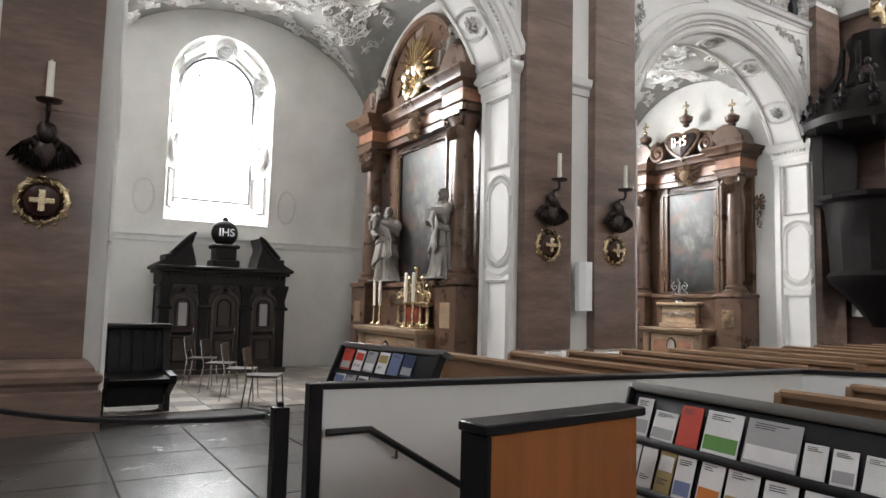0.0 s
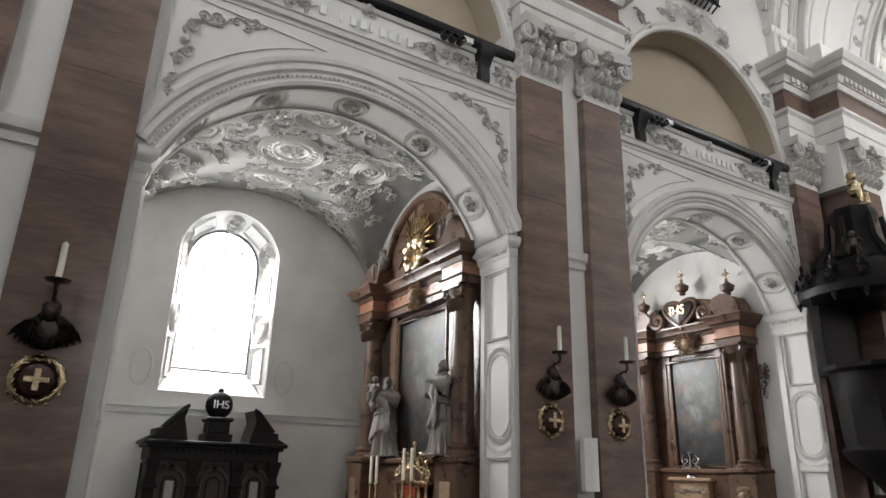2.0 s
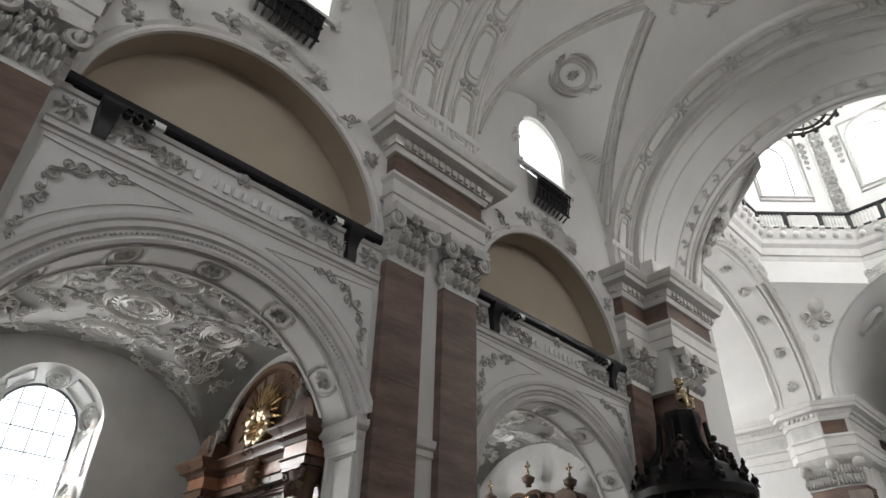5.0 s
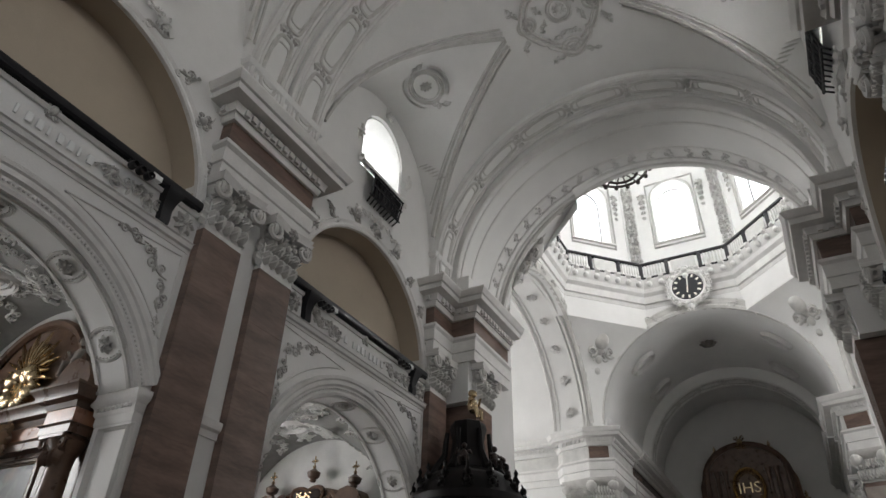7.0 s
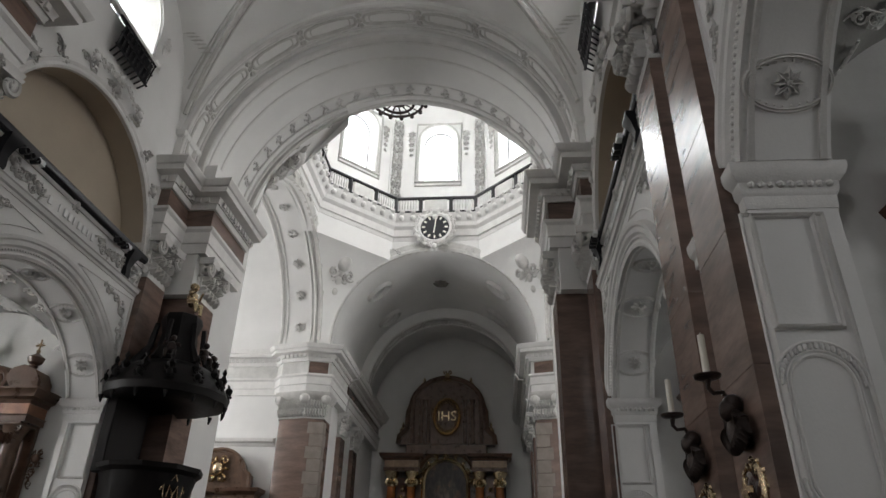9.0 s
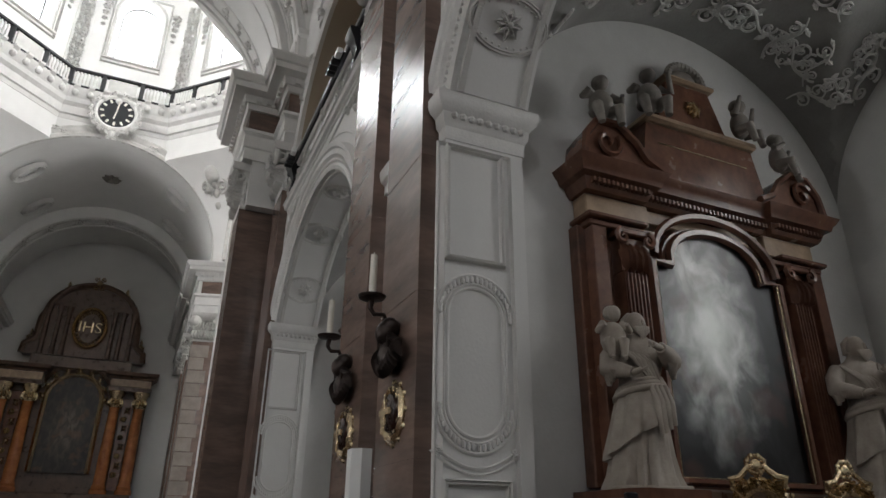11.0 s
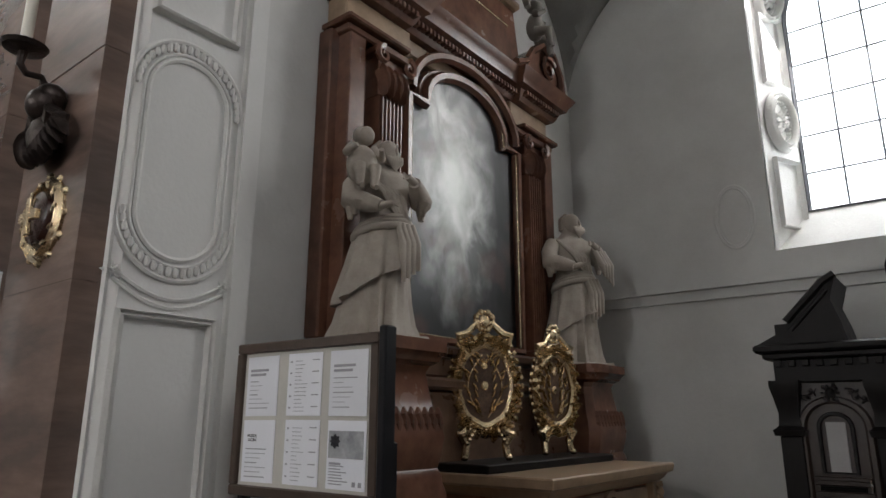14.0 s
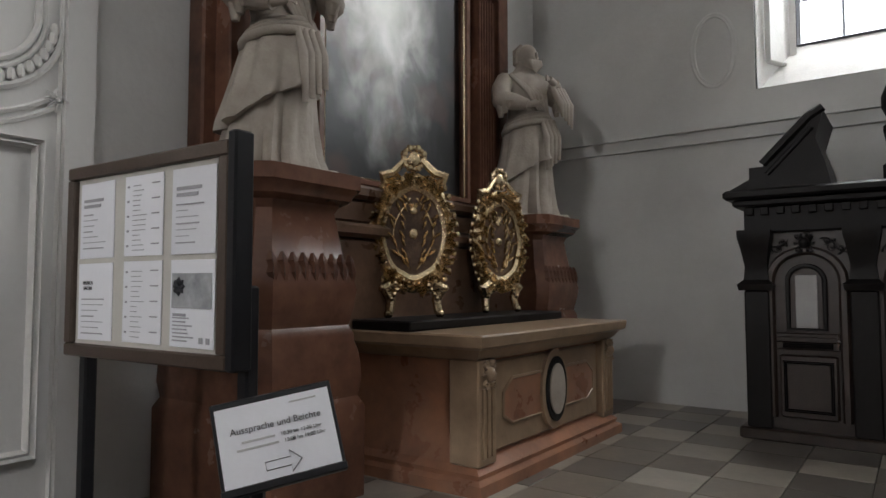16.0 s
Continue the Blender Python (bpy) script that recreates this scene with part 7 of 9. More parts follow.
def altar_north(name, label, at, cols, painting, sunburst, hw, top):
    """A columned altar with entablature and curved top; cols: round columns at +-cols."""
    al = thing(name, label, "altar", at, -90)
    bm = B()
    slab(bm, -hw, hw, 0, 0.45, 0, 1.78, 0.02); part("predella", bm, ALTARWOOD, al)
    bm = B(); slab(bm, -hw - 0.05, hw + 0.05, 0, 0.52, 1.78, 1.9, 0.03); part("ledge", bm, ALTARWOOD, al)
    bm = B(); slab(bm, -hw + 0.05, hw - 0.05, 0, 0.12, 1.9, 5.0); part("back_wall", bm, ALTARWOOD, al)
    for e in (-1, 1):
        bm = B(); slab(bm, e * cols - 0.36, e * cols + 0.36, 0, 0.72, 0, 1.8, 0.02); slab(bm, e * cols - 0.4, e * cols + 0.4, 0, 0.76, 1.8, 1.92, 0.03); slab(bm, e * cols - 0.4, e * cols + 0.4, 0, 0.76, 0.0, 0.25, 0.03); part("pedestal", bm, ALTARWOOD, al)
        bm = B(); slab(bm, e * cols - 0.16, e * cols + 0.16, 0.715, 0.73, 1.05, 1.5, 0.005); part("inlay", bm, MARBLECREAM, al)
        bm = B(); lathe(bm, [(0.3, 1.92), (0.3, 1.98), (0.24, 2.02), (0.26, 2.08), (0.21, 2.12), (0.215, 3.0), (0.18, 4.42)], c=(e * cols, -0.4, 0), n=20); part("column", bm, ALTARWOOD, al)
        bm = B(); corner_leaf(bm, e * cols, 4.42, 0.58, 0.44, 0.34); lathe(bm, [(0.18, 4.4), (0.2, 4.6), (0.3, 4.82)], c=(e * cols, -0.4, 0), n=14); slab(bm, e * cols - 0.3, e * cols + 0.3, 0.1, 0.7, 4.82, 4.9); part("column_capital", bm, ALTARWOOD, al)
        bm = B(); slab(bm, e * (cols - 0.62) - 0.14, e * (cols - 0.62) + 0.14, 0.1, 0.24, 1.92, 4.9); part("pilaster", bm, ALTARWOOD, al)
    bm = B()
    W = cols + 0.34
    path = [(-W, 0), (-W, -0.66), (-cols + 0.36, -0.66), (-cols + 0.36, -0.3), (cols - 0.36, -0.3), (cols - 0.36, -0.66), (W, -0.66), (W, 0)]
    sweep(bm, path, [(-0.3, 4.9), (0.02, 4.9), (0.02, 5.02), (0.06, 5.05), (-0.3, 5.05)])
    sweep(bm, path, [(-0.3, 5.3), (0.02, 5.3), (0.06, 5.38), (0.16, 5.42), (0.18, 5.5), (0.26, 5.58), (0.26, 5.62), (-0.3, 5.64)])
    part("entablature", bm, ALTARWOOD, al)
    bm = B(); sweep(bm, path, [(-0.3, 5.05), (0.0, 5.05), (0.0, 5.3), (-0.3, 5.3)]); part("frieze", bm, MARBLEPINK, al, "lighter brown marble frieze")
    bm = B(); add(bm, CARTOUCHE, facing((0, -0.4, 5.12), (0, -1, 0), size=0.95)); part("cartouche", bm, MARBLECREAM, al, "cream oval cartouche")
    # upper part
    bm = B()
    R = hw * 0.72
    pts = [(-R, 5.62)] + [(-R * math.cos(math.pi * i / 18), 5.75 + (top - 5.75) * math.sin(math.pi * i / 18)) for i in range(19)] + [(R, 5.62)]
    loft(bm, [[(x, -d, z) for x, z in pts] for d in (0.02, 0.3)])
    tube(bm, [(x, -0.34, z) for x, z in pts], 0.09, 7)
    for e in (-1, 1):
        q = [(e * W, 5.62), (e * W, 5.85), (e * (W - 0.15), 6.1), (e * (W - 0.45), 6.22), (e * (W - 0.7), 6.15), (e * (W - 0.85), 5.95), (e * (R - 0.1), 5.62)]
        loft(bm, [[(x, -d, z) for x, z in q] for d in (0.1, 0.62)])
        tube(bm, [(e * (R + 0.05) + p[0], -0.5, 5.9 + p[1]) for p in spiral(0, 0, 0.26, 1.5, 1.57, -e)], [0.09 - 0.05 * i / 22 for i in range(23)], 6)
    part("curved_pediment", bm, ALTARWOOD, al)
    px, pz0, pz1 = painting
    bm = B(); q = [(-px, pz0), (px, pz0), (px, pz1), (-px, pz1)]
    tube(bm, [(x, -0.2, z) for x, z in q], 0.07, 6, loop=True); tube(bm, [(x * 1.12, -0.16, pz0 - 0.08 if z == pz0 else pz1 + 0.08) for x, z in q], 0.05, 6, loop=True); part("picture_frame", bm, ALTARWOOD, al)
    bm = B(); tube(bm, [(x * 0.95, -0.24, pz0 + 0.06 if z == pz0 else pz1 - 0.06) for x, z in q], 0.016, 5, loop=True); part("gilt_fillet", bm, GOLD, al)
    bm = B(); loft(bm, [[(x, -d, z) for x, z in q] for d in (0.13, 0.17)])
    part("painting", bm, painting_material("altar_painting", 0.6, 0.15 if sunburst else 0.0, 3.9, 0.9, 1.3, (0.17, 0.165, 0.15), (0.02, 0.02, 0.021), (0.16, 0.07, 0.035), 0), al, "dark oil painting in a gilt-edged frame")
    bm = B()
    if sunburst:
        ball(bm, (0, -0.42, 6.3), 0.18, 12, 8, (1, 0.5, 1))
        sb = part("sunburst", bm, GOLD, al, "gilded sunburst with cloud and rays")
        for k in range(12):
            a = 2 * math.pi * k / 12
            rb = B(); ball(rb, (0.35 * math.cos(a), -0.42, 6.05 + 0.3 * math.sin(a)), 0.11 + 0.03 * (k % 3), 8, 6); part("cloud_puff", rb, GOLD, sb)
        for k in range(26):
            rb = B()
            L = 0.75 if k % 2 else 0.55
            q = B(); leaf_to(q, 0.12, 0, 0, L, 0.1, 0.05); add(rb, q, facing((0, -0.4, 6.3), (0, -1, 0), spin=360 * k / 26)); q.free()
            part("ray", rb, GOLD, sb)
    else:
        heart = [(0.5 * math.sin(t) ** 3, 6.0 + 0.42 * (0.81 * math.cos(t) - 0.31 * math.cos(2 * t) - 0.12 * math.cos(3 * t))) for t in lin(0, 2 * math.pi, 40)[:-1]]
        loft(bm, [[(x * k, -d, 6.0 + (z - 6.0) * k) for x, z in heart] for k, d in ((1.0, 0.3), (1.0, 0.5), (0.85, 0.58), (0.4, 0.63))]); hs = part("heart_shield", bm, WALNUT, al, "dark polished heart shield")
        bm = B(); tube(bm, [(x * 1.06, -0.5, 6.0 + (z - 6.0) * 1.06) for x, z in heart], 0.07, 7, loop=True); part("shield_rim", bm, ALTARWOOD, hs)
        letters("IHS", 0.36, GOLD, al, facing((0, -0.64, 6.02), (0, -1, 0)), depth=0.015)
        for e in (-1, 1):
            bm = B(); tube(bm, [(e * 0.78 + q[0], -0.55, 5.86 + q[1]) for q in spiral(0, 0, 0.27, 1.7, 1.57, -e)], [0.09 - 0.05 * i / 22 for i in range(23)], 7); ball(bm, (e * 0.78, -0.56, 5.86), 0.06, 8, 6); part("volute", bm, ALTARWOOD, al)
            for k in range(5):      # cherub wing feathers under the cornice
                bm = B(); q = B(); leaf_to(q, 0.06, 0, 0, 0.5 - 0.06 * k, 0.11, 0.05); add(bm, q, facing((0, -0.36 - 0.01 * k, 5.16), (0, -1, 0), spin=(22 - 16 * k) if e > 0 else 180 - (22 - 16 * k))); q.free(); part("carved_feather", bm, ALTARWOOD, al)
            bm = B(); add(bm, CARTOUCHE, facing((e * cols, -0.75, 1.28), (0, -1, 0), size=0.62)); part("pedestal_cartouche", bm, MARBLECREAM, al)
            bm = B(); add(bm, CARTOUCHE, facing((e * (hw + 0.12), -0.1, 4.2), (0, -1, 0), size=0.6)); add(bm, SCROLLS[0], facing((e * (hw + 0.12), -0.1, 3.8), (0, -1, 0), spin=90, size=0.5)); part("side_garland", bm, ALTARWOOD, al)
        bm = B(); ball(bm, (0, -0.42, 5.18), 0.12, 10, 7, (0.9, 0.9, 1.05)); part("carved_head", bm, ALTARWOOD, al)
        for x, z in ((0, 6.5), (1.42, 6.2), (-1.42, 6.2)):
            bm = B(); lathe(bm, [(0.06, 0), (0.1, 0.04), (0.07, 0.08), (0.16, 0.14), (0.19, 0.26), (0.08, 0.34), (0.03, 0.38)], c=(x, -0.35, z), n=12); ur = part("urn", bm, ALTARWOOD, al)
            bm = B(); tube(bm, [(x, -0.35, z + 0.36), (x, -0.35, z + 0.72)], 0.022, 6); tube(bm, [(x - 0.11, -0.35, z + 0.58), (x + 0.11, -0.35, z + 0.58)], 0.02, 6); ball(bm, (x, -0.35, z + 0.42), 0.05, 8, 6)
            for k in range(6):
                tube(bm, [(x, -0.36, z + 0.58), (x + 0.1 * math.cos(k * 1.05 + 0.5), -0.36, z + 0.58 + 0.1 * math.sin(k * 1.05 + 0.5))], 0.008, 4)
            part("gilt_finial", bm, GOLD, ur)
    return al


altar_north("side_altar", "dark brown marble altar with round columns and gilded sunburst", (8.05, 8.95, 0), 1.86, (1.02, 2.0, 4.72), True, 2.2, 7.35)
statue("saint_statue", "weathered grey statue of a robed figure on the altar ledge", 1.62, (7.62, 9.98, 1.92), -60, 11, STATUEDARK, child=True)
statue("saint_statue", "weathered grey statue of a bearded robed figure beside a column", 1.66, (7.45, 7.42, 1.92), -100, 12, STATUEDARK, lean=0.03)
putto("putto", "dark stone putto above the altar column", 0.7, (7.7, 7.6, 6.1), -90, 13, STATUEDARK)
putto("putto", "dark stone putto above the altar cornice", 0.6, (7.6, 10.5, 5.95), -80, 14, STATUEDARK)
altar_table("altar_table", "cream marble altar table with arched inlay under a gilded shrine", (8.0, 8.8, 0), -90, 2.5, 0.95, 1.0)
altar_north("side_altar", "carved brown marble altar with a dark painting and urns", (16.55, 9.05, 0), 1.5, (0.9, 1.95, 4.72), False, 1.85, 6.25)
altar_table("altar_table", "small pale marble altar table of the second chapel", (16.5, 9.05, 0), -90, 1.9, 0.95, 1.0)
altar_north("side_altar", "brown marble altar in the far south chapel", (16.55, -9.25, 0), 1.5, (0.98, 1.95, 4.85), False, 1.85, 6.6)

tb = thing("tabernacle", "pale marble tabernacle block with carved relief on the altar table", "tabernacle", (16.2, 9.15, 1.0), -90)
bm = B(); bevbox(bm, -0.62, 0.62, -0.3, 0.2, 0, 0.12, 0.02); bevbox(bm, -0.55, 0.55, -0.25, 0.2, 0.12, 0.58, 0.02); bevbox(bm, -0.68, 0.68, -0.34, 0.2, 0.58, 0.68, 0.03); part("body", bm, MARBLECREAM, tb)
bm = B()
for x in (-0.3, 0.05, 0.35):
    add(bm, SCROLLS[int(x * 10) % 4], facing((x, -0.26, 0.36), (0, -1, 0), size=0.42))
part("relief", bm, STATUE, tb)
cd = thing("candelabrum", "small silvered scrollwork candelabrum on the tabernacle", "candelabrum", (16.1, 9.2, 1.68), -90)
bm = B(); lathe(bm, [(0.16, 0), (0.14, 0.05), (0.04, 0.1), (0.06, 0.3), (0.03, 0.5), (0.08, 0.62), (0.01, 0.66)], n=10); part("stem", bm, CHROME, cd)
for e in (-1, 1):
    for z in (0.2, 0.42):
        bm = B(); tube(bm, [(e * 0.15 + q[0], -0.02, z + q[1]) for q in spiral(0, 0, 0.12, 1.3, 1.57, -e)], 0.022, 6); part("scroll_arm", bm, CHROME, cd)

# gilded shrine and candles on the north altar table
sh = thing("gilded_shrine", "gilded openwork reliquary shrine with a red centre", "reliquary", (7.45, 8.25, 1.0), -90)
bm = B()
bevbox(bm, -0.62, 0.62, -0.18, 0.18, 0, 0.1, 0.02); bevbox(bm, -0.66, 0.66, -0.2, 0.2, 0.42, 0.5, 0.02)
for x in (-0.56, -0.3, 0.3, 0.56):
    lathe(bm, [(0.05, 0.1), (0.03, 0.16), (0.045, 0.28), (0.03, 0.38), (0.05, 0.42)], c=(x, -0.12, 0), n=10)
part("base_storey", bm, GOLD, sh)
bm = B(); bevbox(bm, -0.24, 0.24, -0.15, 0.1, 0.12, 0.4, 0.02); part("red_panel", bm, flat_colour("red_enamel", (0.35, 0.05, 0.03)), sh, "dark red panel")
bm = B()
for x, h in ((-0.5, 0.85), (-0.28, 1.0), (0, 1.18), (0.28, 1.0), (0.5, 0.85)):
    tube(bm, [(x, -0.05, 0.5), (x * 0.9, -0.05, h - 0.08)], 0.025, 6)
    ball(bm, (x * 0.88, -0.05, h - 0.05), 0.055, 8, 6)
for e in (-1, 1):
    for k in range(5):
        tube(bm, [(e * (0.12 + 0.11 * k) + p[0], -0.1, 0.62 + 0.04 * (4 - k) + p[1]) for p in spiral(0, 0, 0.09, 1.3, k, e)], 0.02, 5)
part("openwork", bm, GOLD, sh)


def candlestick(at, h, ch, label, r=0.1):
    cs = thing("candlestick", label, "candlestick", at, 0, "altar candlesticks")
    bm = B(); lathe(bm, [(r, 0), (r, 0.03), (r * 0.4, 0.08), (r * 0.25, h * 0.3), (r * 0.4, h * 0.45), (r * 0.22, h * 0.6), (r * 0.3, h * 0.9), (r * 0.6, h * 0.96), (r * 0.6, h)], n=12); part("stick", bm, GOLD, cs)
    bm = B(); lathe(bm, [(0.03, h), (0.03, h + ch), (0.01, h + ch + 0.01)], n=10); part("candle", bm, WAX, cs)
    return cs


for y in (9.88, 9.62):
    candlestick((7.3, y, 1.0), 0.42, 0.5, "slim brass candlestick with a white candle on the altar table")
for y in (8.4, 8.1):
    candlestick((7.25, y, 1.0), 0.5, 0.55, "gilded candlestick with a cream candle before the shrine")


# ---- confessionals ----
def confessional(at, rz):
    cf = thing("confessional", "dark carved wooden confessional with three bays and broken pediment", "confessional", at, rz, "confessionals")
    W, H = 1.17, 2.1
    bm = B(); bevbox(bm, -W, W, -0.98, 0, 0.08, 1.8, 0.01); bevbox(bm, -W - 0.1, W + 0.1, -1.06, 0, 0, 0.1, 0.015); part("body", bm, WALNUT, cf)
    bm = B()
    bevbox(bm, -W - 0.03, W + 0.03, -1.04, 0, 1.74, 1.96, 0.01); bevbox(bm, -W - 0.1, W + 0.1, -1.12, 0, 1.96, 2.02, 0.015); bevbox(bm, -W - 0.16, W + 0.16, -1.18, 0, 2.02, 2.1, 0.02)
    part("entablature", bm, BLACKWOOD, cf)
    for x in (-W + 0.05, -0.4, 0.4, W - 0.05):
        bm = B()
        bevbox(bm, x - 0.09, x + 0.09, -1.05, -0.9, 0.1, 1.25, 0.01)
        loft(bm, [[(x - w, -1.0 - o, z), (x + w, -1.0 - o, z), (x + w, -0.9, z), (x - w, -0.9, z)] for z, w, o in ((1.25, 0.12, 0.1), (1.3, 0.13, 0.12), (1.34, 0.09, 0.06), (1.45, 0.08, 0.05), (1.6, 0.1, 0.1), (1.7, 0.12, 0.13), (1.76, 0.12, 0.13))])
        part("console_pilaster", bm, BLACKWOOD, cf)
    for x in (-0.78, 0, 0.78):
        bm = B(); tube(bm, [(x + u, -1.0, z) for u, z in arched(0, 0.2, 1.33, 0.25, 12)], 0.035, 6); part("arch_frame", bm, WALNUT, cf)
        bm = B(); bevbox(bm, x - 0.2, x + 0.2, -1.01, -0.97, 0.2, 0.72, 0.015); bevbox(bm, x - 0.22, x + 0.22, -1.0, -0.97, 0.76, 0.83, 0.01); bevbox(bm, x - 0.22, x + 0.22, -1.0, -0.97, 0.86, 0.9, 0.01); dr = part("door", bm, WALNUT, cf)
        if x:
            bm = B(); bevbox(bm, x - 0.075, x + 0.075, -0.995, -0.975, 0.94, 1.38, 0.004); part("curtain_pane", bm, flat_colour("grey_curtain", (0.35, 0.34, 0.34)), dr, "grey curtained opening")
        bm = B(); ball(bm, (x + 0.21, -1.03, 0.84), 0.018, 8, 5); tube(bm, [(x + 0.21, -1.02, 0.78), (x + 0.21, -1.035, 0.84), (x + 0.21, -1.02, 0.9)], 0.01, 5); part("handle", bm, CHROME, dr, "small metal door handle")
        for zc, hh in ((0.46, 0.42), (0.8, 0.05)):
            bm = B(); q = panel_pattern(0.34, hh, 0.02, 0.016); add(bm, q, facing((x, -1.013, zc), (0, -1, 0))); q.free(); part("door_moulding", bm, BLACKWOOD, dr)
        bm = B(); tube(bm, [(x + u, -1.0, z) for u, z in arched(0, 0.93, 1.33, 0.125, 10)], 0.018, 6, loop=True); part("pane_frame", bm, BLACKWOOD, dr)
        bm = B(); add(bm, CARTOUCHE, facing((x, -1.03, 1.64), (0, -1, 0), size=0.25)); part("keystone", bm, BLACKWOOD, cf)
        for e in (-1, 1):
            bm = B(); add(bm, SCROLLS[1], facing((x + e * 0.2, -1.0, 1.62), (0, -1, 0), spin=-e * 35, size=0.22)); part("spandrel_carving", bm, BLACKWOOD, cf)
    db = B(); bevbox(db, -0.028, 0.028, -0.05, 0, -0.03, 0.03, 0.004); dent = finish(db, "dentil", BLACKWOOD, 0)
    for k in range(22):
        piece("dentil", dent, cf, pose(-W + 0.02 + (2 * W - 0.04) * k / 21, -1.04, 1.92))
    for e in (-1, 1):      # framed panels on the flanks
        for z0, z1 in ((0.2, 0.85), (0.95, 1.7)):
            bm = B(); q = panel_pattern(0.72, z1 - z0, 0.03, 0.02); add(bm, q, facing((e * (W + 0.001), -0.5, (z0 + z1) / 2), (e, 0, 0))); q.free(); part("flank_panel", bm, BLACKWOOD, cf)
    for e in (-1, 1):
        bm = B()
        q = [(e * (W + 0.16), 2.1), (e * (W - 0.02), 2.2), (e * (W - 0.02), 2.3), (e * (W - 0.12), 2.3), (e * 0.72, 2.66), (e * 0.62, 2.72), (e * 0.68, 2.5), (e * 0.62, 2.3), (e * 0.58, 2.1)]
        loft(bm, [[(x, -d, z) for x, z in q] for d in (0.35, 1.05)])
        tube(bm, [(x, -1.06, z + 0.02) for x, z in q[3:6]], 0.035, 6)
        tube(bm, [(x * 0.97, -1.055, z - 0.07) for x, z in q[3:5]], 0.02, 6)
        part("half_pediment", bm, BLACKWOOD, cf)
    bm = B(); bevbox(bm, -0.26, 0.26, -1.0, -0.4, 2.1, 2.25, 0.02); bevbox(bm, -0.2, 0.2, -0.95, -0.45, 2.25, 2.5, 0.02); bevbox(bm, -0.25, 0.25, -1.0, -0.42, 2.48, 2.56, 0.02)
    ball(bm, (0, -0.7, 2.8), 0.27, 14, 9, (1, 0.6, 1)); ball(bm, (0, -0.7, 3.08), 0.06, 8, 6)
    part("centre_crest", bm, BLACKWOOD, cf)
    letters("IHS", 0.22, PAPER, cf, facing((0, -0.87, 2.8), (0, -1, 0)), depth=0.01)
    return cf


cfn = confessional((4.42, 11.68, 0), 0)
cfs = copy_thing(cfn, pose(4.26, -11.68, 0, 0, 0, 180))
cfs.scale = (1, 1, 0.93)


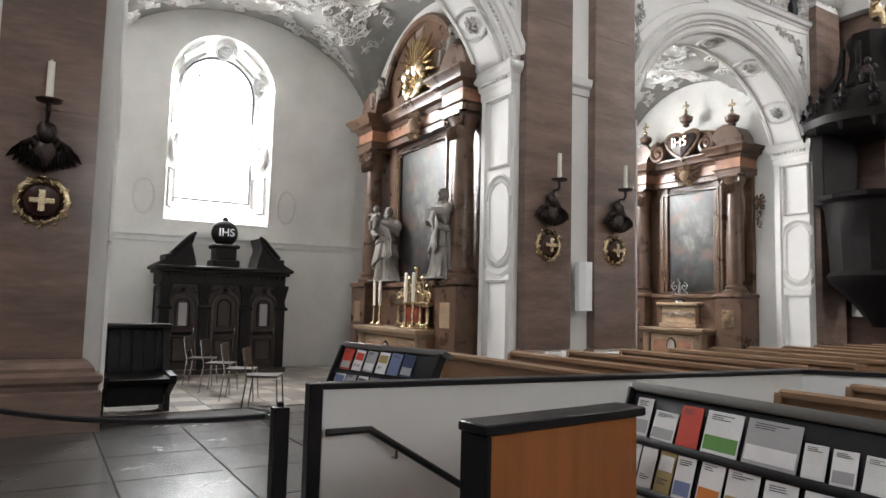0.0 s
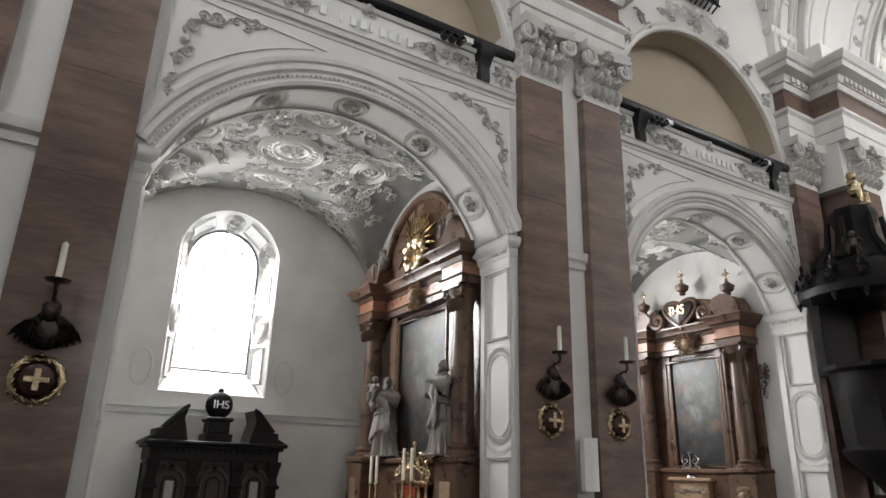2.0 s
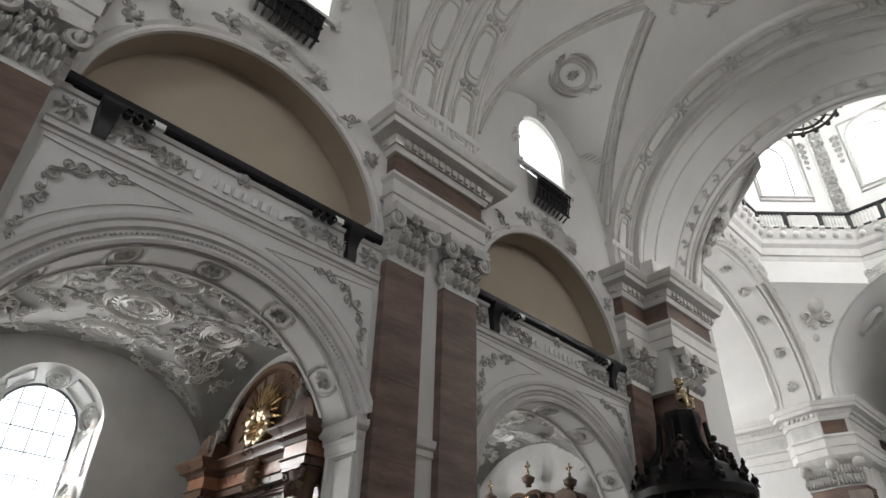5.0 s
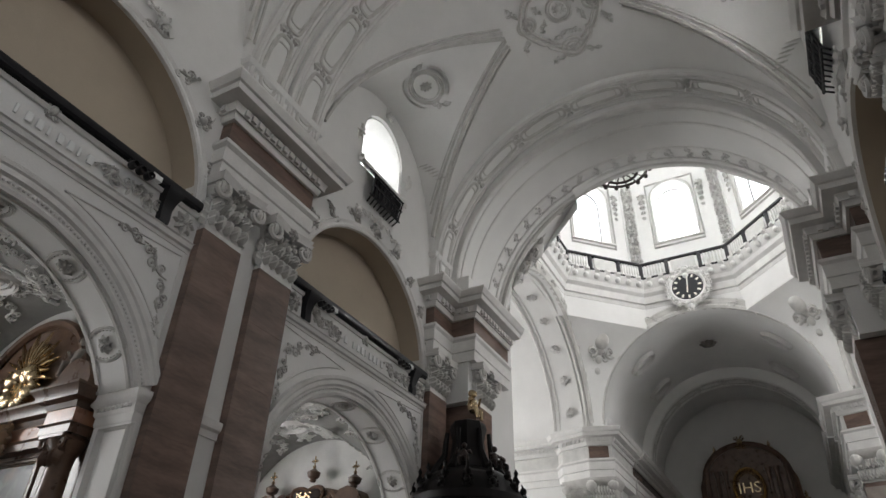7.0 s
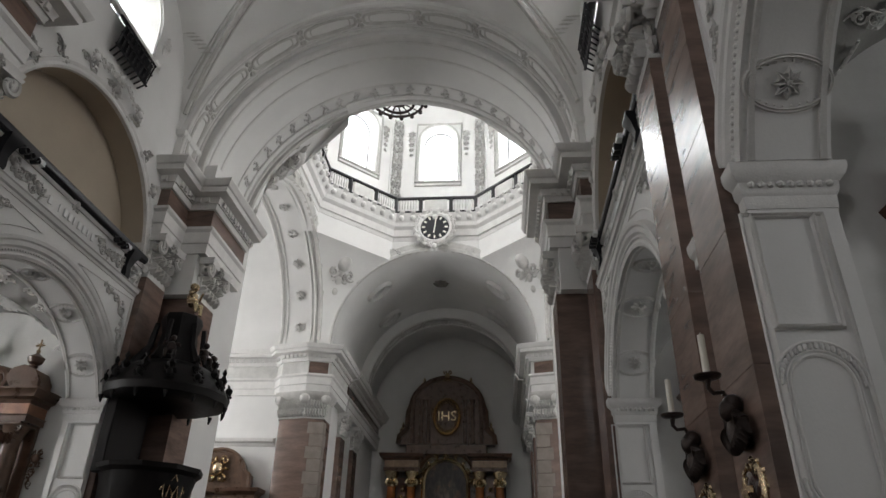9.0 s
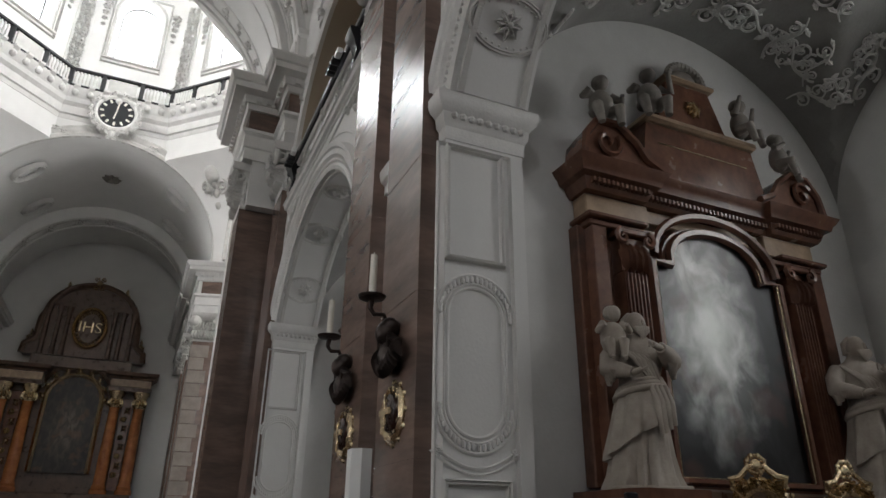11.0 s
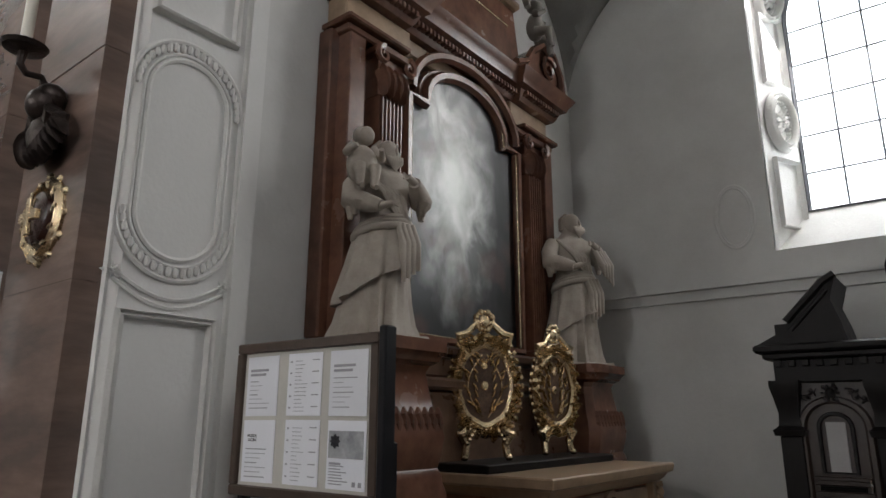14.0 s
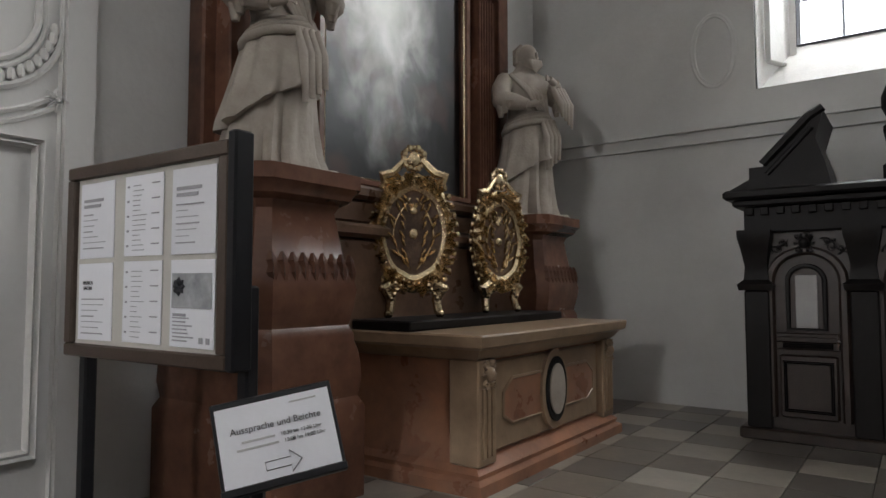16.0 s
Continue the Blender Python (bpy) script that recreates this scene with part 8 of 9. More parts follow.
# ---- sconces: gilded medal, bronze angel head, arm with candle ----
def sconce(at, rz):
    sc = thing("candle_sconce", "dark bronze winged-head sconce with white candle above a gilded cross medallion", "sconce", at, rz, "consecration sconces")
    bm = B(); lathe(bm, [(0.02, 0.02), (0.17, 0.02), (0.2, -0.03), (0.23, -0.05), (0.27, -0.02), (0.27, 0.03), (0.02, 0.03)], c=(0, 0, 0), n=30, axis="y")
    for k in range(12):
        a = 2 * math.pi * k / 12
        ball(bm, (0.268 * math.cos(a), 0.0, 0.275 * math.sin(a)), 0.026 + 0.006 * (k % 2), 7, 5)
        q = B(); leaf_to(q, 0, 0, 1.0, 0.07, 0.04, 0.006); add(bm, q, facing((0.2 * math.cos(a), -0.05, 0.2 * math.sin(a)), (0, -1, 0), spin=math.degrees(a))); q.free()
    part("medallion_rim", bm, GOLD, sc, "gilded scalloped rim")
    bm = B(); lathe(bm, [(0.005, -0.1), (0.1, -0.09), (0.165, -0.06), (0.185, 0.0)], n=24, axis="y"); part("boss", bm, flat_colour("dark_brown_enamel", (0.035, 0.015, 0.012), 0.2), sc, "dark polished brown boss")
    bm = B(); bevbox(bm, -0.032, 0.032, -0.112, -0.075, -0.12, 0.12, 0.006); bevbox(bm, -0.12, 0.12, -0.11, -0.073, -0.032, 0.032, 0.006); part("cross", bm, GOLD, sc)
    bm = B()
    ball(bm, (0, -0.12, 0.72), 0.1, 12, 8, (0.9, 1, 1.15)); ball(bm, (0, -0.08, 0.78), 0.1, 10, 6)
    loft(bm, [[(r * math.cos(t), -0.09 + 0.7 * r * math.sin(t), z) for t in lin(0, 2 * math.pi, 14)[:-1]] for z, r in ((0.34, 0.04), (0.42, 0.1), (0.52, 0.13), (0.6, 0.1), (0.66, 0.06))])
    part("head", bm, BRONZE, sc)
    for e in (-1, 1):
        bm = B(); tube(bm, [(e * 0.03, -0.07, 0.52), (e * 0.13, -0.1, 0.66), (e * 0.2, -0.08, 0.6), (e * 0.21, -0.06, 0.45)], [0.05, 0.055, 0.05, 0.03], 8); wg = part("wing", bm, BRONZE, sc)
        for k in range(7):
            bm = B(); q = B(); leaf_to(q, 0, 0, 0, 0.24 - 0.012 * k, 0.075, 0.05); add(bm, q, facing((e * (0.2 - 0.022 * k), -0.075 - 0.004 * k, 0.62 - 0.025 * k), (0, -1, 0), spin=-(50 + 9 * k) if e > 0 else 180 + (50 + 9 * k))); q.free(); part("feather", bm, BRONZE, wg)
    bm = B(); tube(bm, [(0, -0.12, 0.84), (0, -0.15, 0.9), (0, -0.24, 0.89), (0, -0.28, 0.94), (0, -0.27, 1.03)], [0.022, 0.022, 0.022, 0.024, 0.03], 8); part("arm", bm, BRONZE, sc)
    bm = B(); lathe(bm, [(0.02, 1.02), (0.12, 1.04), (0.135, 1.065), (0.12, 1.06), (0.03, 1.05)], c=(0, -0.27, 0), n=18); part("drip_pan", bm, BRONZE, sc)
    bm = B(); lathe(bm, [(0.036, 1.05), (0.034, 1.48), (0.015, 1.49)], c=(0, -0.27, 0), n=12); tube(bm, [(0, -0.27, 1.49), (0.004, -0.27, 1.51)], 0.004, 4); part("candle", bm, WAX, sc)
    return sc


first = sconce((1.215, 5.57, 2.48), 0)
for x in (8.36, 9.87):
    copy_thing(first, pose(x, 5.57, 2.48))
for x in (1.215, 8.36, 9.87):
    copy_thing(first, pose(x, -5.57, 2.48, 0, 0, 180))


def speaker(at, rz):
    sp = thing("loudspeaker", "slim white wall loudspeaker on a bracket", "loudspeaker", at, rz, "loudspeakers")
    bm = B(); loft(bm, [[(-0.15, -0.02, z), (-0.15, -0.12, z), (-0.07, -0.2, z), (0.07, -0.2, z), (0.15, -0.12, z), (0.15, -0.02, z)] for z in (0, 0.82)]); part("cabinet", bm, WHITEPAINT, sp)
    bm = B(); bevbox(bm, -0.03, 0.03, -0.03, 0.14, 0.35, 0.4, 0.005); ball(bm, (0.17, -0.04, 0.06), 0.02, 6, 4); part("bracket", bm, CHROME, sp)
    return sp


spk = speaker((9.12, 5.6, 1.42), 0)
copy_thing(spk, pose(9.12, -5.6, 1.42, 0, 0, 180))
copy_thing(spk, pose(17.66, 5.5, 1.42))

# clerestory grilles
for s in (1, -1):
    for c in BAYS:
        g = thing("window_grille", "black iron lattice balcony below the clerestory window", "grille", (c, s * 5.7, 0), 0 if s > 0 else 180)
        bm = B()
        for i in range(9):
            x = -0.72 + 1.44 * i / 8
            tube(bm, [(x, -0.04, 13.95), (x, -0.3, 13.6), (x * 0.95, -0.2, 12.95), (x * 0.9, -0.03, 12.8)], 0.03, 4)
        for z, y in ((13.95, 0.05), (13.6, 0.3), (13.3, 0.26), (12.95, 0.2)):
            tube(bm, [(-0.75, -y, z), (0.75, -y, z)], 0.035, 4)
        part("lattice", bm, IRON, g)
        bm = B(); loft(bm, [[(x, -y, z) for x in (-0.7, 0.7)] for y, z in ((0.0, 13.9), (0.26, 13.58), (0.16, 12.97))], closed=False); part("backing", bm, BLACKPAINT, g)
        bm = B()
        bevbox(bm, -1.1, 1.1, -0.12, 0.02, 13.9, 14.02, 0.02); part("sill", bm, STUCCO, g)
        bm = B()
        for k in range(7):
            add(bm, CARTOUCHE if k % 3 == 0 else SCROLLS[k % 4], facing((-1.0 + 2.0 * k / 6, -0.06, 12.3 + 0.2 * math.cos((k - 3) * 0.6)), (0, -1, 0), size=0.55))
        for e in (-1, 1):
            add(bm, CARTOUCHE, facing((e * 1.15, -0.06, 14.0), (0, -1, 0), size=0.5)); add(bm, SCROLLS[1], facing((e * 1.3, -0.03, 14.9), (0, -1, 0), spin=80, size=0.7))
        add(bm, CARTOUCHE, facing((0, -0.03, 16.65), (0, -1, 0), size=0.7))
        part("stucco_surround", bm, STUCCO, g)

# small spotlight bars under the gallery handrails
def spotlight_bar(at, rz):
    sb = thing("spotlight_bar", "black bar of three spotlights with a white ballast box", "spotlight", at, rz, "gallery spotlights")
    bm = B(); bevbox(bm, -0.42, 0.14, -0.06, 0.0, -0.02, 0.02, 0.004); part("bar", bm, IRON, sb)
    for x in (-0.36, -0.2, -0.04):
        bm = B(); lathe(bm, [(0.03, 0.06), (0.07, 0.04), (0.075, -0.1), (0.06, -0.1), (0.05, -0.04), (0.01, -0.03)], c=(x, -0.09, -0.09), n=12, axis="y"); part("spot", bm, IRON, sb)
    bm = B(); bevbox(bm, 0.0, 0.2, -0.16, -0.065, -0.08, 0.03, 0.006); part("ballast_box", bm, WHITEPAINT, sb, "white ballast box")
    return sb


spot = spotlight_bar((C1 - 1.72, YW - 0.14, 8.93), 0)
for c, dx, s in ((C1, 1.72, 1), (C2, -1.72, 1), (C2, 1.72, 1), (C2, -1.72, -1), (C2, 1.72, -1)):
    copy_thing(spot, pose(c + dx, s * (YW - 0.14), 8.93, 0, 0, 0 if s > 0 else 180))

# ---- pulpit ----
pu = thing("pulpit", "black carved wooden pulpit with a crowned sounding board", "pulpit", (16.95, 4.62, 0), 0)
octp = lambda r, z, n=10: [(r * math.cos(2 * math.pi * (k + 0.5) / n), r * math.sin(2 * math.pi * (k + 0.5) / n), z) for k in range(n)]
bm = B(); loft(bm, [octp(r, z) for r, z in ((0.15, 1.2), (0.5, 1.7), (0.95, 2.15), (1.0, 2.3), (0.92, 2.4), (0.95, 3.0), (1.0, 3.7), (1.05, 3.9), (1.16, 3.98), (1.18, 4.08), (1.0, 4.1))]); part("body", bm, BLACKWOOD, pu)
bm = B(); loft(bm, [octp(r, z, 14) for r, z in ((0.5, 5.62), (1.2, 5.5), (1.42, 5.58), (1.45, 5.75), (1.35, 5.95), (1.2, 6.2), (0.9, 6.4), (0.6, 6.5))])
for k in range(14):
    a = 2 * math.pi * k / 14
    add(bm, CARTOUCHE, facing((1.42 * math.cos(a), 1.42 * math.sin(a), 5.95), (math.cos(a), math.sin(a), 0.3), size=0.5))
    lathe(bm, [(0.05, 6.1), (0.1, 6.2), (0.03, 6.32), (0.06, 6.4), (0.01, 6.5)], c=(1.25 * math.cos(a), 1.25 * math.sin(a), 0), n=6)
    tube(bm, [(1.4 * math.cos(a), 1.4 * math.sin(a), 5.55), (1.38 * math.cos(a), 1.38 * math.sin(a), 5.38)], [0.06, 0.02], 5)
part("sounding_board", bm, BLACKWOOD, pu)
bm = B(); loft(bm, [octp(r, z, 8) for r, z in ((0.62, 6.4), (0.5, 6.7), (0.42, 7.3), (0.5, 7.6), (0.46, 7.75), (0.2, 7.85))])
for k in range(6):
    a = 2 * math.pi * k / 6
    tube(bm, [(0.9 * math.cos(a), 0.9 * math.sin(a), 6.4), (0.62 * math.cos(a), 0.62 * math.sin(a), 6.9), (0.55 * math.cos(a), 0.55 * math.sin(a), 7.5)], [0.12, 0.08, 0.06], 6)
part("crown", bm, BLACKWOOD, pu)
bm = B(); bevbox(bm, -0.75, 0.75, 0.72, 0.98, 3.9, 5.7, 0.02); part("back_panel", bm, BLACKWOOD, pu)
bm = B()
for e in (-1, 1):
    tube(bm, [(-0.14 * e, -0.99, 3.05), (-0.1 * e, -1.0, 3.3), (0, -1.0, 3.12)], 0.022, 5)
    tube(bm, [(e * 0.22, -0.99, 3.05), (e * 0.24, -0.99, 3.3), (e * 0.3, -0.97, 3.18)], 0.02, 5)
tube(bm, [(-0.08, -0.99, 3.4), (0, -1.0, 3.52), (0.08, -0.99, 3.4)], 0.02, 5); tube(bm, [(0, -0.99, 2.9), (0, -1.0, 3.1)], 0.03, 5)
mono = part("monogram", bm, GOLD, pu, "gilded monogram shapes")
mono.matrix_basis = pose(0, 0, 0.35, 0, 0, -30)
putto("gilded_angel", "small gilded angel on top of the pulpit", 0.75, (16.95, 4.5, 7.95), 0, 21, GOLD)
for k, a in enumerate((200, 250, 310)):
    putto("putto", "dark small figure on the sounding board with pale highlights", 0.5, (16.95 + 0.95 * math.cos(radians(a)), 4.62 + 0.95 * math.sin(radians(a)), 6.45), a + 90, 30 + k, BRONZE)

# ---- notice board, sign ----
BOARDWOOD = material("brown_board_wood", (0.075, 0.05, 0.037), 0.4, second=(0.05, 0.032, 0.023), scale=2, fine=30, bump=0.05, stretch=(3, 3, 3), grain=0.25)
nb = thing("notice_board", "brown wooden notice board with six white papers on two posts", "notice board", (6.835, -6.40, 0), 182)
# local: x to the viewer's right is -x; front towards -y
Wb, Z0, Z1 = 0.545, 0.9, 1.72
bm = B(); bevbox(bm, -Wb, Wb, -0.02, 0.03, Z0, Z1, 0.006); part("back_panel", bm, BOARDWOOD, nb)
for x0, x1, z0, z1 in ((-Wb, Wb, Z1 - 0.055, Z1), (-Wb, Wb, Z0, Z0 + 0.055), (-Wb, -Wb + 0.055, Z0 + 0.055, Z1 - 0.055), (Wb - 0.055, Wb, Z0 + 0.055, Z1 - 0.055)):
    bm = B(); bevbox(bm, x0, x1, -0.05, -0.018, z0, z1, 0.006); part("frame_rail", bm, BOARDWOOD, nb)
bm = B(); bevbox(bm, -Wb + 0.05, Wb - 0.05, -0.026, -0.018, Z0 + 0.05, Z1 - 0.05, 0.002); part("pin_board", bm, flat_colour("cream_lining", (0.62, 0.60, 0.56)), nb)
bm = B(); bevbox(bm, Wb + 0.002, Wb + 0.05, -0.055, 0.03, Z0 - 0.0, Z1 + 0.03, 0.008)
part("side_rail", bm, BLACKPAINT, nb)
for x in (-Wb + 0.005, Wb - 0.01):
    bm = B(); bevbox(bm, x - 0.028, x + 0.028, 0.032, 0.09, 0.05, Z0 + 0.3, 0.008); part("post", bm, BLACKPAINT, nb)
bm = B(); bevbox(bm, -Wb - 0.1, Wb + 0.1, 0.0, 0.26, 0, 0.05, 0.008); part("foot_bar", bm, BLACKPAINT, nb)
PRINT = flat_colour("printed_text", (0.36, 0.36, 0.40))
cols = (-0.325, 0.005, 0.325)
rnd = random.Random(4)
for r in range(2):
    for c_ in range(3):
        cx, top = cols[c_], (Z1 - 0.075 if r == 0 else Z1 - 0.42)
        w, h = 0.262, 0.325
        bm = B(); bevbox(bm, cx - w / 2, cx + w / 2, -0.031, -0.027, top - h, top, 0.001)
        pg = part("paper", bm, PAPER, nb)
        pg.matrix_basis = pose(0, -0.002 * c_, 0, 0, rnd.uniform(-0.5, 0.5), 0)
        bm = B()
        def bar(x, z, ww, hh):
            bevbox(bm, x, x + ww, -0.0345, -0.032, z - hh, z, 0.0004)
        if c_ == 1:
            for k in range(14):
                z = top - 0.04 - 0.02 * k
                bar(cx - 0.07, z, rnd.uniform(0.04, 0.1), 0.0028)
                if k % 3 == 0:
                    bar(cx - 0.11, z, 0.012, 0.008); bar(cx + 0.06, z + 0.004, 0.05, 0.005)
        elif r == 1 and c_ == 2:
            for k in range(8):
                bar(cx - 0.11, top - 0.2 - 0.014 * k, rnd.uniform(0.06, 0.15), 0.005 if k else 0.011)
            for x in (0.05, 0.09):
                bar(cx + x, top - 0.285, 0.02, 0.022)
        else:
            z = top - (0.07 if r == 0 else 0.085)
            if not (r == 1 and c_ == 0):
                bar(cx - 0.1, z, 0.15, 0.013); bar(cx - 0.1, z - 0.024, 0.13, 0.013)
            for k in range(7):
                bar(cx - 0.1, z - 0.065 - 0.024 * k, rnd.uniform(0.06, 0.18), 0.003 if k % 3 else 0.005)
        part("text_line", bm, PRINT, pg)
        if r == 1 and c_ == 2:
            bm = B(); bevbox(bm, cx - 0.118, cx + 0.118, -0.0345, -0.032, top - 0.18, top - 0.05, 0.0004)
            part("grey_photo", bm, material("grey_print", (0.45, 0.46, 0.48), 0.5, second=(0.25, 0.26, 0.28), scale=9, fine=50, bump=0.01), pg)
            bm = B(); add(bm, rosette_pattern(0.035, 8), facing((cx - 0.07, -0.035, top - 0.1), (0, -1, 0))); part("star_print", bm, INK, pg)
        if r == 1 and c_ == 0:
            letters("MUSICA\nSACRA", 0.022, INK, pg, facing((cx - 0.05, -0.035, top - 0.095), (0, -1, 0)), depth=0.0005)

sg = thing("direction_sign", "white paper sign on a black tilted stand pointing to confession", "sign", (6.05, -6.33, 0), 0)
m_sign = facing((5.98, -6.35, 0.72), (-0.70, 0.62, 0.35), (0, 0, 1), 11) @ Matrix.Diagonal((0.85, 0.85, 1, 1))
m_sign.translation -= Vector((6.05, -6.33, 0))
bm = B(); q = B(); bevbox(q, -0.225, 0.225, -0.165, 0.175, -0.02, 0.0, 0.005); add(bm, q, m_sign); q.free()
part("backing", bm, BLACKPAINT, sg)
bm = B(); q = B(); bevbox(q, -0.21, 0.21, -0.148, 0.148, 0.001, 0.004, 0.001); add(bm, q, m_sign); q.free()
part("paper", bm, PAPER, sg)
bm = B(); q = B(); bevbox(q, -0.225, 0.225, -0.17, -0.14, -0.02, 0.02, 0.004); add(bm, q, m_sign); q.free(); tube(bm, [(0.03, -0.02, 0.62), (0.05, -0.05, 0.02)], 0.025, 8); lathe(bm, [(0.2, 0), (0.2, 0.015), (0.03, 0.03)], c=(0.05, -0.05, 0), n=20)
part("stand", bm, BLACKPAINT, sg)
letters("Aussprache und Beichte", 0.034, INK, sg, m_sign @ pose(0.0, 0.055, 0.006), depth=0.0005)
letters("10:30 bis 12:00 Uhr", 0.019, INK, sg, m_sign @ pose(0.085, 0.012, 0.006), depth=0.0005)
letters("15:00 bis 19:00 Uhr", 0.019, INK, sg, m_sign @ pose(0.095, -0.014, 0.006), depth=0.0005)
bm = B()
q = B()
bevbox(q, -0.13, -0.01, 0.008, 0.016, 0.0045, 0.0055, 0.0003); bevbox(q, -0.15, 0.0, -0.018, -0.01, 0.0045, 0.0055, 0.0003); bevbox(q, 0.06, 0.16, 0.118, 0.124, 0.0045, 0.0055, 0.0003)
add(bm, q, m_sign); q.free()
part("faint_text", bm, flat_colour("grey_ink", (0.5, 0.5, 0.51)), sg)
bm = B(); q = B()
tube(q, [(x, y, 0.006) for x, y in ((-0.06, -0.075), (0.03, -0.075), (0.03, -0.052), (0.07, -0.09), (0.03, -0.128), (0.03, -0.105), (-0.06, -0.105))], 0.0016, 4, loop=True)
add(bm, q, m_sign); q.free()
part("arrow", bm, INK, sg)

# ---- low white stair enclosure with handrail ----
en = thing("stair_enclosure", "low white panelled parapet with black cap round a stairwell", "parapet", (2.62, 0.84, 0), -6.2)
L = 4.15
bm = B(); bevbox(bm, 0.06, L, 0.0, 0.09, 0, 0.965, 0.004); part("white_panel", bm, WHITEPAINT, en)
bm = B(); bevbox(bm, 0.06, L - 0.004, -0.012, 0.102, 0.965, 1.0, 0.006); part("cap", bm, BLACKPAINT, en)
bm = B(); bevbox(bm, -0.02, 0.058, -0.014, 0.104, 0, 1.0, 0.006); part("end_post", bm, BLACKPAINT, en)
bm = B(); loft(bm, [[(L, 0.0, z), (L + 0.45, -0.42, z), (L + 0.5, -0.35, z), (L, 0.09, z)] for z in (0, 0.965)]); part("return_panel", bm, WHITEPAINT, en)
bm = B(); loft(bm, [[(L, -0.02, z), (L + 0.45, -0.44, z), (L + 0.52, -0.34, z), (L, 0.1, z)] for z in (0.966, 1.0)]); part("return_cap", bm, BLACKPAINT, en)
bm = B(); tube(bm, [(0.07, -0.06, 0.73), (0.33, -0.06, 0.735), (0.9, -0.06, 0.385), (1.5, -0.06, 0.03)], 0.022, 8); part("handrail", bm, IRON, en, "dark metal handrail")
bm = B(); tube(bm, [(0.5, -0.06, 0.62), (0.5, -0.06, 0.56), (0.5, 0.0, 0.55)], 0.01, 6); part("rail_bracket", bm, CHROME, en)

ct = thing("counter", "low counter with orange wood veneer front and black frame", "counter", (2.8, -0.64, 0), 6)
bm = B(); bevbox(bm, 0.012, 0.95, 0, 0.14, 0.0, 0.955, 0.004); part("veneer_front", bm, VENEER, ct)
bm = B(); bevbox(bm, -0.02, 0.01, -0.012, 0.152, 0, 0.955, 0.004); part("end_panel", bm, BLACKPAINT, ct)
bm = B(); bevbox(bm, -0.03, 1.0, -0.018, 0.16, 0.957, 1.0, 0.006); part("top", bm, BLACKPAINT, ct)

COVERS = [flat_colour("cover_" + n_, c_) for n_, c_ in (("white", (0.78, 0.78, 0.78)), ("red", (0.55, 0.06, 0.035)), ("green", (0.12, 0.3, 0.07)), ("blue", (0.16, 0.2, 0.35)), ("orange", (0.62, 0.2, 0.03)), ("grey", (0.4, 0.4, 0.41)), ("ochre", (0.4, 0.3, 0.12)), ("navy", (0.04, 0.06, 0.12)))]


def brochure(parent_m, u, v, w, h, cover, band_col, rnd, label):
    """A leaflet standing in a rack, with a printed panel."""
    ob = thing("brochure", label, "brochure", group="brochures")
    ob.matrix_basis = parent_m @ pose(u, v, 0.012, 0, 0, rnd.uniform(-2, 2))
    bm = B(); bevbox(bm, -w / 2, w / 2, 0, h, 0, 0.006, 0.001); part("cover", bm, cover, ob)
    k = rnd.random()
    bm = B(); bevbox(bm, -w / 2 + 0.008, w / 2 - 0.008, h * (0.08 if k < 0.5 else 0.5), h * (0.42 if k < 0.5 else 0.86), 0.0065, 0.0075, 0.0003); part("picture", bm, band_col, ob)
    bm = B()
    for j in range(3):
        bevbox(bm, -w * 0.36, -w * 0.36 + w * rnd.uniform(0.3, 0.7), h * (0.9 - 0.05 * j) if k < 0.5 else h * (0.3 - 0.05 * j), h * (0.92 - 0.05 * j) if k < 0.5 else h * (0.32 - 0.05 * j), 0.0065, 0.0075, 0.0003)
    part("text_line", bm, INK, ob)
    return ob


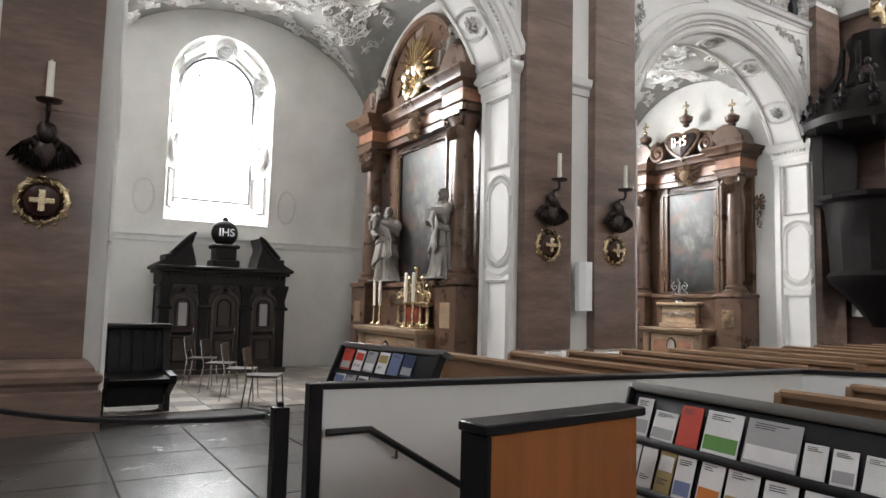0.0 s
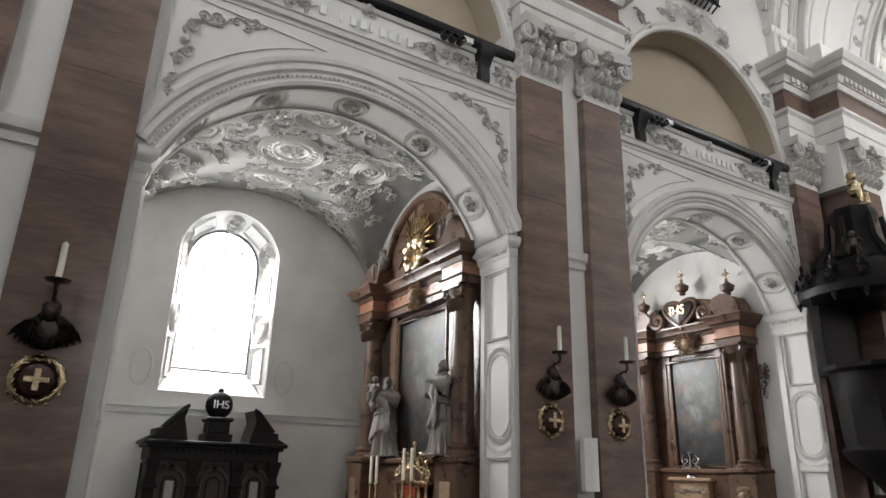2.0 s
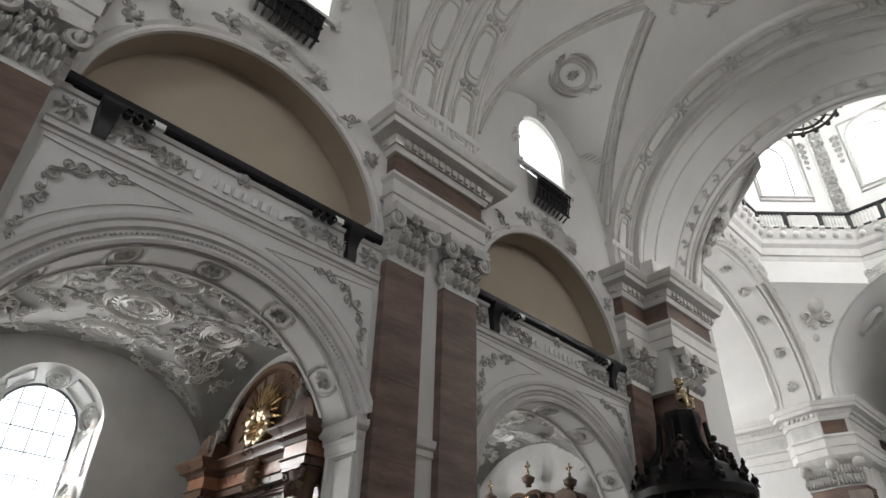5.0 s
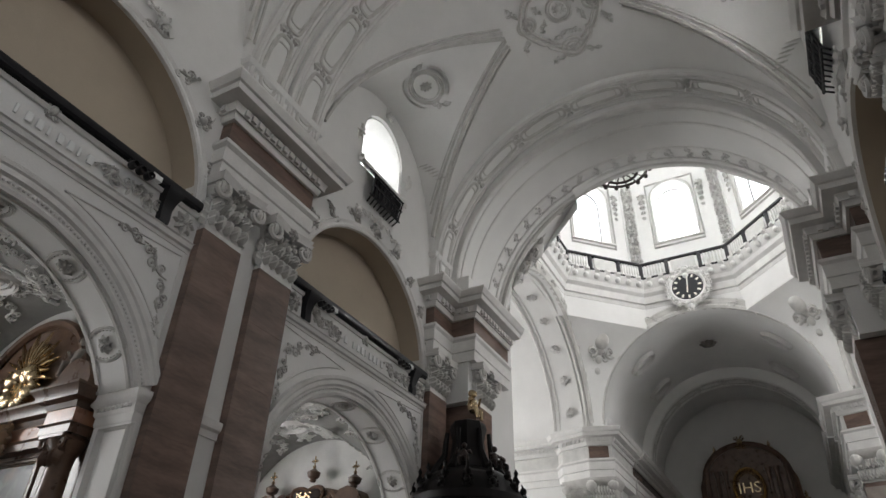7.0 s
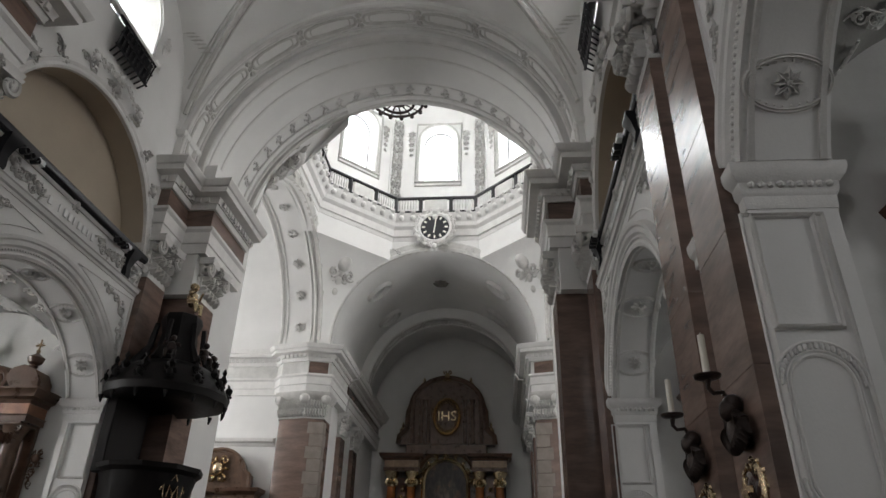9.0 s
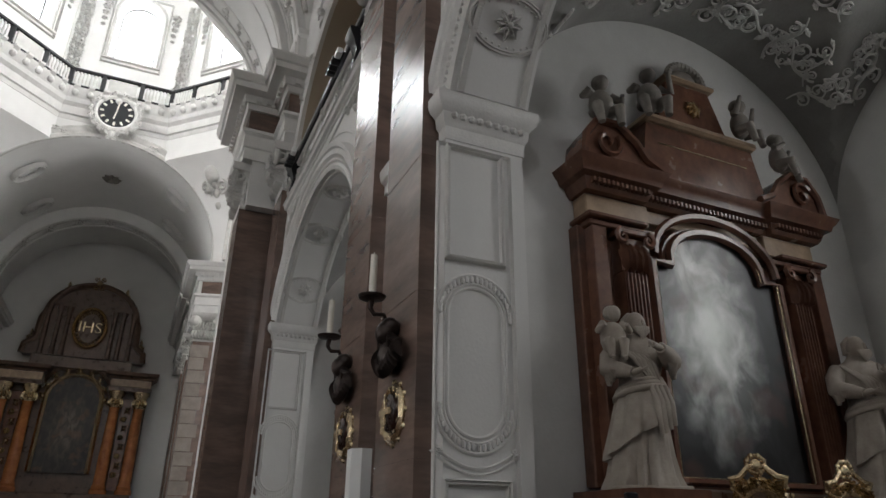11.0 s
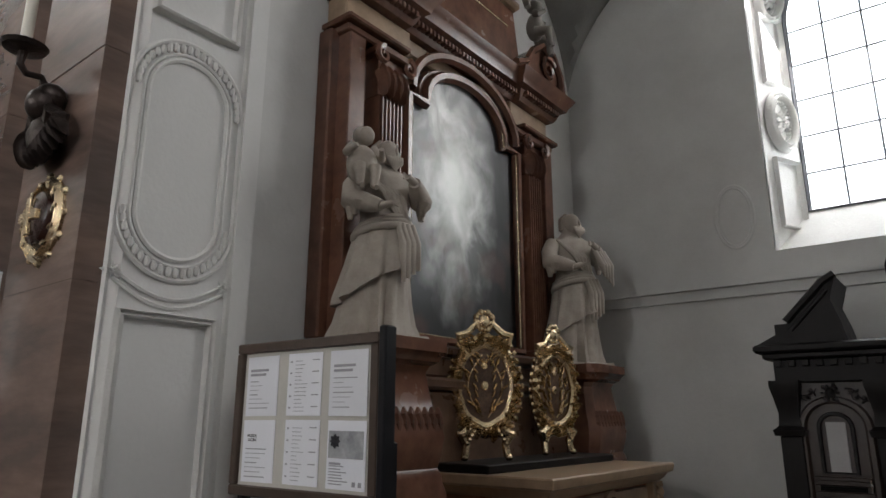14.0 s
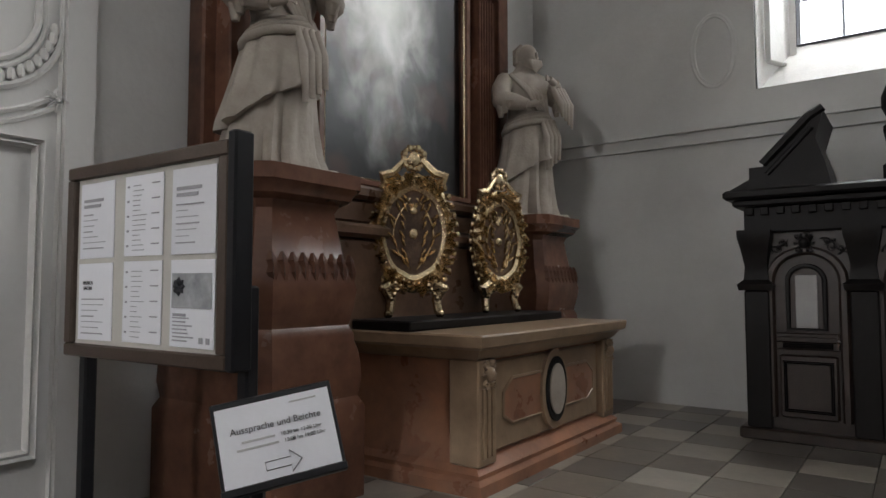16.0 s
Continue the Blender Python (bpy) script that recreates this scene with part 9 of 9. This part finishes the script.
def rack(name, label, org, along, lean, length, rows, pitch, seed, sizes):
    """A sloping display rack: org its lower left corner, along its length, lean its way up the slope."""
    rk = thing(name, label, "rack")
    X, Y = Vector(along).normalized(), Vector(lean).normalized()
    Zv = X.cross(Y)
    m = Matrix((X, Y, Zv)).transposed().to_4x4(); m.translation = org
    H = rows * pitch + 0.03
    bm = B(); q = B(); bevbox(q, 0, length, -0.02, H, -0.03, 0.0, 0.006); add(bm, q, m); q.free(); part("back_board", bm, BLACKPAINT, rk)
    for r in range(rows):
        bm = B(); q = B(); bevbox(q, 0, length, r * pitch - 0.01, r * pitch + 0.03, 0.0, 0.03, 0.004); add(bm, q, m); q.free(); part("ledge", bm, BLACKPAINT, rk)
    for e in (0.0, length):
        bm = B(); q = B(); bevbox(q, e - 0.012, e + 0.012, -0.02, H, -0.04, 0.05, 0.004); add(bm, q, m); q.free(); part("side_panel", bm, BLACKPAINT, rk)
    bm = B(); q = B(); bevbox(q, -0.02, length + 0.02, H - 0.01, H + 0.04, -0.1, 0.02, 0.006); add(bm, q, m); q.free(); part("top_ledge", bm, flat_colour("grey_board_" + str(seed), (0.1, 0.095, 0.09)), rk)
    z_low = org[2]
    back = Vector(org) + Y * H * 0.5 - Zv * 0.06
    bm = B()
    for e in (0.08, length - 0.08):
        p = back + X * e
        tube(bm, [tuple(p), (p.x, p.y, 0.0)], 0.025, 6)
        tube(bm, [(p.x - 0.2, p.y, 0.012), (p.x + 0.2, p.y, 0.012)], 0.02, 6)
    part("leg", bm, BLACKPAINT, rk)
    rnd = random.Random(seed)
    for r in range(rows):
        u = 0.06
        for wd, hg, ci, bi in sizes[r % len(sizes)]:
            if u + wd > length - 0.02:
                break
            brochure(m, u + wd / 2, r * pitch + 0.032, wd, hg, COVERS[ci], COVERS[bi], rnd, "printed leaflet standing in a black brochure rack")
            u += wd + rnd.uniform(0.015, 0.03)
    return rk


top_row = ((0.11, 0.2, 0, 5), (0.15, 0.15, 0, 5), (0.13, 0.2, 1, 1), (0.2, 0.2, 0, 2), (0.26, 0.2, 5, 0), (0.1, 0.14, 0, 0), (0.1, 0.14, 0, 5), (0.1, 0.14, 0, 0), (0.14, 0.2, 0, 3), (0.14, 0.2, 2, 0), (0.14, 0.2, 0, 1))
mid_row = ((0.1, 0.2, 0, 4), (0.1, 0.2, 0, 0), (0.1, 0.21, 6, 0), (0.11, 0.2, 0, 3), (0.13, 0.21, 0, 4), (0.16, 0.21, 0, 6), (0.15, 0.2, 0, 2), (0.12, 0.2, 0, 3), (0.12, 0.2, 5, 0), (0.12, 0.2, 0, 6))
rack("brochure_rack", "black sloping brochure rack filled with printed leaflets", (3.85, -0.2, 0.31), (-0.07, -1, 0), (0.34, 0, 0.94), 2.05, 3, 0.245, 3, (mid_row[::-1], mid_row, top_row))
rack("brochure_rack", "black brochure rack with magazines beside the pews", (3.56, 3.0, 0.62), (0.28, -1, 0), (0.16, 0, 0.4), 1.25, 2, 0.22, 8, (((0.14, 0.19, 0, 3), (0.14, 0.19, 5, 3), (0.13, 0.18, 0, 7), (0.14, 0.19, 3, 6), (0.12, 0.19, 1, 0), (0.12, 0.19, 3, 7), (0.12, 0.19, 7, 3)), ((0.14, 0.19, 1, 5), (0.13, 0.19, 0, 1), (0.14, 0.19, 5, 0), (0.13, 0.19, 0, 6), (0.14, 0.19, 3, 3), (0.14, 0.19, 7, 5))))


# ---- pews ----
def pew(at, length, label, mat):
    """A church pew along local y with backrest, shelf and seat."""
    pw = thing("pew", label, "pew", at, 0, "nave pews")
    bm = B(); loft(bm, [[(0.0, y, 0.42), (0.035, y, 0.42), (-0.035, y, 0.92), (-0.065, y, 0.92)] for y in (0, length)]); part("backrest", bm, mat, pw)
    bm = B(); loft(bm, [[(-0.09, y, 0.905), (-0.09, y, 0.94), (-0.06, y, 0.955), (0.13, y, 0.935), (0.14, y, 0.9)] for y in (-0.02, length + 0.02)]); part("top_rail", bm, mat, pw)
    bm = B(); bevbox(bm, -0.42, 0.02, 0, length, 0.41, 0.45, 0.01); part("seat", bm, mat, pw)
    bm = B(); bevbox(bm, 0.1, 0.3, 0, length, 0.62, 0.65, 0.006); part("book_shelf", bm, mat, pw)
    for y in (-0.045, length):
        bm = B(); q = [(-0.44, 0), (-0.45, 0.5), (-0.35, 0.6), (-0.14, 0.62), (-0.1, 0.93), (0.06, 0.93), (0.1, 0.6), (0.12, 0)]
        loft(bm, [[(x, yy, z) for x, z in q] for yy in (y, y + 0.045)]); part("end_panel", bm, mat, pw)
    bm = B(); bevbox(bm, 0.25, 0.42, 0.02, length - 0.02, 0.12, 0.16, 0.01); part("kneeler", bm, mat, pw)
    return pw


p0 = pew((5.15, 0.95, 0), 2.42, "oak church pew with a flat top rail in the nave", PEWWOOD)
for k in range(1, 12):
    copy_thing(p0, pose(5.15 + 0.9 * k, 0.95, 0))
p1 = pew((5.65, -3.1, 0), 2.95, "oak church pew with a flat top rail beside the aisle", PEWWOOD)
for k in range(1, 10):
    copy_thing(p1, pose(5.65 + 0.9 * k, -3.1, 0))

# black bench in the north chapel
bn = thing("bench", "heavy black wooden bench with a slatted high back", "bench", (1.95, 6.62, 0), -90)
bm = B(); loft(bm, [[(x, y, z) for x, z in ((0.5, 0.40), (0.54, 0.46), (-0.28, 0.5), (-0.3, 0.44))] for y in (0, 0.85)]); part("seat", bm, BLACKWOOD, bn)
for y in (0.0, 0.77):
    bm = B(); q = [(0.12, 0), (0.1, 0.2), (0.52, 0.42), (0.54, 0.5), (0.0, 0.52), (-0.1, 0.75), (-0.16, 1.08), (-0.3, 1.08), (-0.28, 0.5), (-0.25, 0.0)]
    loft(bm, [[(x, yy, z) for x, z in q] for yy in (y, y + 0.08)]); part("end_panel", bm, BLACKWOOD, bn)
for k in range(5):
    bm = B(); y = 0.12 + 0.145 * k
    loft(bm, [[(-0.24 + o, y, z), (-0.24 + o, y + 0.1, z), (-0.2 + o, y + 0.1, z), (-0.2 + o, y, z)] for z, o in ((0.48, 0.04), (1.02, -0.04))]); part("back_slat", bm, BLACKWOOD, bn)
bm = B(); loft(bm, [[(-0.27 + o, 0.08, z), (-0.27 + o, 0.77, z), (-0.25 + o, 0.77, z), (-0.25 + o, 0.08, z)] for z, o in ((0.46, 0.04), (1.06, -0.04))]); part("back_panel", bm, BLACKWOOD, bn)
bm = B(); bevbox(bm, -0.36, -0.12, -0.03, 0.88, 1.06, 1.12, 0.015); part("top_rail", bm, BLACKWOOD, bn)
bm = B(); bevbox(bm, -0.2, 0.2, 0.08, 0.77, 0.1, 0.4, 0.015); part("base_board", bm, BLACKWOOD, bn)


# chairs
def chair(at, rz):
    chh = thing("chair", "stackable chair with thin steel legs and a dark back", "chair", at, rz, "chapel chairs")
    bm = B(); loft(bm, [[(x, y, z) for x, y in ((-0.21, -0.2), (0.21, -0.2), (0.2, 0.2), (-0.2, 0.2))] for z in (0.44, 0.465)]); part("seat", bm, WALNUT, chh)
    bm = B(); loft(bm, [[(x, y, z) for x in (-0.2, 0.2)] + [(x, y + 0.015, z) for x in (0.2, -0.2)] for y, z in ((0.22, 0.58), (0.26, 0.82))]); part("backrest", bm, WALNUT, chh)
    for e in (-1, 1):
        bm = B(); tube(bm, [(e * 0.22, -0.22, 0), (e * 0.2, -0.19, 0.43)], 0.011, 6); part("leg", bm, CHROME, chh)
        bm = B(); tube(bm, [(e * 0.21, 0.26, 0), (e * 0.2, 0.2, 0.44), (e * 0.2, 0.235, 0.6), (e * 0.2, 0.27, 0.82)], 0.011, 6); part("leg", bm, CHROME, chh)
    return chh


c0 = chair((3.95, 6.2, 0), 62)
for x, y, r in ((3.88, 7.15, 65), (3.8, 8.1, 60), (3.72, 9.1, 66)):
    copy_thing(c0, pose(x, y, 0, 0, 0, r))

# rope barrier across the north aisle
bp = thing("barrier_post", "short black post holding a rope barrier", "post", (2.48, 0.98, 0))
bm = B(); bevbox(bm, -0.045, 0.045, -0.045, 0.045, 0, 0.86, 0.006); part("post", bm, BLACKPAINT, bp)
bm = B(); lathe(bm, [(0.02, 0.86), (0.02, 0.885), (0.005, 0.89)], n=8); part("knob", bm, IRON, bp)
bm = B(); tube(bm, [(0, 0.03, 0.8), (-0.06, 0.16, 0.82), (-0.12, 0.22, 0.83)], 0.012, 6); part("hook", bm, CHROME, bp)
rp = []
for i in range(25):
    t = i / 24
    rp.append((2.42 + (0.58 - 2.42) * t, 1.05 + (2.75 - 1.05) * t, 0.80 - 0.36 * t * (1 - t)))
bm = B(); tube(bm, rp, 0.018, 7)
tagged(new("barrier_rope", finish(bm, "barrier_rope", IRON)), "black sagging rope hung from a barrier post", "rope")
bp2 = copy_thing(bp, pose(0.56, 2.8, 0))

# stucco letters stand-in bars on the gallery front
for s in (1, -1):
    for c in BAYS:
        ib = thing("inscription", "raised pale lettering bars on the stucco frieze", "inscription", (c, s * (YW - 0.02), 8.58), 0 if s > 0 else 180)
        for k in range(10):
            if k in (1,):
                continue
            bm = B(); bevbox(bm, -0.84 + 0.175 * k, -0.84 + 0.175 * k + (0.05 if k % 3 == 2 else 0.11), -0.03, 0.0, -0.09, 0.09, 0.008); part("letter_bar", bm, WHITEPAINT, ib)

# ---- floor pieces ----
rnd = random.Random(2)
b_ = B(); bevbox(b_, -0.444, 0.444, -0.444, 0.444, -0.03, 0.0, 0.004); slab_mesh = finish(b_, "floor_slab", FLOORSTONE)
for i in range(8):
    for j in range(13):
        x, y = -2.2 + 0.9 * i, -5.4 + 0.9 * j
        piece("floor_slab", slab_mesh, floor_bed, pose(x, y, rnd.uniform(-0.003, 0.0), 0, 0, 90 * rnd.randrange(4)))
b_ = B()
for i in range(8, 50):
    for j in range(13):
        x, y = -2.2 + 0.9 * i, -5.4 + 0.9 * j
        bevbox(b_, x - 0.444, x + 0.444, y - 0.444, y + 0.444, -0.03, -0.002, 0.004)
far = part("far_floor_slabs", b_, FLOORSTONE, floor_bed); tagged(far, kind="stuff")
T = 0.42
b_ = B(); bevbox(b_, -T / 2 + 0.003, T / 2 - 0.003, -T / 2 + 0.003, T / 2 - 0.003, -0.03, 0.0, 0.003); tl = finish(b_, "floor_tile", TILELIGHT)
b_ = B(); bevbox(b_, -T / 2 + 0.003, T / 2 - 0.003, -T / 2 + 0.003, T / 2 - 0.003, -0.03, 0.0, 0.003); tm = finish(b_, "floor_tile", TILEMID)
b_ = B(); bevbox(b_, -T / 2 + 0.003, T / 2 - 0.003, -T / 2 + 0.003, T / 2 - 0.003, -0.03, 0.0, 0.003); td = finish(b_, "floor_tile", TILEDARK)
for s in (1, -1):
    for i in range(15):
        for j in range(13):
            x, y = C1 - CH + T * (i + 0.5), s * (6.42 + T * (j + 0.5))
            piece("floor_tile", tl if (i + j) % 2 and rnd.random() < 0.62 else (tm if rnd.random() < 0.45 else td), floor_bed, pose(x, y, 0.003 + rnd.uniform(-0.001, 0.001), 0, 0, 90 * rnd.randrange(4)))
